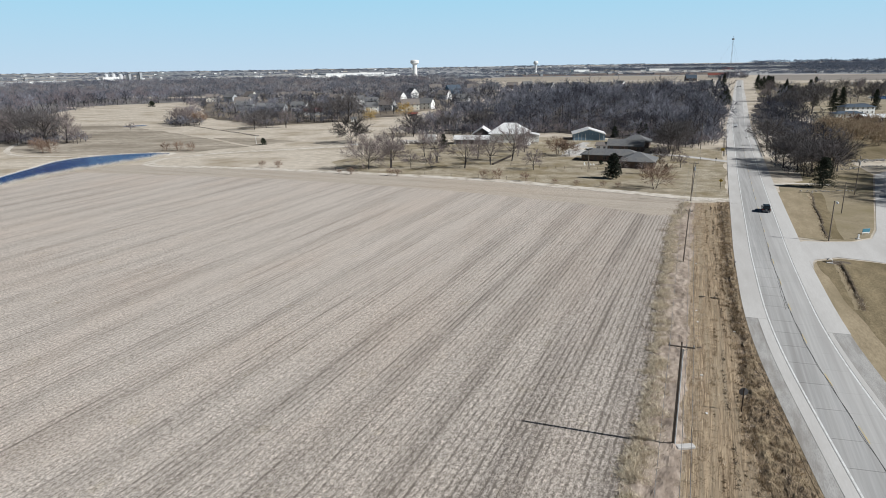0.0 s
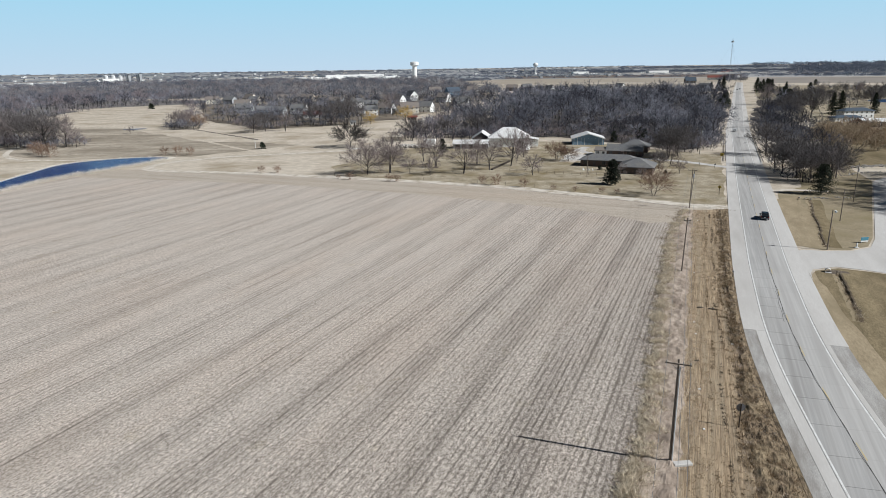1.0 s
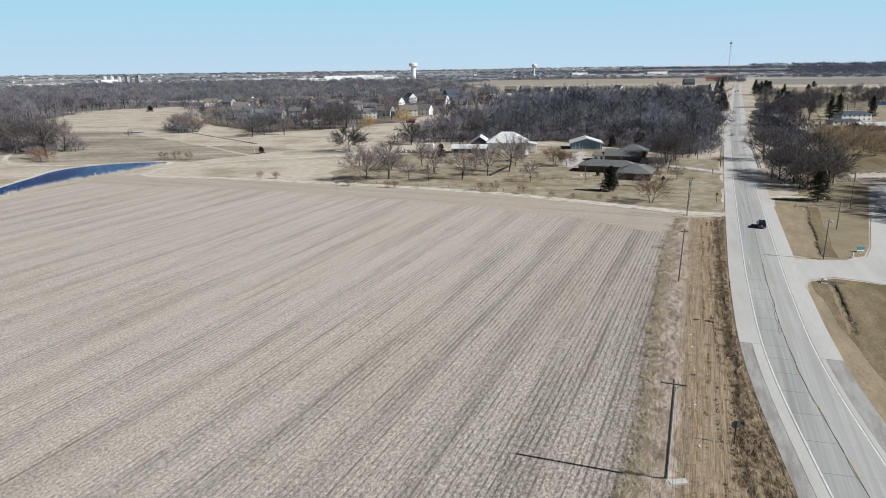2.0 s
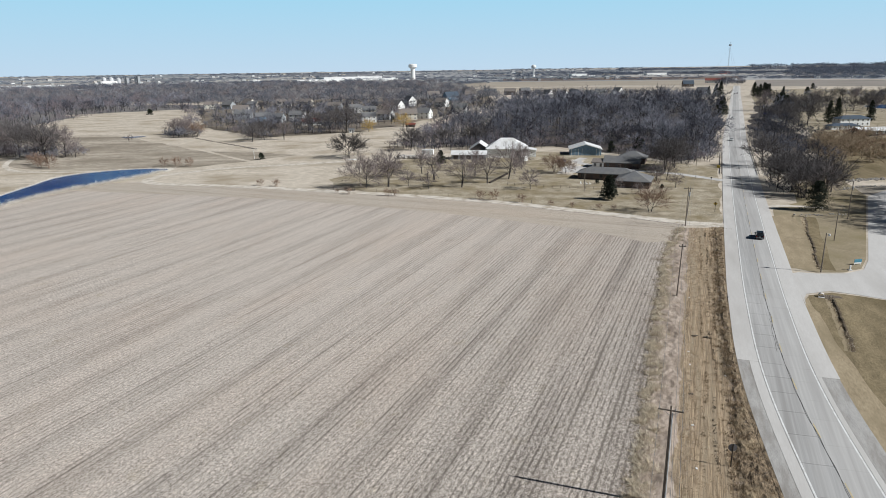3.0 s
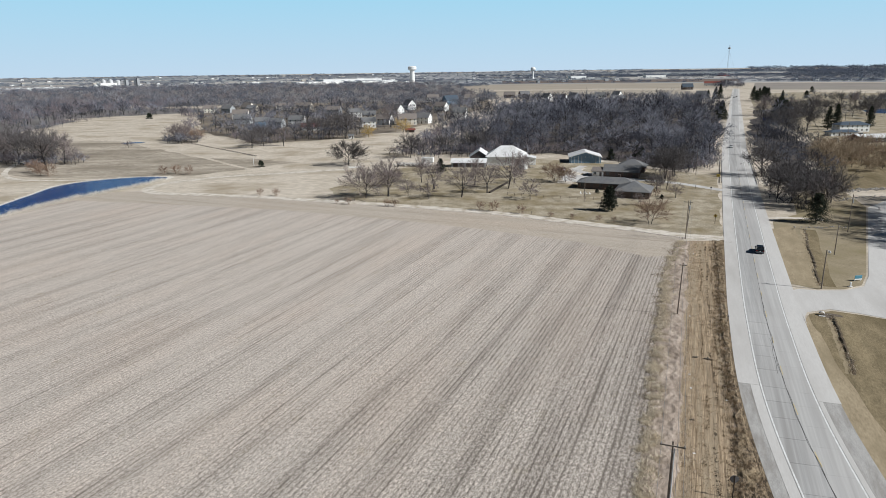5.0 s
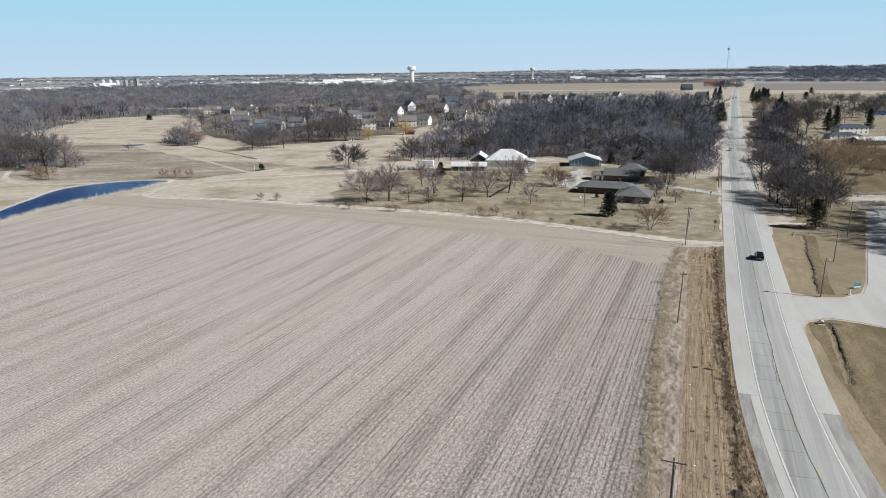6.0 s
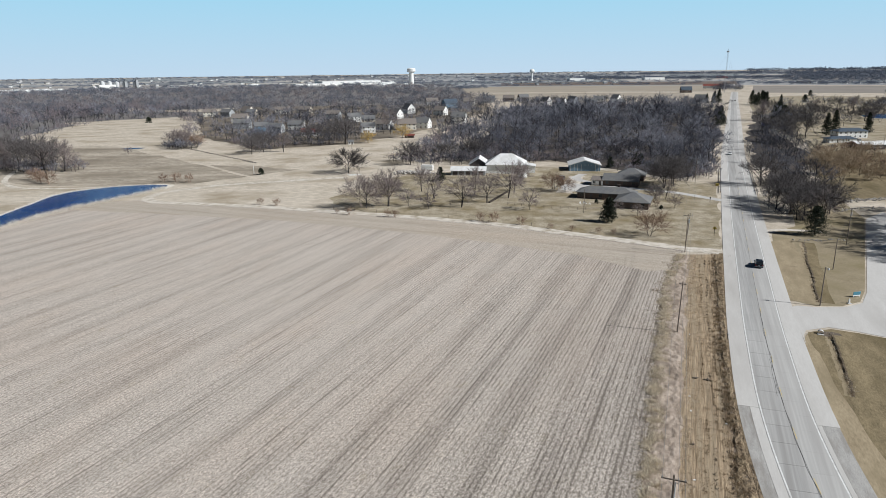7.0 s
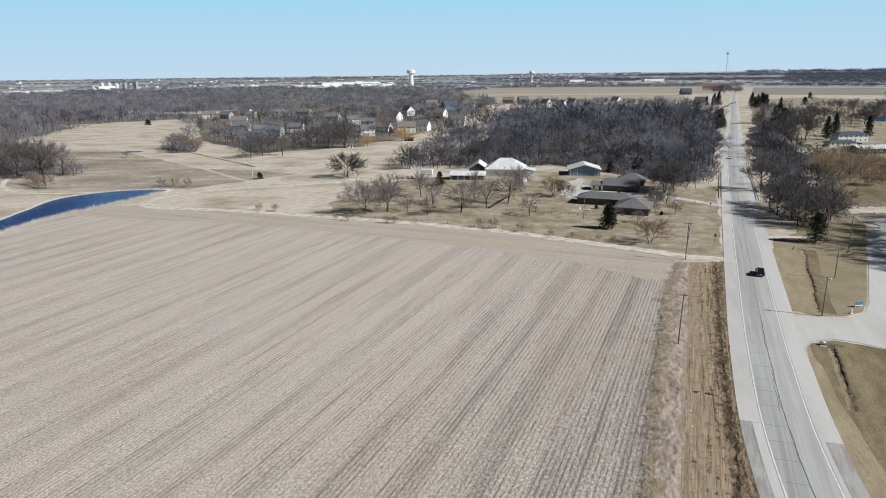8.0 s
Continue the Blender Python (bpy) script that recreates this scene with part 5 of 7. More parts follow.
# mostly the darkest tints, standing in for shade among the trunks
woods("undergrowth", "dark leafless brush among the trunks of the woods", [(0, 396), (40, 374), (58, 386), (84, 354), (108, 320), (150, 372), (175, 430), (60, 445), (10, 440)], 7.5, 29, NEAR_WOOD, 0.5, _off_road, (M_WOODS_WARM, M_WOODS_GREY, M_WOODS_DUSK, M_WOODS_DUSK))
woods("undergrowth", "low leafless brush between the woods and the road", [(114, 290), (124, 298), (150, 360), (178, 430), (215, 520), (204, 520), (166, 430), (136, 360), (110, 306)], 4.6, 24, NEAR_WOOD, 0.48, _off_road)
woods("thicket_growth", "tangled tan-orange thicket of leafless willow stems", [(172, 300), (192, 288), (214, 300), (238, 350), (262, 400), (236, 416), (214, 392), (196, 350)], 5.2, 51, NEAR_WOOD, 0.46, None, SHRUB_MIX)
# added brush: its dark colour stands in for tree shade on the bank
woods("undergrowth", "low brush added on the road bank to darken it", [(108, 208), (114, 204), (122, 214), (134, 232), (140, 246), (130, 250), (118, 232)], 5.0, 26, NEAR_WOOD, 0.32, _off_road, (M_WOODS_DUSK,))
woods("roadside_woods", "dark leafless trees crowding the road", [(121, 226), (140, 275), (164, 340), (196, 420), (240, 530), (270, 540), (240, 440), (212, 370), (184, 325), (158, 270), (138, 228)],
      9.0, 3, EDGE_WOOD, 0.68, _off_road, DARK_MIX)
woods("undergrowth", "low leafless brush along the edge of the woods", [(116, 226), (140, 280), (164, 345), (200, 430), (192, 430), (150, 330), (128, 275), (110, 226)], 4.0, 23, NEAR_WOOD, 0.36, _off_road)
woods("roadside_woods", "dark leafless trees crowding the road", [(262, 560), (300, 650), (330, 720), (400, 740), (350, 640), (300, 560)], 17, 4, MID_WOOD, 0.72, _off_road)
woods("town_woods", "leafless trees among the town houses", [(-243, 640), (-206, 535), (-150, 470), (-130, 432), (-80, 462), (-35, 520), (-10, 610), (20, 720), (60, 900), (-60, 905), (-200, 900), (-320, 830)],
      12.0, 5, MID_WOOD, 0.68, _yards, GREY_MIX, -0.35)
woods("undergrowth", "low leafless brush below the town trees", [(-200, 530), (-150, 462), (-128, 424), (-80, 456), (-64, 470), (-84, 480), (-130, 452), (-150, 490), (-190, 545)], 6.0, 28, NEAR_WOOD, 0.40, None, WARM_MIX)
woods("town_woods", "leafless trees among the town houses", [(-176, 500), (-150, 466), (-128, 430), (-118, 440), (-84, 462), (-60, 500), (-110, 520), (-150, 520)], 9, 15, EDGE_WOOD, 0.7)
woods("west_woods", "leafless grey-brown woods west of the meadow", [(-250, 362), (-300, 372), (-420, 440), (-560, 640), (-600, 900), (-430, 900), (-395, 700), (-370, 560), (-320, 460), (-275, 410)], 13.2, 6, MID_WOOD, 0.98, None, WARM_MIX, -0.22)
woods("west_woods", "leafless grey-brown woods west of the meadow", [(-430, 720), (-330, 800), (-310, 900), (-480, 1000), (-560, 900)], 12.5, 7, MID_WOOD, 0.9, None, WARM_MIX)
EDGE_LABEL = "scattered leafless brush at the meadow's edge"
woods("meadow_brush", EDGE_LABEL, [(-205, 455), (-196, 446), (-182, 444), (-172, 452), (-180, 466), (-198, 472)], 4.2, 41, NEAR_WOOD, 0.5)
woods("meadow_brush", EDGE_LABEL, [(-275, 405), (-320, 460), (-372, 560), (-398, 700), (-340, 795), (-320, 830), (-345, 830), (-400, 740), (-380, 690), (-352, 560), (-300, 460)], 8, 42, NEAR_WOOD, 0.55, None, WARM_MIX)
woods("meadow_brush", EDGE_LABEL, [(-320, 830), (-240, 640), (-205, 530), (-180, 500), (-190, 496), (-218, 530), (-262, 640), (-340, 820)], 8.5, 43, NEAR_WOOD, 0.5, None, WARM_MIX)
MIDDLE_LABEL = "wide belt of leafless woods before the town"
woods("middle_woods", MIDDLE_LABEL, [(-1250, 1180), (-640, 900), (-430, 930), (-200, 900), (60, 900), (80, 1010), (60, 1230), (-520, 1280), (-1300, 1460)], 17.5, 8, FAR_WOOD, 0.92, None, HAZED_MIX, -0.3)
woods("middle_woods", MIDDLE_LABEL, [(60, 1230), (30, 1500), (20, 2200), (-500, 2250), (-1100, 2100), (-1350, 1700), (-1300, 1460), (-520, 1280)], 25, 18, FAR_WOOD, 1.0, None, HAZED_MIX, -0.42)
woods("middle_woods", MIDDLE_LABEL, [(80, 900), (330, 860), (350, 930), (380, 1000), (300, 1080), (170, 1100), (75, 1040)], 14, 9, MID_WOOD, 0.7, _yards)
woods("east_woods", "leafless woods on the eastern turf", [(430, 760), (520, 820), (700, 1050), (800, 1100), (620, 760), (520, 640), (470, 660)], 22, 10, MID_WOOD, 1.05)
woods("east_woods", "leafless woods on the eastern turf", [(285, 590), (330, 700), (400, 860), (470, 960), (560, 960), (520, 820), (420, 660), (340, 560)], 27, 17, MID_WOOD, 0.8, _off_road)
woods("farm_trees", "leafless trees round the farm", [(590, 1440), (660, 1500), (720, 1640), (660, 1650), (600, 1520)], 13, 11, FAR_WOOD, 1.1, _off_road)
woods("skyline_woods", "dark woods along the eastern skyline", [(1000, 2100), (1250, 2450), (1750, 3500), (2600, 3300), (2300, 1900), (1900, 1500), (1350, 2050), (1100, 2250)], 29, 12, BELT_WOOD, 1.0, None, (M_SKYLINE_HAZE,), bark=M_SKYLINE_HAZE)
woods("undergrowth", "low leafless brush under the meadow trees", [(-196, 340), (-215, 332), (-250, 345), (-270, 372), (-235, 385), (-205, 362)], 5, 33, NEAR_WOOD, 0.45, None, WARM_MIX)


def belt(a0, a1, d, n, height, seed, depth=60):
    """A far line of trees between two bearings at a distance."""
    rng = np.random.default_rng(seed)
    a = np.radians(rng.uniform(a0, a1, n))
    dd = d + rng.uniform(-depth, depth, n)
    x, y = dd * np.sin(a), dd * np.cos(a)
    z = ground_z(x, y)
    vs, ts, ms, k = [], [], [], 0
    for i in range(n):
        v, t, m = BELT_WOOD[i % 3]
        s = height / 14 * rng.uniform(0.6, 1.2)
        vs.append(v * np.array((1.5 * s, 1.5 * s, s)) + np.array((x[i], y[i], z[i])))
        ts.append(t + k)
        ms.append(m)
        k += len(v)
    return np.concatenate(vs), np.concatenate(ts), np.concatenate(ms)


BELTS = ((-38, -30, 2250, 120, 10), (-30, -14, 2420, 200, 10), (-38, -33.5, 3300, 60, 10), (-32, -25, 3700, 90, 11), (-23, -10, 3300, 180, 10), (-10, 3, 2620, 180, 9),
         (-20, 8, 4300, 330, 12), (2, 12, 2870, 120, 9), (11, 27, 2950, 640, 12), (14, 25, 3900, 260, 15), (-38, -16, 4500, 300, 11), (24, 40, 4500, 300, 22),
         (5, 16, 4600, 160, 12), (25, 40, 2150, 240, 10), (24, 40, 3700, 320, 18), (2, 15, 3250, 220, 13), (0.3, 3.2, 1900, 60, 9), (0.5, 6.0, 2090, 60, 8))
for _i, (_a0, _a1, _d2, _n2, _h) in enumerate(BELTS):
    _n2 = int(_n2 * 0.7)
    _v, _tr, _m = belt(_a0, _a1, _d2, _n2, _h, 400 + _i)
    stuff("skyline_belt", _v, _tr, (M_SKYLINE_HAZE, M_SKYLINE_HAZE), "far line of leafless trees on the plain", "woodland", _m)


_rc = np.random.default_rng(88)
_v3, _t3, _m3, _k3 = [], [], [], 0
for _i in range(520):
    _bear, _dist = radians(_rc.uniform(-38, 38)), 2080 + 2700 * _rc.random() ** 1.2
    _run, _cross = _rc.uniform(20, 260) * _dist / 3000, _rc.uniform(6, 30)
    for _j in range(int(_rc.integers(3, 9))):
        _o, _p = _rc.uniform(-_run, _run), _dist + _rc.uniform(-_cross, _cross)
        _x, _y2 = _p * math.sin(_bear) + _o * math.cos(_bear), _p * math.cos(_bear) - _o * math.sin(_bear)
        _tv, _tt, _tm = BELT_WOOD[_j % 3]
        _s = _rc.uniform(0.3, 0.75)
        _v3.append(_tv * np.array((1.7 * _s, 1.7 * _s, _s)) + np.array((_x, _y2, float(ground_z(_x, _y2)))))
        _t3.append(_tt + _k3)
        _m3.append(_tm)
        _k3 += len(_tv)
stuff("distant_trees", np.concatenate(_v3), np.concatenate(_t3), (M_SKYLINE_HAZE, M_SKYLINE_HAZE), "scattered clumps of leafless trees far out on the plain", "woodland", np.concatenate(_m3))


# ---- buildings ----
def window(parent, x, y, z, w, h, facing, mat_frame=M_TRIM):
    """A framed pane on a wall; facing: degrees of the wall's outward normal about z."""
    ca, sa = math.cos(radians(facing)), math.sin(radians(facing))
    fr = Shape()
    for px, pz, sx, sz in ((-w / 2, 0, 0.12, h + 0.12), (w / 2, 0, 0.12, h + 0.12), (0, h / 2, w, 0.12), (0, -h / 2, w, 0.14), (0, 0, 0.07, h)):
        fr.box((x + sa * -px + ca * 0.04, y + ca * px + sa * 0.04, z + pz), (0.10, sx, sz), facing)
    f = part("window", fr, mat_frame, parent)
    part("pane", Shape().box((x + ca * 0.015, y + sa * 0.015, z), (0.05, w, h), facing), M_GLASS, f)
    return f


def gable_roof(L, W, z0, rise, over=0.45, thick=0.22):
    """Two roof plates over a block L along x and W along y."""
    x, y, k = L / 2 + over, W / 2 + over, rise * (W / 2 + over) / (W / 2)
    e = z0 - (k - rise)
    return Shape().slab([(-x, -y, e), (x, -y, e), (x, 0, z0 + rise), (-x, 0, z0 + rise)], thick).slab([(-x, 0, z0 + rise), (x, 0, z0 + rise), (x, y, e), (-x, y, e)], thick)


def hip_roof(L, W, z0, rise, over=0.6, thick=0.22, ridge=None):
    x, y = L / 2 + over, W / 2 + over
    r = (L - W) / 2 if ridge is None else ridge
    r = max(r, 0.05)
    e, t = z0 - 0.1, z0 + rise
    a, b, c, d, p, q = (-x, -y, e), (x, -y, e), (x, y, e), (-x, y, e), (-r, 0, t), (r, 0, t)
    return Shape().slab([a, b, q, p], thick).slab([b, c, q], thick).slab([c, d, p, q], thick).slab([d, a, p], thick)


def walls(L, W, h, rise=0.0):
    """Wall block, with gable ends when a rise is given."""
    x, y = L / 2, W / 2
    sh = Shape()
    if not rise:
        return sh.box((0, 0, h / 2 - 0.1), (L, W, h + 0.2))
    v = [(-x, -y, -0.2), (x, -y, -0.2), (x, y, -0.2), (-x, y, -0.2), (-x, -y, h), (x, -y, h), (x, y, h), (-x, y, h), (-x, 0, h + rise - 0.25), (x, 0, h + rise - 0.25)]
    return sh.put(v, [(3, 2, 1, 0), (0, 1, 5, 4), (2, 3, 7, 6), (1, 2, 6, 9, 5), (3, 0, 4, 8, 7), (4, 5, 9, 8), (6, 7, 8, 9)])


def house(name, label, x, y, turn, L, W, h, rise, wall_mat, roof_mat, kind="gable", storeys=1, *, frames=M_TRIM, chimney=False, category="house", doors=1, group="", garage=False):
    ob = thing(name, label, category, (x, y, float(ground_z(x, y))), turn, group)
    part("wall", walls(L, W, h, rise if kind == "gable" else 0), wall_mat, ob)
    rf = part("roof", gable_roof(L, W, h, rise) if kind == "gable" else hip_roof(L, W, h, rise), roof_mat, ob)
    per = h / storeys
    for s in range(storeys):
        z = per * s + per * 0.56
        for i in range(max(2, int(L / 3.6))):
            px = -L / 2 + (i + 0.5) * L / max(2, int(L / 3.6))
            if doors and s == 0 and i == 1:
                continue
            window(ob, px, -W / 2, z, 1.2, 1.35, -90, frames)
        for i in range(max(1, int(W / 4))):
            py = -W / 2 + (i + 0.5) * W / max(1, int(W / 4))
            window(ob, -L / 2, py, z, 1.1, 1.3, 180, frames)
            window(ob, L / 2, py, z, 1.1, 1.3, 0, frames)
    if doors:
        px = -L / 2 + 1.5 * L / max(2, int(L / 3.6))
        part("door", Shape().box((px, -W / 2 - 0.04, 1.02), (0.95, 0.1, 2.05), 0, 1, 0.02), M_DOOR, ob)
    if garage:
        part("garage_door", Shape().box((L / 2 - 2.6, -W / 2 - 0.05, 1.15), (4.4, 0.1, 2.3), 0, 1, 0.03), M_TRIM, ob, "wide pale garage door")
    if chimney:
        part("chimney", Shape().box((L * 0.2, W * 0.12, h + rise * 0.8 + 0.3), (0.9, 0.7, 1.8)).box((L * 0.2, W * 0.12, h + rise * 0.8 + 1.25), (1.1, 0.9, 0.16)), M_BRICK, ob, "brick chimney")
    return ob


# the ranch house by the track
house("ranch_house", "low brick ranch house wing with a grey hip roof", 63.0, 256.5, -22, 22, 8.5, 2.7, 1.9, M_BRICK, M_ROOF, "hip", chimney=True, frames=M_DOOR)
house("ranch_house", "square brick house wing with a grey hip roof", 69.3, 240.5, -22, 12.0, 13, 2.7, 2.7, M_BRICK, M_ROOF, "hip", frames=M_DOOR)
house("ranch_house", "long brick house wing with a grey gable roof", 76.5, 286.0, -22, 15, 9.0, 2.8, 2.3, M_BRICK, M_ROOF, "gable", frames=M_DOOR)
house("ranch_house", "rear house wing with a pale grey hip roof", 85.0, 301.0, -22, 12, 10, 2.8, 2.6, M_BRICK, M_ROOF, "hip", frames=M_DOOR)
house("carport", "small white outbuilding joined to the house", 67.0, 289.0, -22, 5, 8, 2.6, 1.1, M_SIDING, M_ROOF_BROWN, "gable", category="outbuilding")

# blue shed with white roof
shed = thing("machine_shed", "blue metal shed with a shallow white roof", "shed", (69.5, 334, 0), -98)
part("wall", walls(13, 15.5, 3.4, 2.3), M_SIDING_BLUE, shed)
part("roof", gable_roof(13.4, 15.5, 3.4, 2.3, 0.6), M_ROOF_WHITE, shed, "white metal roof")
for k in range(9):
    part("batten", Shape().box((6.54, -7.0 + 1.75 * k, 1.7), (0.08, 0.16, 3.4)), M_TRIM, shed)
part("sliding_door", Shape().box((6.56, 2.0, 1.5), (0.10, 4.2, 3.0), 0, 1, 0.03), M_SIDING_BLUE, shed)
part("fascia", Shape().slab([(7.2, -8.3, 3.35), (7.4, -8.3, 3.35), (7.4, 0, 5.85), (7.2, 0, 5.85)], 0.4).slab([(7.2, 0, 5.85), (7.4, 0, 5.85), (7.4, 8.3, 3.35), (7.2, 8.3, 3.35)], 0.4), M_TRIM, shed)

# white barn group
barn = thing("barn", "large white barn with a broad white roof", "barn", (29.0, 330.0, 0), -8)
part("wall", walls(19, 15, 4.6, 0), M_SIDING, barn)
part("roof", hip_roof(19, 15, 4.6, 4.6, 0.8, 0.25, 3.0), M_ROOF_WHITE, barn, "white metal hip roof")
part("door", Shape().box((5.5, -7.56, 1.6), (2.2, 0.12, 3.2), 0, 1, 0.03), M_DOOR, barn)
part("door", Shape().box((9.56, -2.0, 1.6), (0.12, 2.6, 3.2), 0, 1, 0.03), M_DOOR, barn)
part("side_wing", walls(5, 8, 3.4, 0), M_SIDING, barn).location = (12.2, -1.0, 0)
part("side_roof", Shape().slab([(9.4, -5.4, 4.5), (15.0, -5.4, 3.5), (15.0, 3.4, 3.5), (9.4, 3.4, 4.5)], 0.2), M_ROOF_WHITE, barn)
annex = thing("barn_annex", "white-roofed barn wing with a dark gable", "barn", (15.6, 337.5, 0), 84)
part("wall", walls(13, 9.4, 3.8, 3.0), M_SIDING_GREY, annex)
part("roof", gable_roof(13, 9.4, 3.8, 3.0, 0.6), M_ROOF_WHITE, annex, "white metal roof")
_gv = [(y, z) for y, z in ((-4.3, 0.3), (4.3, 0.3), (4.3, 3.7), (0, 6.4), (-4.3, 3.7))]
# thin dark plate laid over the gable wall
part("open_gable", Shape().put([(x, y, z) for x in (-6.62, -6.50) for y, z in _gv], [(4, 3, 2, 1, 0), (5, 6, 7, 8, 9)] + [(i, (i + 1) % 5, 5 + (i + 1) % 5, 5 + i) for i in range(5)]), M_DOOR, annex, "dark panel on the gable end")
lowshed = thing("long_shed", "long low shed with a flat-pitched white roof", "shed", (9.5, 321.5, 0), -6)
part("wall", walls(17, 7, 2.6, 1.5), M_SIDING_GREY, lowshed)
part("roof", gable_roof(17, 7, 2.6, 1.5, 0.5), M_ROOF_WHITE, lowshed, "white metal roof")
for k in range(5):
    part("bay_opening", Shape().box((-6.4 + 3.2 * k, -3.53, 1.05), (2.3, 0.08, 2.1)), M_DOOR, lowshed)
trailer = thing("storage_trailer", "white box trailer beside the rubble", "trailer", (-11.5, 333.5, 0), -10)
part("box_body", Shape().box((0, 0, 2.0), (6.0, 2.5, 2.6), 0, 1, 0.06), M_SIDING, trailer)
part("chassis", Shape().box((0, 0, 0.6), (5.6, 1.6, 0.2)), M_STEEL, trailer)
for sxx in (-1.6, 1.6):
    for syy in (-1.0, 1.0):
        part("wheel", Shape().tube([(sxx, syy - 0.14, 0.45), (sxx, syy + 0.14, 0.45)], [0.45, 0.45], 12), M_TYRE, trailer)

# white house and garage on the eastern side
eh = house("white_house", "two-storey white house with a slate-blue roof", 288, 473, 4, 22, 9, 5.2, 2.0, M_SIDING, M_ROOF_BLUE, "hip", 2, category="house")
house("white_house", "low front wing of the white house", 266, 446, 4, 19, 7, 2.8, 1.3, M_SIDING, M_ROOF_BLUE, "hip", 1, garage=True)
house("white_garage", "dark-walled garage block with a white metal roof", 264, 409, 4, 24, 12, 3.2, 1.6, M_DOOR, M_ROOF_WHITE, "gable", 1, category="garage", garage=True)

for _x, _y2, _tn, _L, _W, _h, _r, _wm, _rm, _st in TOWN_WEST + TOWN_MIDDLE + TOWN_EAST + TOWN_FAR:
    _wn, _rn = _wm.name.split(".")[0].replace("_", " "), _rm.name.split(".")[0].replace("_", " ")
    house("town_house", "%s house with %s %s roof" % ("two-storey " + _wn if _st == 2 else "low " + _wn, "a steep" if _r > 4 else "a", _rn), _x, _y2, _tn, _L, _W, _h, _r, _wm, _rm, "gable", _st, chimney=_L > 15, group="houses of the town")

# farm and far buildings
house("farm_barn", "long white barn with a faded red roof", 660, 1668, -20, 46, 16, 6, 5, M_SIDING, M_ROOF_RED, "gable", 1, category="barn")
house("farm_shed", "white farm shed beyond the road bend", 700, 1655, -20, 16, 14, 6, 4, M_SIDING, M_ROOF_WHITE, "gable", 1, category="shed")


def far_block(name, label, bearing, dist, length, depth, height, wall_mat, roof_mat, category="building", turn=None):
    a = radians(bearing)
    x, y = dist * math.sin(a), dist * math.cos(a)
    ob = thing(name, label, category, (x, y, float(ground_z(x, y))), 28 - bearing if turn is None else turn)
    part("wall", walls(length, depth, height), wall_mat, ob)
    part("roof", Shape().box((0, 0, height + 0.35), (length + 1, depth + 1, 0.7), 0, 1, 0.3), roof_mat, ob)
    for i in range(max(2, int(length / 30))):
        part("door", Shape().box((-length / 2 + (i + 0.5) * length / max(2, int(length / 30)), -depth / 2 - 0.06, 1.8), (3.4, 0.1, 3.6)), M_SIDING_GREY, ob)
    return ob


far_block("warehouse", "very long white warehouse with a white flat roof", -8.6, 2700, 260, 70, 11, M_SIDING, M_ROOF_WHITE)
far_block("warehouse", "long white warehouse with a white flat roof", -11.2, 2450, 190, 40, 8, M_SIDING, M_ROOF_WHITE)
far_block("warehouse", "long white warehouse with a white flat roof", -6.2, 2560, 150, 40, 6, M_SIDING, M_ROOF_WHITE)
far_block("warehouse", "long pale warehouse on the plain", -33.2, 2380, 260, 40, 7, M_SIDING, M_ROOF_WHITE)
far_block("warehouse", "long pale warehouse on the plain", 10.8, 2760, 70, 25, 9, M_SIDING, M_ROOF_WHITE)
far_block("warehouse", "long pale warehouse on the plain", 17.0, 2780, 85, 25, 9, M_SIDING, M_ROOF_WHITE)
far_block("warehouse", "red farm building on the plain", 22.2, 2950, 40, 20, 8, M_REDWALL, M_ROOF_RED)
far_block("warehouse", "white farm building on the plain", 20.8, 2950, 26, 20, 7, M_SIDING, M_ROOF_WHITE)
_rb = np.random.default_rng(77)
for _i in range(170):
    _bear, _dist = _rb.uniform(-37, 16), _rb.choice([2300, 2550, 2800, 3000, 3300, 3700, 4200])
    far_block("distant_house", "small pale building far out on the plain", _bear, _dist + _rb.uniform(-120, 120), _rb.uniform(8, 18) * (2.2 if _rb.random() < 0.12 else 1), 10, _rb.uniform(3.5, 6.5),
              (M_SIDING, M_SIDING, M_SIDING_TAN, M_SIDING_GREY)[_rb.integers(4)], (M_ROOF_WHITE, M_ROOF, M_ROOF_BROWN)[_rb.integers(3)], "building")
for _i in range(16):
    _bear = _rb.uniform(26.5, 37)
    far_block("distant_house", "small dark-roofed house before the skyline woods", _bear, 2230 + _rb.uniform(-60, 60), _rb.uniform(14, 26), 12, _rb.uniform(4, 7), M_SIDING if _rb.random() < 0.5 else M_BRICK, M_ROOF, "building")


def grain_bin(bearing, dist, r, h):
    a = radians(bearing)
    x, y = dist * math.sin(a), dist * math.cos(a)
    ob = thing("grain_bin", "tall pale metal grain bin with a cone top", "silo", (x, y, float(ground_z(x, y))), 0, "grain elevator")
    part("bin_wall", Shape().tube([(0, 0, -0.3), (0, 0, h)], [r, r], 20), M_SILO, ob, smooth=False)
    part("cone_top", Shape().tube([(0, 0, h), (0, 0, h + r * 0.55)], [r * 1.04, r * 0.1], 20), M_SILO, ob)
    return ob


for _bear, _r, _h in ((-27.6, 7, 22), (-27.1, 7, 22), (-26.6, 7, 20), (-26.1, 6, 18), (-25.3, 9, 20)):
    grain_bin(_bear, 2650, _r, _h)
far_block("elevator_house", "white grain elevator block", -27.4, 2630, 60, 24, 12, M_SIDING, M_ROOF_WHITE)
far_block("elevator_house", "tall narrow grain elevator head house", -26.0, 2640, 9, 9, 23, M_SIDING_GREY, M_ROOF)
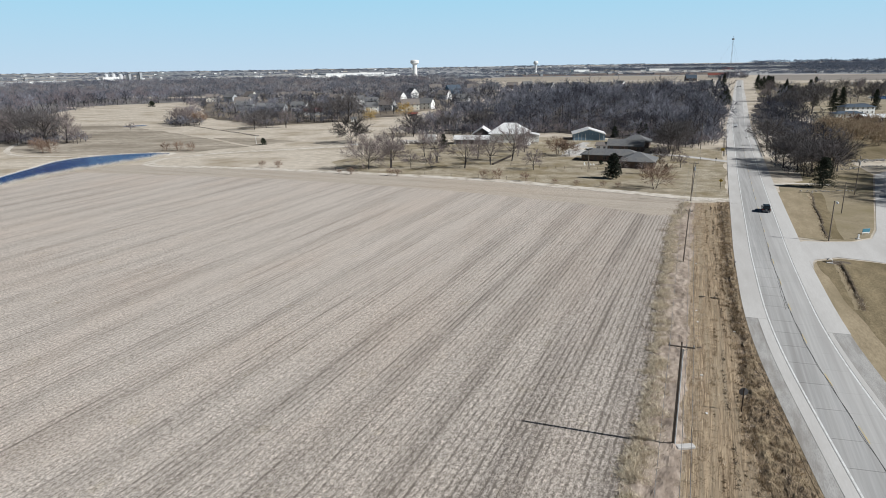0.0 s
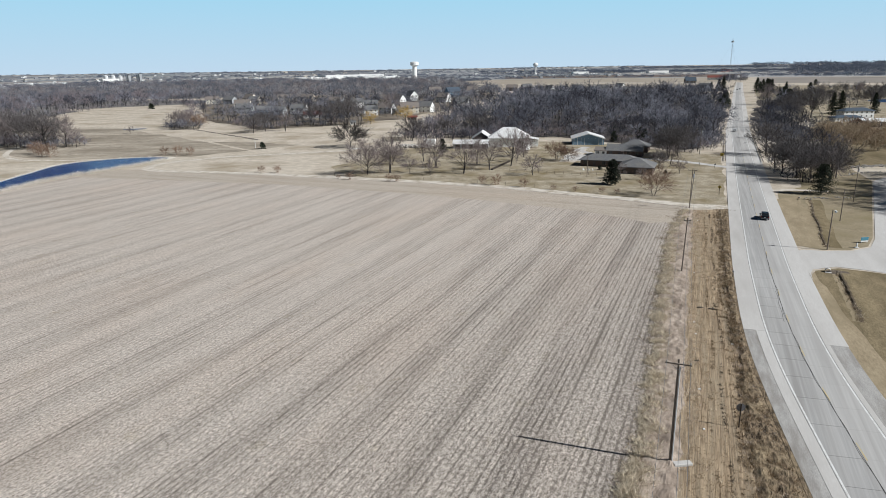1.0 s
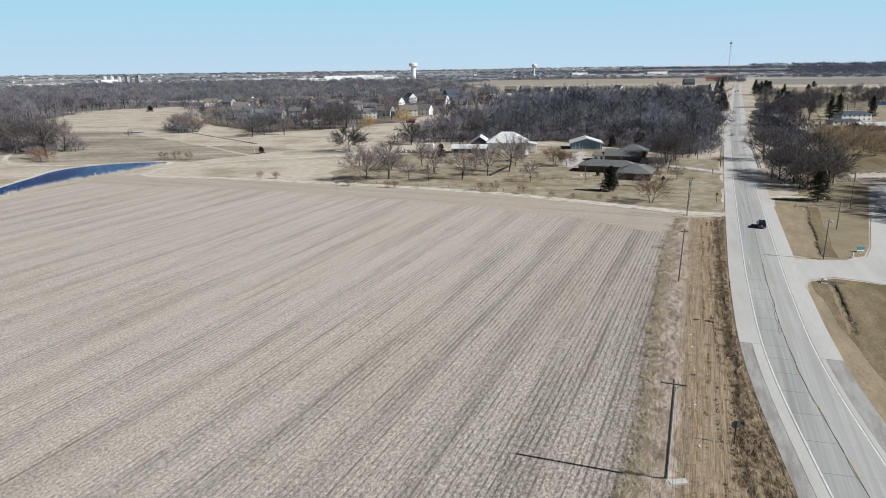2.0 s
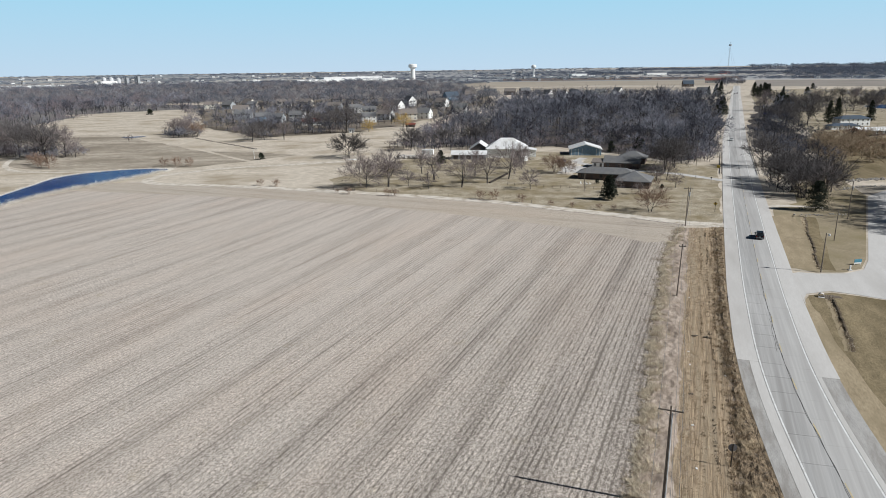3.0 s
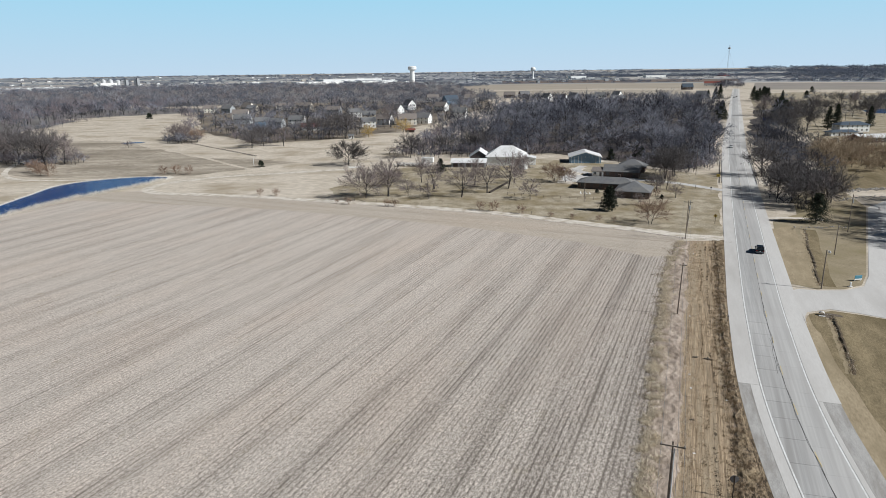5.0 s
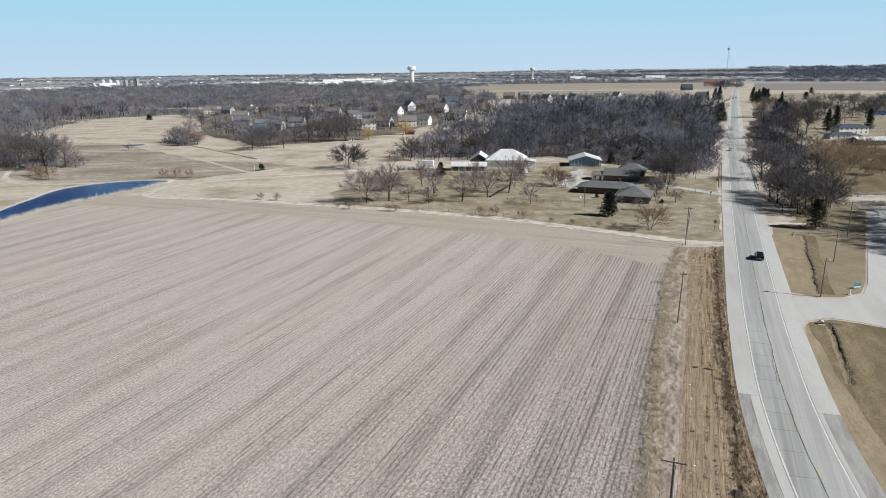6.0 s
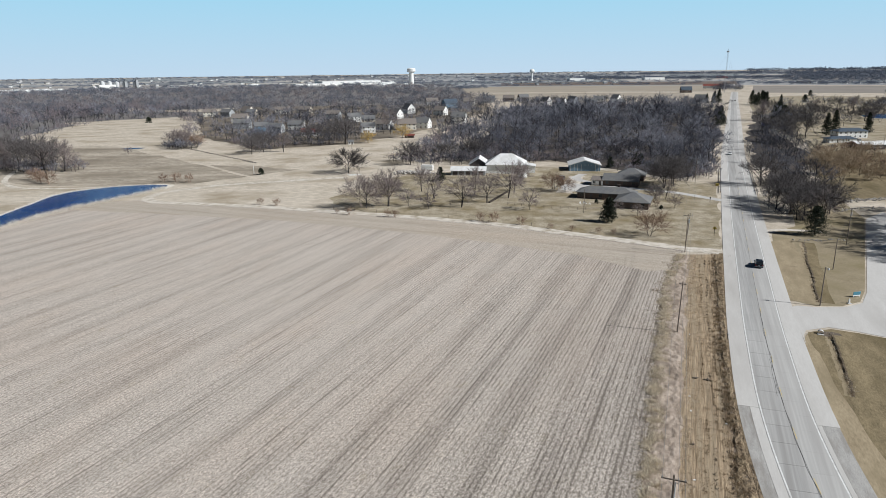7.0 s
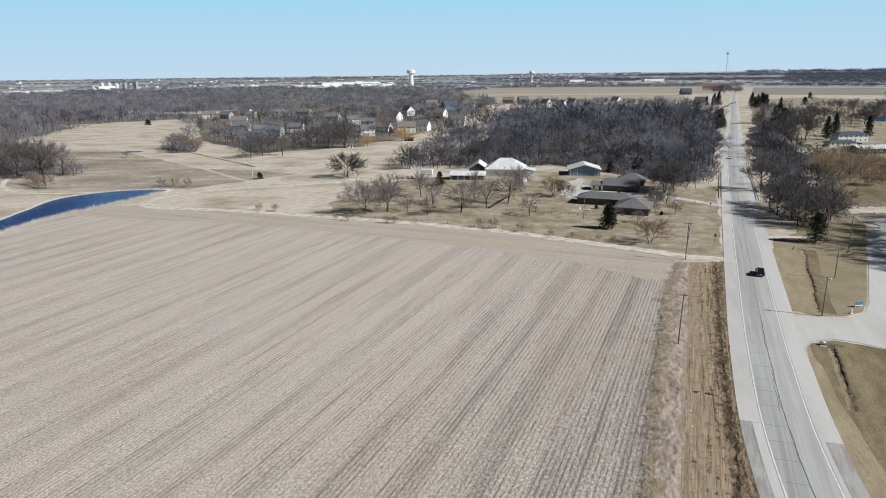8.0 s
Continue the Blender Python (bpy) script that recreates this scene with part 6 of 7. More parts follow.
far_block("elevator_house", "tall narrow grain elevator head house", -25.2, 2640, 9, 9, 27, M_SIDING_GREY, M_ROOF)

# water towers
wt = thing("water_tower", "white pedestal water tower with a wide flat tank", "water tower", (-140, 2497, float(ground_z(140, 2497))), 0)
part("pedestal", Shape().tube([(0, 0, -1), (0, 0, 2), (0, 0, 40), (0, 0, 44)], [9.5, 9.0, 8.2, 10.5], 24), M_SIDING, wt)
part("tank", Shape().tube([(0, 0, 43), (0, 0, 46), (0, 0, 55), (0, 0, 57.5), (0, 0, 58.5)], [10.5, 16.0, 16.0, 12.5, 3.0], 24), M_SIDING, wt)
wt2 = thing("water_tower", "white ball-topped water tower on a slim stem", "water tower", (346, 2779, float(ground_z(346, 2779))), 0)
part("stem", Shape().tube([(0, 0, -1), (0, 0, 4), (0, 0, 8), (0, 0, 32)], [7, 4.5, 3.2, 3.2], 16), M_SIDING, wt2)
_bl = [(-math.cos(k * math.pi / 10), math.sin(k * math.pi / 10)) for k in range(11)]
part("tank", Shape().tube([(0, 0, 39 + 8.5 * c) for c, s in _bl], [max(0.3, 10.5 * s) for c, s in _bl], 20), M_SIDING, wt2)

# lattice mast beyond the road
mast = thing("radio_mast", "tall slender lattice radio mast with guy wires", "mast", (572, 1384, 0), 0)
for k in range(3):
    _ax, _ay = 1.0 * math.cos(k * 2.094), 1.0 * math.sin(k * 2.094)
    part("leg", Shape().tube([(_ax, _ay, -0.3), (_ax, _ay, 88)], [0.13, 0.10], 5), M_STEEL, mast)
_lat = Shape()
for k in range(44):
    for j in range(3):
        p0, p1 = [(math.cos(q * 2.094), math.sin(q * 2.094), 2.0 * (k + e)) for q, e in ((j, 0), (j + 1, 1))]
        _lat.tube([p0, p1], [0.05, 0.05], 3)
part("lattice", _lat, M_STEEL, mast)
part("antenna", Shape().tube([(0, 0, 80.5), (0, 0, 83.5)], [2.6, 2.6], 10), M_STEEL, mast, "pale drum antenna")
for k in range(3):
    part("guy_wire", Shape().tube([(0, 0, 78), (45 * math.cos(k * 2.094 + 0.5), 45 * math.sin(k * 2.094 + 0.5), 0)], [0.05, 0.05], 3), M_WIRE, mast)


# ---- poles, wires and signs ----
def utility_pole(x, y, turn, h, arm=2.4, label="weathered wooden utility pole with one crossarm", conduit=False, transformer=False, lean=0.0):
    ob = thing("utility_pole", label, "utility pole", (x, y, 0), turn, "roadside power line")
    part("shaft", Shape().tube([(0, 0, -0.3), (lean * 0.5, 0, h * 0.5), (lean, 0, h)], [0.13, 0.115, 0.09], 8), M_POLE, ob)
    if arm:
        ca = part("crossarm", Shape().box((lean, -0.13, h - 0.45), (arm, 0.10, 0.13), 0, 1, 0.015), M_POLE, ob)
        for k in (-arm / 2 + 0.12, arm * 0.18, arm / 2 - 0.12):
            part("insulator", Shape().tube([(lean + k, -0.13, h - 0.39), (lean + k, -0.13, h - 0.30), (lean + k, -0.13, h - 0.17)], [0.05, 0.075, 0.04], 8), M_INSUL, ca)
        for sgn in (-1, 1):
            part("brace", Shape().tube([(lean + sgn * arm * 0.3, -0.16, h - 0.5), (lean, -0.14, h - 1.05)], [0.022, 0.022], 4), M_STEEL, ob)
    if conduit:
        part("conduit", Shape().tube([(0.2, -0.1, -0.2), (0.17, -0.1, h * 0.94)], [0.075, 0.07], 6), M_CONDUIT, ob, "pale riser conduit")
        part("guy_wire", Shape().tube([(0.05, 0, h * 0.9), (1.1, -2.2, 0)], [0.012, 0.012], 4), M_WIRE, ob)
    if transformer:
        t = part("transformer", Shape().tube([(0.38, -0.1, h - 2.5), (0.38, -0.1, h - 2.42), (0.38, -0.1, h - 1.5), (0.38, -0.1, h - 1.42)], [0.2, 0.25, 0.25, 0.18], 12), M_STEEL, ob, "grey pole transformer")
        part("bushing", Shape().tube([(0.38, -0.1, h - 1.42), (0.38, -0.1, h - 1.15)], [0.05, 0.03], 6), M_INSUL, t)
    return ob


LINE_POLES = [(-0.5, -5.0, 11.2), (21.8, 55.9, 11.3), (44.1, 117.9, 10.6), (65.8, 175.3, 11.0), (109.4, 286.6, 11.5), (155, 401, 11.5), (190, 492, 11.5), (224.2, 580.3, 12), (262, 672, 12), (300, 765, 12)]
for _i, (_x, _y2, _h) in enumerate(LINE_POLES):
    utility_pole(_x, _y2, -21, _h, 1.3 if _i == 2 else 2.4, conduit=_i == 1, transformer=_i in (3, 4), lean=(0.0, 0.0, 0.25, 0.0)[_i % 4])
utility_pole(69.8, 185.8, -21, 9.0, 0, "leaning wooden service pole beside the track", lean=0.5)
utility_pole(97.2, 158.0, 10, 8.0, 0, "plain wooden service pole on the corner lawn")
utility_pole(114.3, 181.3, 60, 11.0, 2.4, "wooden utility pole beside the side street", transformer=True)
utility_pole(48.2, 228.5, 0, 8.6, 0, "slim wooden yard-light pole on the lawn")
utility_pole(246.8, 371.6, 0, 12.0, 2.0, "tall wooden utility pole by the white garage")
utility_pole(262, 432, 0, 10.0, 0, "pale wooden service pole in open grass")


def wire(p, q, sag, r=0.018):
    pts = [(p[0] + (q[0] - p[0]) * k / 10, p[1] + (q[1] - p[1]) * k / 10, p[2] + (q[2] - p[2]) * k / 10 - sag * 4 * (k / 10) * (1 - k / 10)) for k in range(11)]
    ob = new("power_wire", Shape().tube(pts, [r] * 11, 4).mesh("power_wire", M_WIRE))
    return tagged(ob, "sagging overhead power wire strung between the poles", "wire", "roadside power line")


_ct, _st2 = math.cos(radians(-21)), math.sin(radians(-21))
for (_x0, _y0, _h0), (_x1, _y1, _h1) in zip(LINE_POLES[:-1], LINE_POLES[1:]):
    for _k in (-1.08, 0.43, 1.08):
        wire((_x0 + _k * _ct, _y0 + _k * _st2, _h0 - 0.18), (_x1 + _k * _ct, _y1 + _k * _st2, _h1 - 0.18), 0.9)
wire((114.3, 181.3, 10.6), (97.2, 158.0, 7.8), 0.5, 0.008)
wire((97.2, 158.0, 7.8), (79.7, 132.2, 8.2), 0.5, 0.008)

lamp = thing("street_lamp", "wooden pole with a round grey lamp at the street corner", "street lamp", (79.7, 132.2, 0), 20)
part("shaft", Shape().tube([(0, 0, -0.3), (0, 0, 8.7)], [0.14, 0.10], 8), M_POLE, lamp)
_arm = part("arm", Shape().tube([(0, 0, 8.4), (0.25, -0.1, 8.55), (0.55, -0.2, 8.5)], [0.035, 0.035, 0.035], 6), M_STEEL, lamp)
part("lamp_head", Shape().tube([(0.6, -0.22, 8.55), (0.6, -0.22, 8.4), (0.6, -0.22, 8.25), (0.6, -0.22, 8.05)], [0.08, 0.2, 0.28, 0.22], 12), M_CONDUIT, _arm, "pale round lamp head")


def road_sign(x, y, turn, label, sides, size, height, mat):
    ob = thing("road_sign", label, "road sign", (x, y, 0), turn)
    part("post", Shape().box((0, -0.06, height / 2 - 0.1), (0.12, 0.07, height + 0.2), 0, 1, 0.01), M_TIMBER, ob)
    a0 = math.pi / sides if sides == 8 else math.pi / 2
    ring = [(size / 2 / (math.cos(math.pi / 8) if sides == 8 else 0.80) * math.cos(a0 + k * math.tau / sides), size / 2 / (math.cos(math.pi / 8) if sides == 8 else 0.80) * math.sin(a0 + k * math.tau / sides)) for k in range(sides)]
    n = sides
    v = [(px, -0.012, height - size / 2 + pz) for px, pz in ring] + [(px, 0.0, height - size / 2 + pz) for px, pz in ring]
    part("panel", Shape().put(v, [tuple(range(n)), tuple(range(2 * n - 1, n - 1, -1))] + [(i, n + i, n + (i + 1) % n, (i + 1) % n) for i in range(n)]), mat, ob)
    return ob


road_sign(31.4, 62.4, -8, "grey back of an eight-sided road sign on a post", 8, 0.92, 2.9, M_SIGNBACK)
road_sign(81.0, 193.2, -20, "dull yellow diamond sign on a post beside the road", 4, 1.0, 3.0, M_SIGNYELLOW)
road_sign(100.5, 246.5, -20, "small dark diamond sign on a post beside the drive", 4, 0.6, 1.8, M_SIGNBACK)

board = thing("yard_sign", "small teal and white panel sign on the corner lawn", "sign", (90.6, 137.4, 0), 12)
for sxx in (-0.75, 0.75):
    part("post", Shape().box((sxx, 0, 0.45), (0.09, 0.09, 1.1), 0, 1, 0.01), M_TRIM, board)
part("panel", Shape().box((0, -0.06, 0.95), (1.9, 0.08, 0.75), 0, 1, 0.02), M_TEAL, board, "teal panel")
part("white_panel", Shape().box((0, -0.06, 0.42), (1.9, 0.06, 0.25), 0, 1, 0.02), M_TRIM, board, "white lower panel")
hyd = thing("marker_post", "short white marker post at the lawn edge", "post", (86.6, 133.4, 0), 0)
part("post", Shape().box((0, 0, 0.5), (0.28, 0.28, 1.2), 0, 1, 0.03), M_TRIM, hyd)
part("footing", Shape().box((0, 0, 0.08), (0.9, 0.7, 0.16), 0, 1, 0.04), M_CONC, hyd)
block = thing("stone_slab", "pale stone slab at the foot of the pole", "slab", (22.9, 55.5, 0.06), 8)
part("slab", Shape().box((0, 0, 0.12), (1.9, 0.7, 0.28), 0, 1, 0.06), M_CONC, block)


# ---- vehicles ----
def vehicle(label, x, y, turn, paint, kind="suv"):
    """A car whose front points along its own +y."""
    L, W, H = (4.9, 1.95, 1.80) if kind == "suv" else (4.6, 1.82, 1.46)
    ob = thing("car", label, "car", (x, y, 0.10), turn)
    prof = [(-L / 2, 0.35), (-L / 2, 0.80), (-L / 2 + 0.1, 1.02), (L * 0.16, 1.05), (L * 0.42, 0.95), (L / 2, 0.72), (L / 2, 0.35)]
    body = Shape()
    n = len(prof)
    rows = [(-W / 2, 0.0), (-W / 2 + 0.10, 0.05), (W / 2 - 0.10, 0.05), (W / 2, 0.0)]
    v = [(px, py, pz + (lift if pz > 0.7 else 0)) for px, lift in rows for py, pz in prof]
    f = [(r * n + i, (r + 1) * n + i, (r + 1) * n + i + 1, r * n + i + 1) for r in range(3) for i in range(n - 1)]
    f += [(r * n + n - 1, (r + 1) * n + n - 1, (r + 1) * n, r * n) for r in range(3)]
    f += [tuple(range(n)), tuple(range(4 * n - 1, 3 * n - 1, -1))]
    bd = part("body", body.put(v, f), paint, ob)
    y0, y1, t0, t1 = (-L / 2 + 0.05, L * 0.20, -L / 2 + 0.30, L * 0.02) if kind == "suv" else (-L / 2 + 0.45, L * 0.22, -L / 2 + 1.1, L * 0.04)
    w0, w1 = W / 2 - 0.08, W / 2 - 0.24
    part("cabin_glass", Shape().put([(-w0, y0, 1.05), (w0, y0, 1.05), (w0, y1, 1.07), (-w0, y1, 1.07), (-w1, t0, H - 0.06), (w1, t0, H - 0.06), (w1, t1, H - 0.06), (-w1, t1, H - 0.06)],
                                    [(3, 2, 1, 0), (4, 5, 6, 7), (0, 1, 5, 4), (1, 2, 6, 5), (2, 3, 7, 6), (3, 0, 4, 7)]), M_GLASS, ob, "dark windows")
    part("roof", Shape().box((0, (t0 + t1) / 2, H - 0.04), (2 * w1 + 0.06, t1 - t0 + 0.1, 0.10), 0, 1, 0.04), paint, ob)
    for sx3 in (-1, 1):
        for yy in (-L * 0.30, L * 0.31):
            wh = part("wheel", Shape().tube([(sx3 * (W / 2 - 0.22), yy, 0.34), (sx3 * (W / 2 + 0.01), yy, 0.34)], [0.35, 0.35], 16), M_TYRE, ob)
            part("rim", Shape().tube([(sx3 * (W / 2 + 0.005), yy, 0.34), (sx3 * (W / 2 + 0.02), yy, 0.34)], [0.2, 0.19], 10), M_STEEL, wh)
        part("tail_light", Shape().box((sx3 * (W / 2 - 0.16), -L / 2 - 0.005, 0.88), (0.24, 0.05, 0.2), 0, 1, 0.01), M_REDLIGHT, ob)
        part("mirror", Shape().box((sx3 * (W / 2 + 0.08), L * 0.17, 1.1), (0.2, 0.1, 0.14), 0, 1, 0.02), paint, ob)
    part("bumper", Shape().box((0, -L / 2 - 0.04, 0.5), (W - 0.12, 0.12, 0.24), 0, 1, 0.03), M_CARGREY, ob)
    part("bumper", Shape().box((0, L / 2 + 0.02, 0.48), (W - 0.12, 0.12, 0.24), 0, 1, 0.03), M_CARGREY, ob)
    part("number_plate", Shape().box((0, -L / 2 - 0.02, 0.75), (0.32, 0.03, 0.16)), M_TRIM, ob)
    return ob


def on_road(yy, off):
    s = road_s(yy)
    (x, y), (x2, y2) = road_at(s, off), road_at(s + 2, off)
    return float(x), float(y), math.degrees(math.atan2(y2 - y, x2 - x)) - 90


_x, _y2, _tn = on_road(162.0, 1.7)
vehicle("black sport utility car driving up the road", _x, _y2, _tn, M_CARBLACK)
_x, _y2, _tn = on_road(385.0, -1.8)
vehicle("white car coming down the road", _x, _y2, _tn + 180, M_CARWHITE, "saloon")
_x, _y2, _tn = on_road(1010.0, -1.8)
vehicle("dark car far down the road", _x, _y2, _tn + 180, M_CARGREY)
_x, _y2, _tn = on_road(1030.0, 1.8)
vehicle("dark car far up the road", _x, _y2, _tn, M_CARGREY)
vehicle("white car parked beside the white house", 278, 446, 60, M_CARWHITE)
vehicle("white car parked on the bare grass", 245, 417.0, 20, M_CARWHITE)
vehicle("dark car parked in the barn yard", 52, 303, 40, M_CARGREY)


# ---- fences, guard rail, rocks ----
def fence(name, label, points, every, h, mat, rails=(0.5, 0.95)):
    ob = thing(name, label, "fence")
    for (x0, y0), (x1, y1) in zip(points[:-1], points[1:]):
        n = max(1, int(math.hypot(x1 - x0, y1 - y0) / every))
        for k in range(n):
            part("post", Shape().box((x0 + (x1 - x0) * k / n, y0 + (y1 - y0) * k / n, h / 2 - 0.1), (0.12, 0.12, h + 0.2), 0, 1, 0.01), mat, ob)
        for z in rails:
            part("rail", Shape().tube([(x0, y0, h * z), (x1, y1, h * z)], [0.035, 0.035], 4), mat, ob)
    return ob


fence("lawn_fence", "low dark wire fence on wooden posts", [(22, 244), (35, 238), (47, 234), (58, 232)], 2.6, 1.1, M_POLE)
fence("field_fence", "sparse old fence posts beside the dirt track", [(-44, 239), (-10, 226), (18, 214.5), (36, 203.5)], 9.0, 1.2, M_POLE, ())
fence("white_fence", "low white board fence in the yard", [(46, 279), (50, 271), (57, 268)], 2.2, 1.0, M_TRIM)
rail = thing("guard_rail", "dark steel guard rail at the road edge", "guard rail")
_pts = [road_at(road_s(yy), 7.0) for yy in np.arange(262, 352, 4.0)]
for _px, _py in _pts[::1]:
    part("post", Shape().box((float(_px), float(_py), 0.35), (0.16, 0.16, 0.9), 0, 1, 0.01), M_POLE, rail)
part("beam", Shape().tube([(float(a), float(b), 0.62) for a, b in _pts], [0.17] * len(_pts), 4), M_SIGNBACK, rail)
_pts = [road_at(road_s(yy), -7.0) for yy in np.arange(262, 330, 4.0)]
rail2 = thing("guard_rail", "dark steel guard rail at the road edge", "guard rail")
for _px, _py in _pts[::1]:
    part("post", Shape().box((float(_px), float(_py), 0.35), (0.16, 0.16, 0.9), 0, 1, 0.01), M_POLE, rail2)
part("beam", Shape().tube([(float(a), float(b), 0.62) for a, b in _pts], [0.17] * len(_pts), 4), M_SIGNBACK, rail2)


def rocks(name, label, line, n, size, spread, mat, seed, z=0.0):
    """Broken stones scattered along a line."""
    rng = np.random.default_rng(seed)
    oct_v = np.array([(1, 0, 0), (-1, 0, 0), (0, 1, 0), (0, -1, 0), (0, 0, 1), (0, 0, -1)], float)
    oct_t = np.array([(0, 2, 4), (2, 1, 4), (1, 3, 4), (3, 0, 4), (2, 0, 5), (1, 2, 5), (3, 1, 5), (0, 3, 5)])
    pts = np.array(line, float)
    vs, ts = [], []
    for i in range(n):
        u = rng.uniform(0, len(pts) - 1)
        k = min(int(u), len(pts) - 2)
        p = pts[k] + (pts[k + 1] - pts[k]) * (u - k) + rng.normal(0, spread, 2)
        s = size * rng.uniform(0.4, 1.3)
        v = oct_v * rng.uniform(0.6, 1.2, (6, 1)) * np.array((s, s, s * 0.65))
        a = rng.uniform(0, math.tau)
        v = np.stack([v[:, 0] * math.cos(a) - v[:, 1] * math.sin(a), v[:, 0] * math.sin(a) + v[:, 1] * math.cos(a), v[:, 2]], 1)
        vs.append(v + np.array((p[0], p[1], s * 0.3 + z * rng.random())))
        ts.append(oct_t + 6 * i)
    return stuff(name, np.concatenate(vs), np.concatenate(ts), mat, label, "rocks")


rocks("rubble_heap", "heap of pale broken concrete by the barn", [(-26, 326), (-18, 325), (-10, 324)], 260, 0.9, 1.6, M_ROCK, 1, 1.0)
CORNER_DITCH = [(80.5, 134.2), (84, 143), (89, 153), (94, 165), (100, 177), (103.5, 185)]
SOUTH_DITCH = [(72.8, 116.5), (71, 112), (68.4, 106), (65.5, 99), (62.5, 92)]


def ditch_bank(label, line, height, seed, width=3.2):
    """A washed-out ditch: bare soil below a ragged bank whose turf runs back to the lawn."""
    pts = smooth_line(line, per=22)
    offs = (-0.9, -0.35, 0.0, 0.28, 0.6, 1.1, 2.0, width)
    rise = (0.0, 0.02, 0.10, 0.85, 1.0, 0.85, 0.45, 0.0)
    v, f, mi = [], [], []
    for i, (x, y) in enumerate(pts):
        (x0, y0), (x1, y1) = pts[max(i - 1, 0)], pts[min(i + 1, len(pts) - 1)]
        d = math.hypot(x1 - x0, y1 - y0) or 1
        nx, ny = abs((y1 - y0) / d), -abs((x1 - x0) / d)
        u = i / (len(pts) - 1)
        tall = height * min(1.0, 7 * u + 0.1, 2.2 * (1 - u)) * (0.75 + 0.6 * noise.noise((y * 0.5, 2.0, seed)))
        sway = 0.45 * noise.noise((y * 0.45, 7.0, seed)) + 0.28 * noise.noise((y * 1.5, 3.0, seed))
        for o, r in zip(offs, rise):
            jag = 0.16 * noise.noise((x * 2.0, y * 2.0, seed + o)) if 0 < r < 1 else 0.0
            v.append((x + nx * (o + sway * (o < 2.5) + jag), y + ny * (o + sway * (o < 2.5)), 0.036 + max(0.0, tall * (r + jag * 0.8 * r))))
    n = len(offs)
    for i in range(len(pts) - 1):
        for k in range(n - 1):
            f.append((i * n + k, i * n + k + 1, i * n + n + k + 1, i * n + n + k))
            mi.append(1 if k in (2, 3) else (2 if k < 2 else 0))
    me = bpy.data.meshes.new("ditch_bank")
    me.from_pydata(v, [], f)
    for m in (M_TURF, M_BANKSOIL, M_STRIP):
        me.materials.append(m)
    me.polygons.foreach_set("material_index", mi)
    me.update()
    tagged(new("ditch_bank", me), label, "bank", "", "structure")
    low = [p for p in pts[::8]]
    rocks("ditch_stones", "pale stones on the lip of the ditch", low, 9, 0.12, 0.35, M_ROCK, 2 + seed)
    rocks("ditch_clods", "brown lumps of soil in the ditch", low, 36, 0.15, 0.4, M_WASH, 12 + seed)


ditch_bank("ragged dark bank of a washed-out ditch", CORNER_DITCH, 0.30, 0)
ditch_bank("ragged dark bank of a washed-out ditch below the culvert", SOUTH_DITCH, 0.42, 1, 3.6)
rocks("rock_row", "row of grey boulders under the trees", [(103, 187), (110, 186.5), (117, 187)], 60, 0.32, 0.8, M_ROCK, 4)
rocks("rock_row", "row of grey boulders beside the creek", [(151, 243), (158, 246), (166, 248), (185, 252)], 170, 0.5, 1.1, M_ROCK, 5)
rocks("rock_row", "row of pale boulders by the side lane", [(137, 226), (143, 229), (150, 232), (160, 232)], 70, 0.4, 0.8, M_ROCK, 6)
# dark stones stand in for the shadow of the low cut bank
rocks("meadow_scarp", "eroded bank across the meadow, its shadow given by dark stones", [(-196, 452), (-178, 447), (-150, 415), (-125, 388), (-112, 372)], 900, 0.28, 0.7, M_ROCK_DARK, 7)

cul = thing("culvert", "culvert mouth with a pale concrete rim", "culvert", (72.6, 117.4, 0), -25)
part("pipe_rim", Shape().tube([(-0.9, -0.5, 0.3), (-0.9, -1.2, 0.25)], [0.5, 0.5], 14, cap=False), M_CONC, cul)
part("apron", Shape().box((-0.9, -1.4, 0.02), (1.1, 0.7, 0.2), 0, 1, 0.03), M_CONC, cul)
# flat sheet: the hole's darkness is given by its colour, not by depth
flat("culvert_pit", smooth_line([(71.4, 117.6), (73.4, 117.8), (75.0, 116.6), (74.0, 114.6), (72.4, 114.2)], True, 4), 0.07, M_CLOD, "dark sheet standing for the shade in the culvert hole", "soil", 0.4)


# ---- small things about the place ----
def post(name, label, category, x, y, h, r, mat, cap=None):
    ob = thing(name, label, category, (x, y, 0))
    part("shaft", Shape().tube([(0, 0, -0.2), (0, 0, h)], [r, r * 0.9], 8), mat, ob)
    if cap:
        part("cap", Shape().tube([(0, 0, h), (0, 0, h + 0.08)], [r * 1.4, r * 0.8], 8), cap, ob)
    return ob


def mailbox(x, y, turn, mat, label):
    ob = thing("mailbox", label, "mailbox", (x, y, 0), turn)
    part("post", Shape().box((0, 0, 0.5), (0.1, 0.1, 1.1), 0, 1, 0.01), M_POLE, ob)
    part("box", Shape().box((0, 0.1, 1.18), (0.24, 0.55, 0.26), 0, 1, 0.05), mat, ob)
    part("flag", Shape().box((0.15, 0.2, 1.32), (0.02, 0.05, 0.2), 0, 1, 0.005), M_TRIM, ob)
    return ob


house("garden_shed", "small white garden shed at the wood's edge", -71, 468, 10, 3.6, 3.0, 2.3, 1.0, M_SIDING, M_ROOF, category="shed")
house("garden_shed", "low brown wooden shed near the houses", -31, 511, -8, 7.0, 3.6, 2.2, 0.9, M_BRICK, M_ROOF_RED, category="shed")
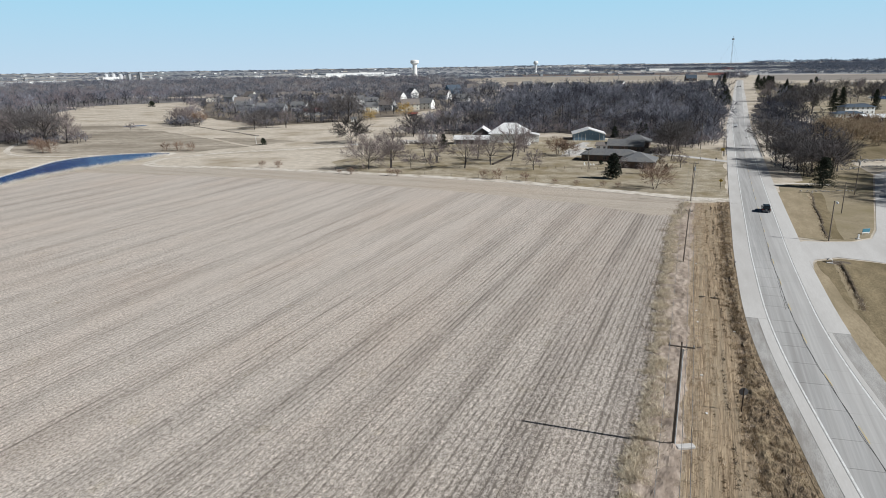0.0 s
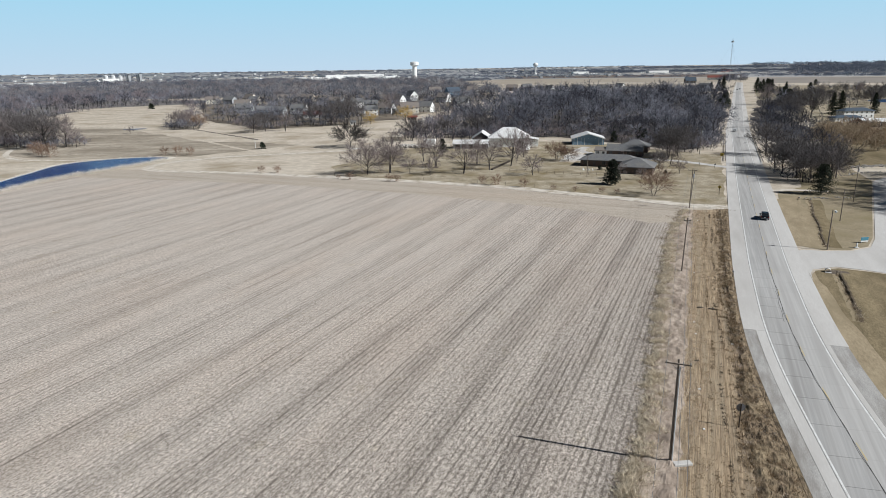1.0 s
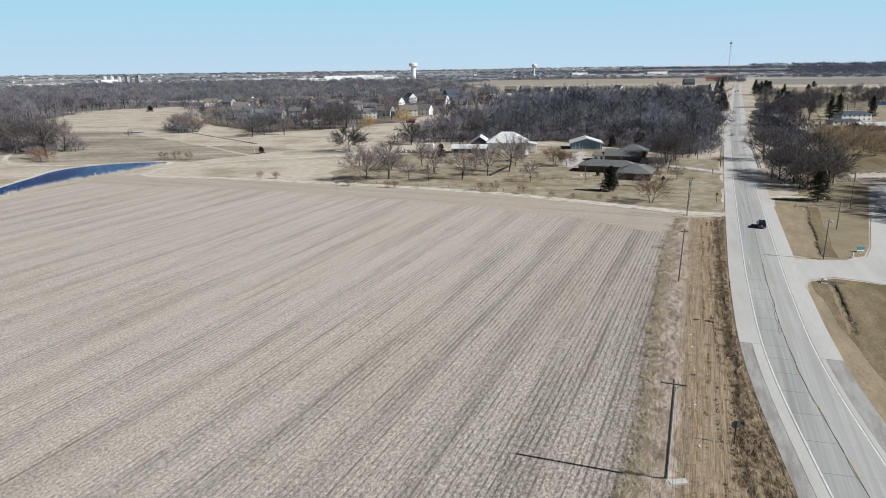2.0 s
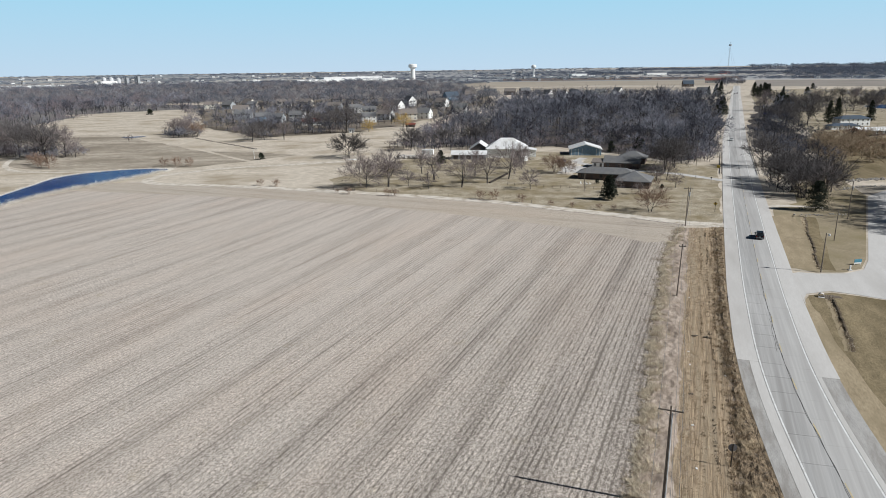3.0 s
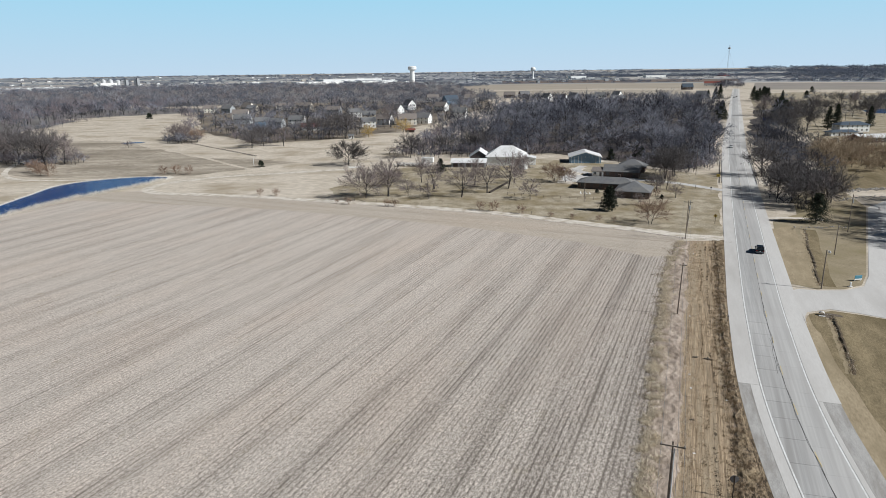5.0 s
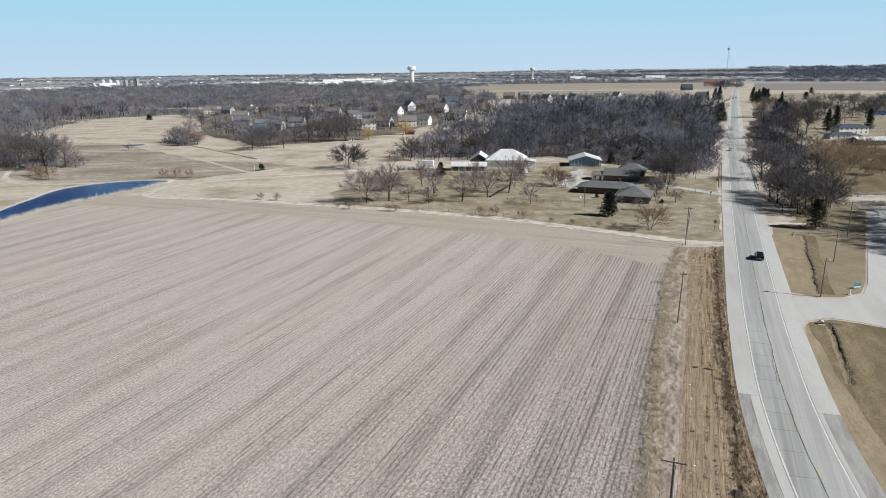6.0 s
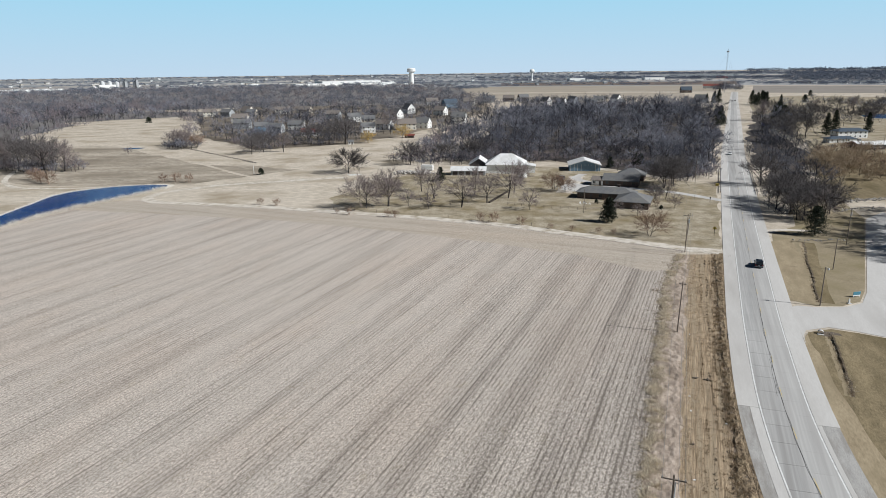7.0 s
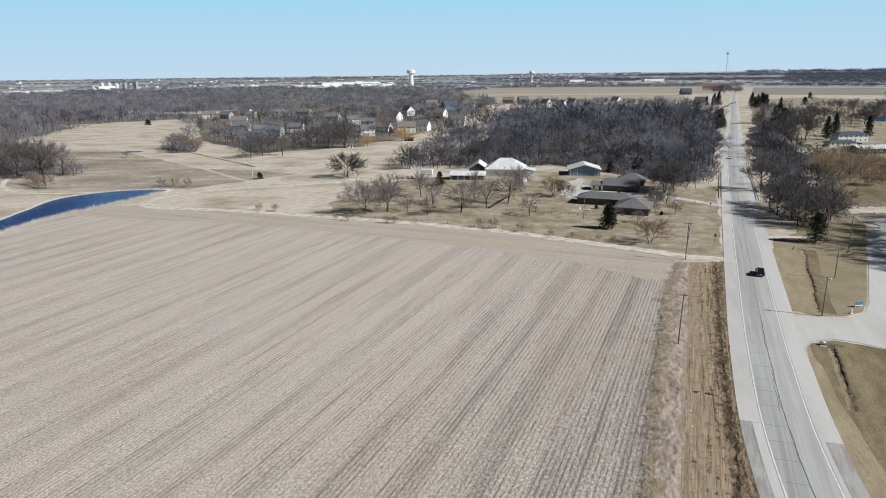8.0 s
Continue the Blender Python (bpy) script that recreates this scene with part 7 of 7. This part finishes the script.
wall_t = thing("timber_edging", "low dark timber retaining wall across the lawn", "garden wall", (15.4, 248.4, 0), math.degrees(math.atan2(21.9, 8.7)))
for _k in range(6):
    for _z in (0.14, 0.42):
        part("beam", Shape().box((1.97 + 3.93 * _k, 0, _z), (3.9, 0.8, 0.27), 0, 1, 0.02), M_TIMBER, wall_t)
ban = thing("banner_sign", "blue banner sign standing on the bank beside the road", "sign", (267, 559.5, 0), -20)
for _sx in (-1.3, 1.3):
    part("post", Shape().tube([(_sx, 0, -0.2), (_sx, 0, 4.6)], [0.07, 0.07], 6), M_STEEL, ban)
part("panel", Shape().box((0, 0, 3.1), (2.6, 0.08, 2.8), 0, 1, 0.02), M_BANNER, ban, "plain blue panel")


def garden_chair(x, y, turn):
    ob = thing("garden_chair", "white garden chair on the house terrace", "chair", (x, y, 0), turn, "terrace chairs")
    part("seat", Shape().box((0, 0, 0.45), (0.55, 0.55, 0.06), 0, 1, 0.02), M_TRIM, ob)
    part("backrest", Shape().box((0, 0.27, 0.75), (0.55, 0.05, 0.6), 0, 1, 0.01), M_TRIM, ob)
    for lx in (-0.24, 0.24):
        for ly in (-0.24, 0.24):
            part("leg", Shape().tube([(lx, ly, 0.0), (lx, ly, 0.44)], [0.025, 0.025], 6), M_TRIM, ob)
    return ob


_ch = garden_chair(50.0, 243.8, 20)
for _cx2, _cy2, _tn in ((52.1, 243.3, 110), (51.4, 244.4, -40), (53.300000000000004, 242.5, 70)):
    copy_thing(_ch, pose(_cx2, _cy2, 0, 0, 0, _tn))
post("marker_post", "tall white marker post in the meadow", "post", -101, 331, 4.2, 0.11, M_TRIM, M_STEEL)
mailbox(97, 253, -20, M_STEEL, "grey mailbox on a post beside the drive")
mailbox(52.3, 114.2, -20, M_SIGNBACK, "dark mailbox on a post at the shoulder edge")
# a plain lidded box stands in for the yellow machine
bin_ = thing("salt_bin", "yellow machine at the wood's edge, built as a lidded box", "bin", (117.0, 281, 0), -20)
part("body", Shape().box((0, 0, 0.5), (1.3, 1.0, 1.0), 0, 1, 0.08), M_YELLOWBOX, bin_)
part("lid", Shape().box((0, 0, 1.05), (1.4, 1.1, 0.14), 0, 1, 0.05), M_YELLOWBOX, bin_)
trailer = thing("farm_trailer", "white box trailer parked beside the barn", "trailer", (35, 308, 0), 25)
part("body", Shape().box((0, 0, 1.5), (2.2, 4.6, 2.0), 0, 1, 0.08), M_TRIM, trailer)
part("tongue", Shape().tube([(0, 2.3, 0.5), (0, 3.6, 0.45)], [0.07, 0.06], 6), M_STEEL, trailer)
for _sx in (-1, 1):
    part("wheel", Shape().tube([(_sx * 0.95, -0.3, 0.36), (_sx * 1.2, -0.3, 0.36)], [0.36, 0.36], 14), M_SIGNBACK, trailer)
for _sz in ((-48, 322, 20, 5.0), (-46.5, 323.4, 35, 4.0), (-49.5, 323.8, 8, 4.4)):
    _bd = thing("white_board", "long white board lying in the grass", "board", (_sz[0], _sz[1], 0), _sz[2])
    part("plank", Shape().box((0, 0, 0.14), (_sz[3], 0.7, 0.16), 0, 1, 0.02), M_TRIM, _bd)
for _cx2, _cy2, _cs in ((40.7, 98.7, 0.32), (42.2, 98.0, 0.36), (35.5, 71.5, 0.25), (33.1, 79.0, 0.22)):
    _cl = rocks("soil_clod", "dark torn clod of turf lying on the verge", [(_cx2 - 0.3, _cy2), (_cx2 + 0.3, _cy2)], 7, _cs, 0.12, M_CLOD, int(_cy2 * 10))
for _i, (_cx2, _cy2) in enumerate(((37.4, 92.5), (36.0, 88.0), (30.3, 71.0), (46.2, 117.0), (39.8, 84.2), (27.5, 62.0), (17.0, 52.5), (62.5, 160.0))):
    _sc = Shape().box((0, 0, 0.08), (0.34, 0.22, 0.05), _i * 37, 1, 0.01)
    _lt = thing("paper_scrap", "white scrap of paper lying in the grass", "litter", (_cx2, _cy2, 0), _i * 51)
    part("sheet", _sc, M_TRIM, _lt)

# ---- grass, residue and clods ----
def tufts(name, label, pts, blades, height, width, spread, mat, seed, low=0.25, high=1.2):
    rng = np.random.default_rng(seed)
    n = len(pts)
    st = np.repeat(np.column_stack([pts, np.full(n, 0.04)]), blades, 0)
    st[:, :2] += rng.normal(0, spread, (n * blades, 2))
    dr = rng.normal(0, 0.55, (n * blades, 3))
    dr[:, 2] = rng.uniform(low, high, n * blades)
    size = np.repeat(rng.uniform(0.5, 1.25, n), blades)
    v, t = tri_twigs(rng, st, dr, height, width)
    v = v.reshape(-1, 3, 3)
    base = v[:, :2].mean(1, keepdims=True)
    v = (base + (v - base) * size[:, None, None]).reshape(-1, 3)
    v[:, 2] = np.maximum(v[:, 2], 0.035)
    return stuff(name, v, t, mat, label, "grass")


_rg = np.random.default_rng(21)


def along_edge(n, y0, y1, off, sd):
    y = _rg.uniform(y0, y1, n) if y0 > 60 else y0 + (y1 - y0) * _rg.random(n) ** 1.3
    x = np.interp(y, [p[1] for p in EDGE[::-1]], [p[0] for p in EDGE[::-1]])
    return np.column_stack([x + off + _rg.normal(0, sd, n), y])


_clumps = np.repeat(along_edge(300, 25, 172, 0.9, 0.45), 7, 0) + _rg.normal(0, 0.4, (2100, 2))
tufts("field_edge_grass", "tall pale dead grass along the field edge", _clumps, 34, 0.72, 0.062, 0.34, M_GRASSBLADE, 1, 0.1, 0.6)
tufts("brush_grass", "rough grey-brown dead grass beside the field", along_edge(2600, 25, 172, 3.4, 1.7), 10, 0.36, 0.035, 0.25, M_BRUSHBLADE, 2)
tufts("brush_grass", "thin pale dead grass beside the field", along_edge(1100, 25, 172, 3.6, 1.9), 10, 0.35, 0.03, 0.22, M_GRASSBLADE, 6)
_yy = 30 + 140 * _rg.random(5200) ** 1.3
_dx = np.array([_ditch_x(v) for v in _yy])
_rx = np.interp(_yy, ROAD[:, 1], ROAD[:, 0]) - 7.2
_dp = np.column_stack([_dx + (_rx - _dx) * (_rg.random(5200) * 1.3 - 0.3 * _rg.random(5200)), _yy])
_dp[:, 0] = np.where(_dp[:, 0] > _rx - 0.5, _rx - 0.5 - np.abs(_rg.normal(0, 1.2, 5200)), _dp[:, 0])
_mound = np.array([noise.noise((a * 0.8, b * 0.6, 3.0)) for a, b in _dp]) > -0.05
_dp = np.concatenate([_dp[_mound], _dp[~_mound][:900]])
tufts("ditch_weeds", "dark tangled dead weeds beside the shoulder", _dp[:2400], 14, 0.5, 0.05, 0.22, M_WEED, 3)
tufts("ditch_grass_tufts", "pale dead grass tufts beside the shoulder", _dp[2400:], 9, 0.34, 0.04, 0.22, M_BRUSHBLADE, 4)
_px = np.array([_pole_line(v) for v in _yy])
_vp = np.column_stack([_px + 1.5 + (_dx - _px - 1.5) * _rg.random(5200), _yy])
tufts("verge_tufts", "short pale mown grass of the verge", _vp, 7, 0.16, 0.045, 0.22, M_VERGEBLADE, 5)
for _k, (_off, _m2) in enumerate(((-0.5, M_CLOD), (-1.1, M_WEED), (-2.2, M_CLOD), (-3.6, M_WEED))):
    _y3 = _rg.uniform(28, 168, 420)
    _y3 = _y3[np.array([noise.noise((b * 0.13, _k * 4.0, 0)) for b in _y3]) > -0.12]
    _x3 = np.array([_ditch_x(v) for v in _y3]) + _off + 0.25 * np.sin(_y3 * 0.21 + _k) + _rg.normal(0, 0.07, len(_y3))
    tufts("rut_weeds", "dark broken grass along a mower rut", np.column_stack([_x3, _y3]), 7, 0.2, 0.07, 0.12, _m2, 60 + _k)
_patch = np.repeat(np.array([(50.6, 148), (57.6, 163), (47.6, 143), (62, 171), (43, 126), (72, 172), (74.5, 173), (39.5, 117), (35, 105), (31.5, 95), (28, 86)]), 26, 0) + _rg.normal(0, 1.0, (286, 2)) * np.array((0.7, 1.9))
tufts("dark_weeds", "dark dead weeds standing at the field corner", _patch[::2], 8, 0.45, 0.05, 0.4, M_WEED, 70)
_y3 = 26 + 146 * _rg.random(900)
tufts("dark_weeds", "dark dead weeds along the field edge", np.column_stack([np.interp(_y3, [p[1] for p in EDGE[::-1]], [p[0] for p in EDGE[::-1]]) - 0.3 + _rg.normal(0, 0.45, len(_y3)), _y3]), 6, 0.3, 0.05, 0.25, M_WEED, 71)
_bk = np.array(smooth_line([(-131, 290), (-133.5, 278), (-139, 265), (-144.3, 253), (-148.5, 242), (-151.8, 229), (-154, 215), (-160, 190)], per=30))
_bk = _bk[_rg.integers(0, len(_bk), 900)] + _rg.normal(0, 0.8, (900, 2)) + np.array((1.0, -0.4))
tufts("pond_reeds", "pale dry reeds along the pond bank", _bk, 14, 1.7, 0.06, 0.35, M_REED, 7)
_bk2 = np.array(smooth_line([(-168, 238), (-170, 256), (-171.5, 270), (-170, 281), (-163, 290), (-150, 298), (-130, 300)], per=30))
_bk2 = _bk2[_rg.integers(0, len(_bk2), 350)] + _rg.normal(0, 0.6, (350, 2))
tufts("pond_reeds", "low pale dry grass on the far pond bank", _bk2, 10, 0.7, 0.06, 0.3, M_REED, 8)


for _k, _ln in enumerate((CORNER_DITCH, SOUTH_DITCH)):
    _dl = np.array(smooth_line(_ln, per=30))
    _dl = _dl[_rg.integers(0, len(_dl), 90)]
    _dl = _dl + _rg.normal(0, 0.12, _dl.shape) * (1 + np.sin(_dl[:, 1:] * 0.9))
    tufts("ditch_brush", "dark trampled weeds in the ditch", _dl, 10, 0.28, 0.07, 0.2, M_WEED, 40 + _k)
    tufts("ditch_brush", "pale bent grass at the ditch lip", _dl[:60] + np.array((0.5, 0.2)), 10, 0.4, 0.05, 0.3, M_GRASSBLADE, 50 + _k)


def chips(name, label, n, mat, length, width, seed, y_low=22, y_high=120, lift=0.035):
    """Flat scraps lying in the crop rows, denser near the low end."""
    rng = np.random.default_rng(seed)
    y = y_low + (y_high - y_low) * rng.random(n) ** 1.7
    x = rng.uniform(-1.0, 1.0, n) * (y * 0.72 + 6)
    edge = np.interp(y, [p[1] for p in EDGE[::-1]], [p[0] for p in EDGE[::-1]])
    k = x < edge - 0.2
    x, y = x[k], y[k]
    a = radians(FIELD_ROW)
    u = x * math.cos(a) + y * math.sin(a)
    w = -x * math.sin(a) + y * math.cos(a)
    u = np.round(u / 0.76) * 0.76 + rng.normal(0, 0.17, len(u))
    x, y = u * math.cos(a) - w * math.sin(a), u * math.sin(a) + w * math.cos(a)
    n = len(x)
    st = np.column_stack([x, y, np.full(n, lift)])
    ang = rng.uniform(0, math.tau, n)
    d = np.column_stack([np.cos(ang), np.sin(ang), rng.uniform(0.0, 0.35, n)]) * (length * rng.uniform(0.4, 1.3, n))[:, None]
    sd = np.column_stack([-np.sin(ang), np.cos(ang), rng.uniform(-0.3, 0.3, n)]) * (width * rng.uniform(0.6, 1.3, n))[:, None]
    v = np.stack([st - sd, st + sd, st + d + sd * 0.6, st + d - sd * 0.6], 1).reshape(-1, 3)
    v[:, 2] = np.maximum(v[:, 2], 0.032)
    q = np.arange(0, 4 * n, 4)
    t = np.concatenate([np.column_stack([q, q + 1, q + 2]), np.column_stack([q, q + 2, q + 3])])
    return stuff(name, v, t, mat, label, "crop residue")


chips("crop_residue", "scattered pale crop stalks lying on the field", 64000, M_RESIDUE, 0.22, 0.028, 31)
chips("soil_clods", "dark crumbs of soil between the stubble rows", 26000, M_CLOD, 0.17, 0.03, 32)


# ---- concrete panels of the lanes, last ----
def lane_panels(off0, off1, mat, gap, y0, y1, seed):
    rng = np.random.default_rng(seed)
    s, end = road_s(y0), road_s(y1)
    while s < end - 2:
        ln = rng.uniform(4.2, 6.2)
        if end - s - ln < 2.5:
            ln = end - s
        sh, v = Shape(), []
        for k in range(3):
            for off in (off0, off1):
                x, y = road_at(s + gap + (ln - 2 * gap) * k / 2, off)
                v.append((float(x), float(y), 0.10))
        v += [(x, y, -0.1) for x, y, z in v]
        part("panel", sh.put(v, [(0, 1, 3, 2), (2, 3, 5, 4), (1, 0, 6, 7), (0, 2, 8, 6), (2, 4, 10, 8), (3, 1, 7, 9), (5, 3, 9, 11), (4, 5, 11, 10)]), mat, road)
        s += ln


lane_panels(-3.6, -0.03, M_LANE, 0.022, -60, 118, 1)
lane_panels(-3.6, -0.03, M_LANE, 0.006, 118, 190, 3)
lane_panels(0.03, 3.6, M_LANE_B, 0.005, -60, 190, 2)
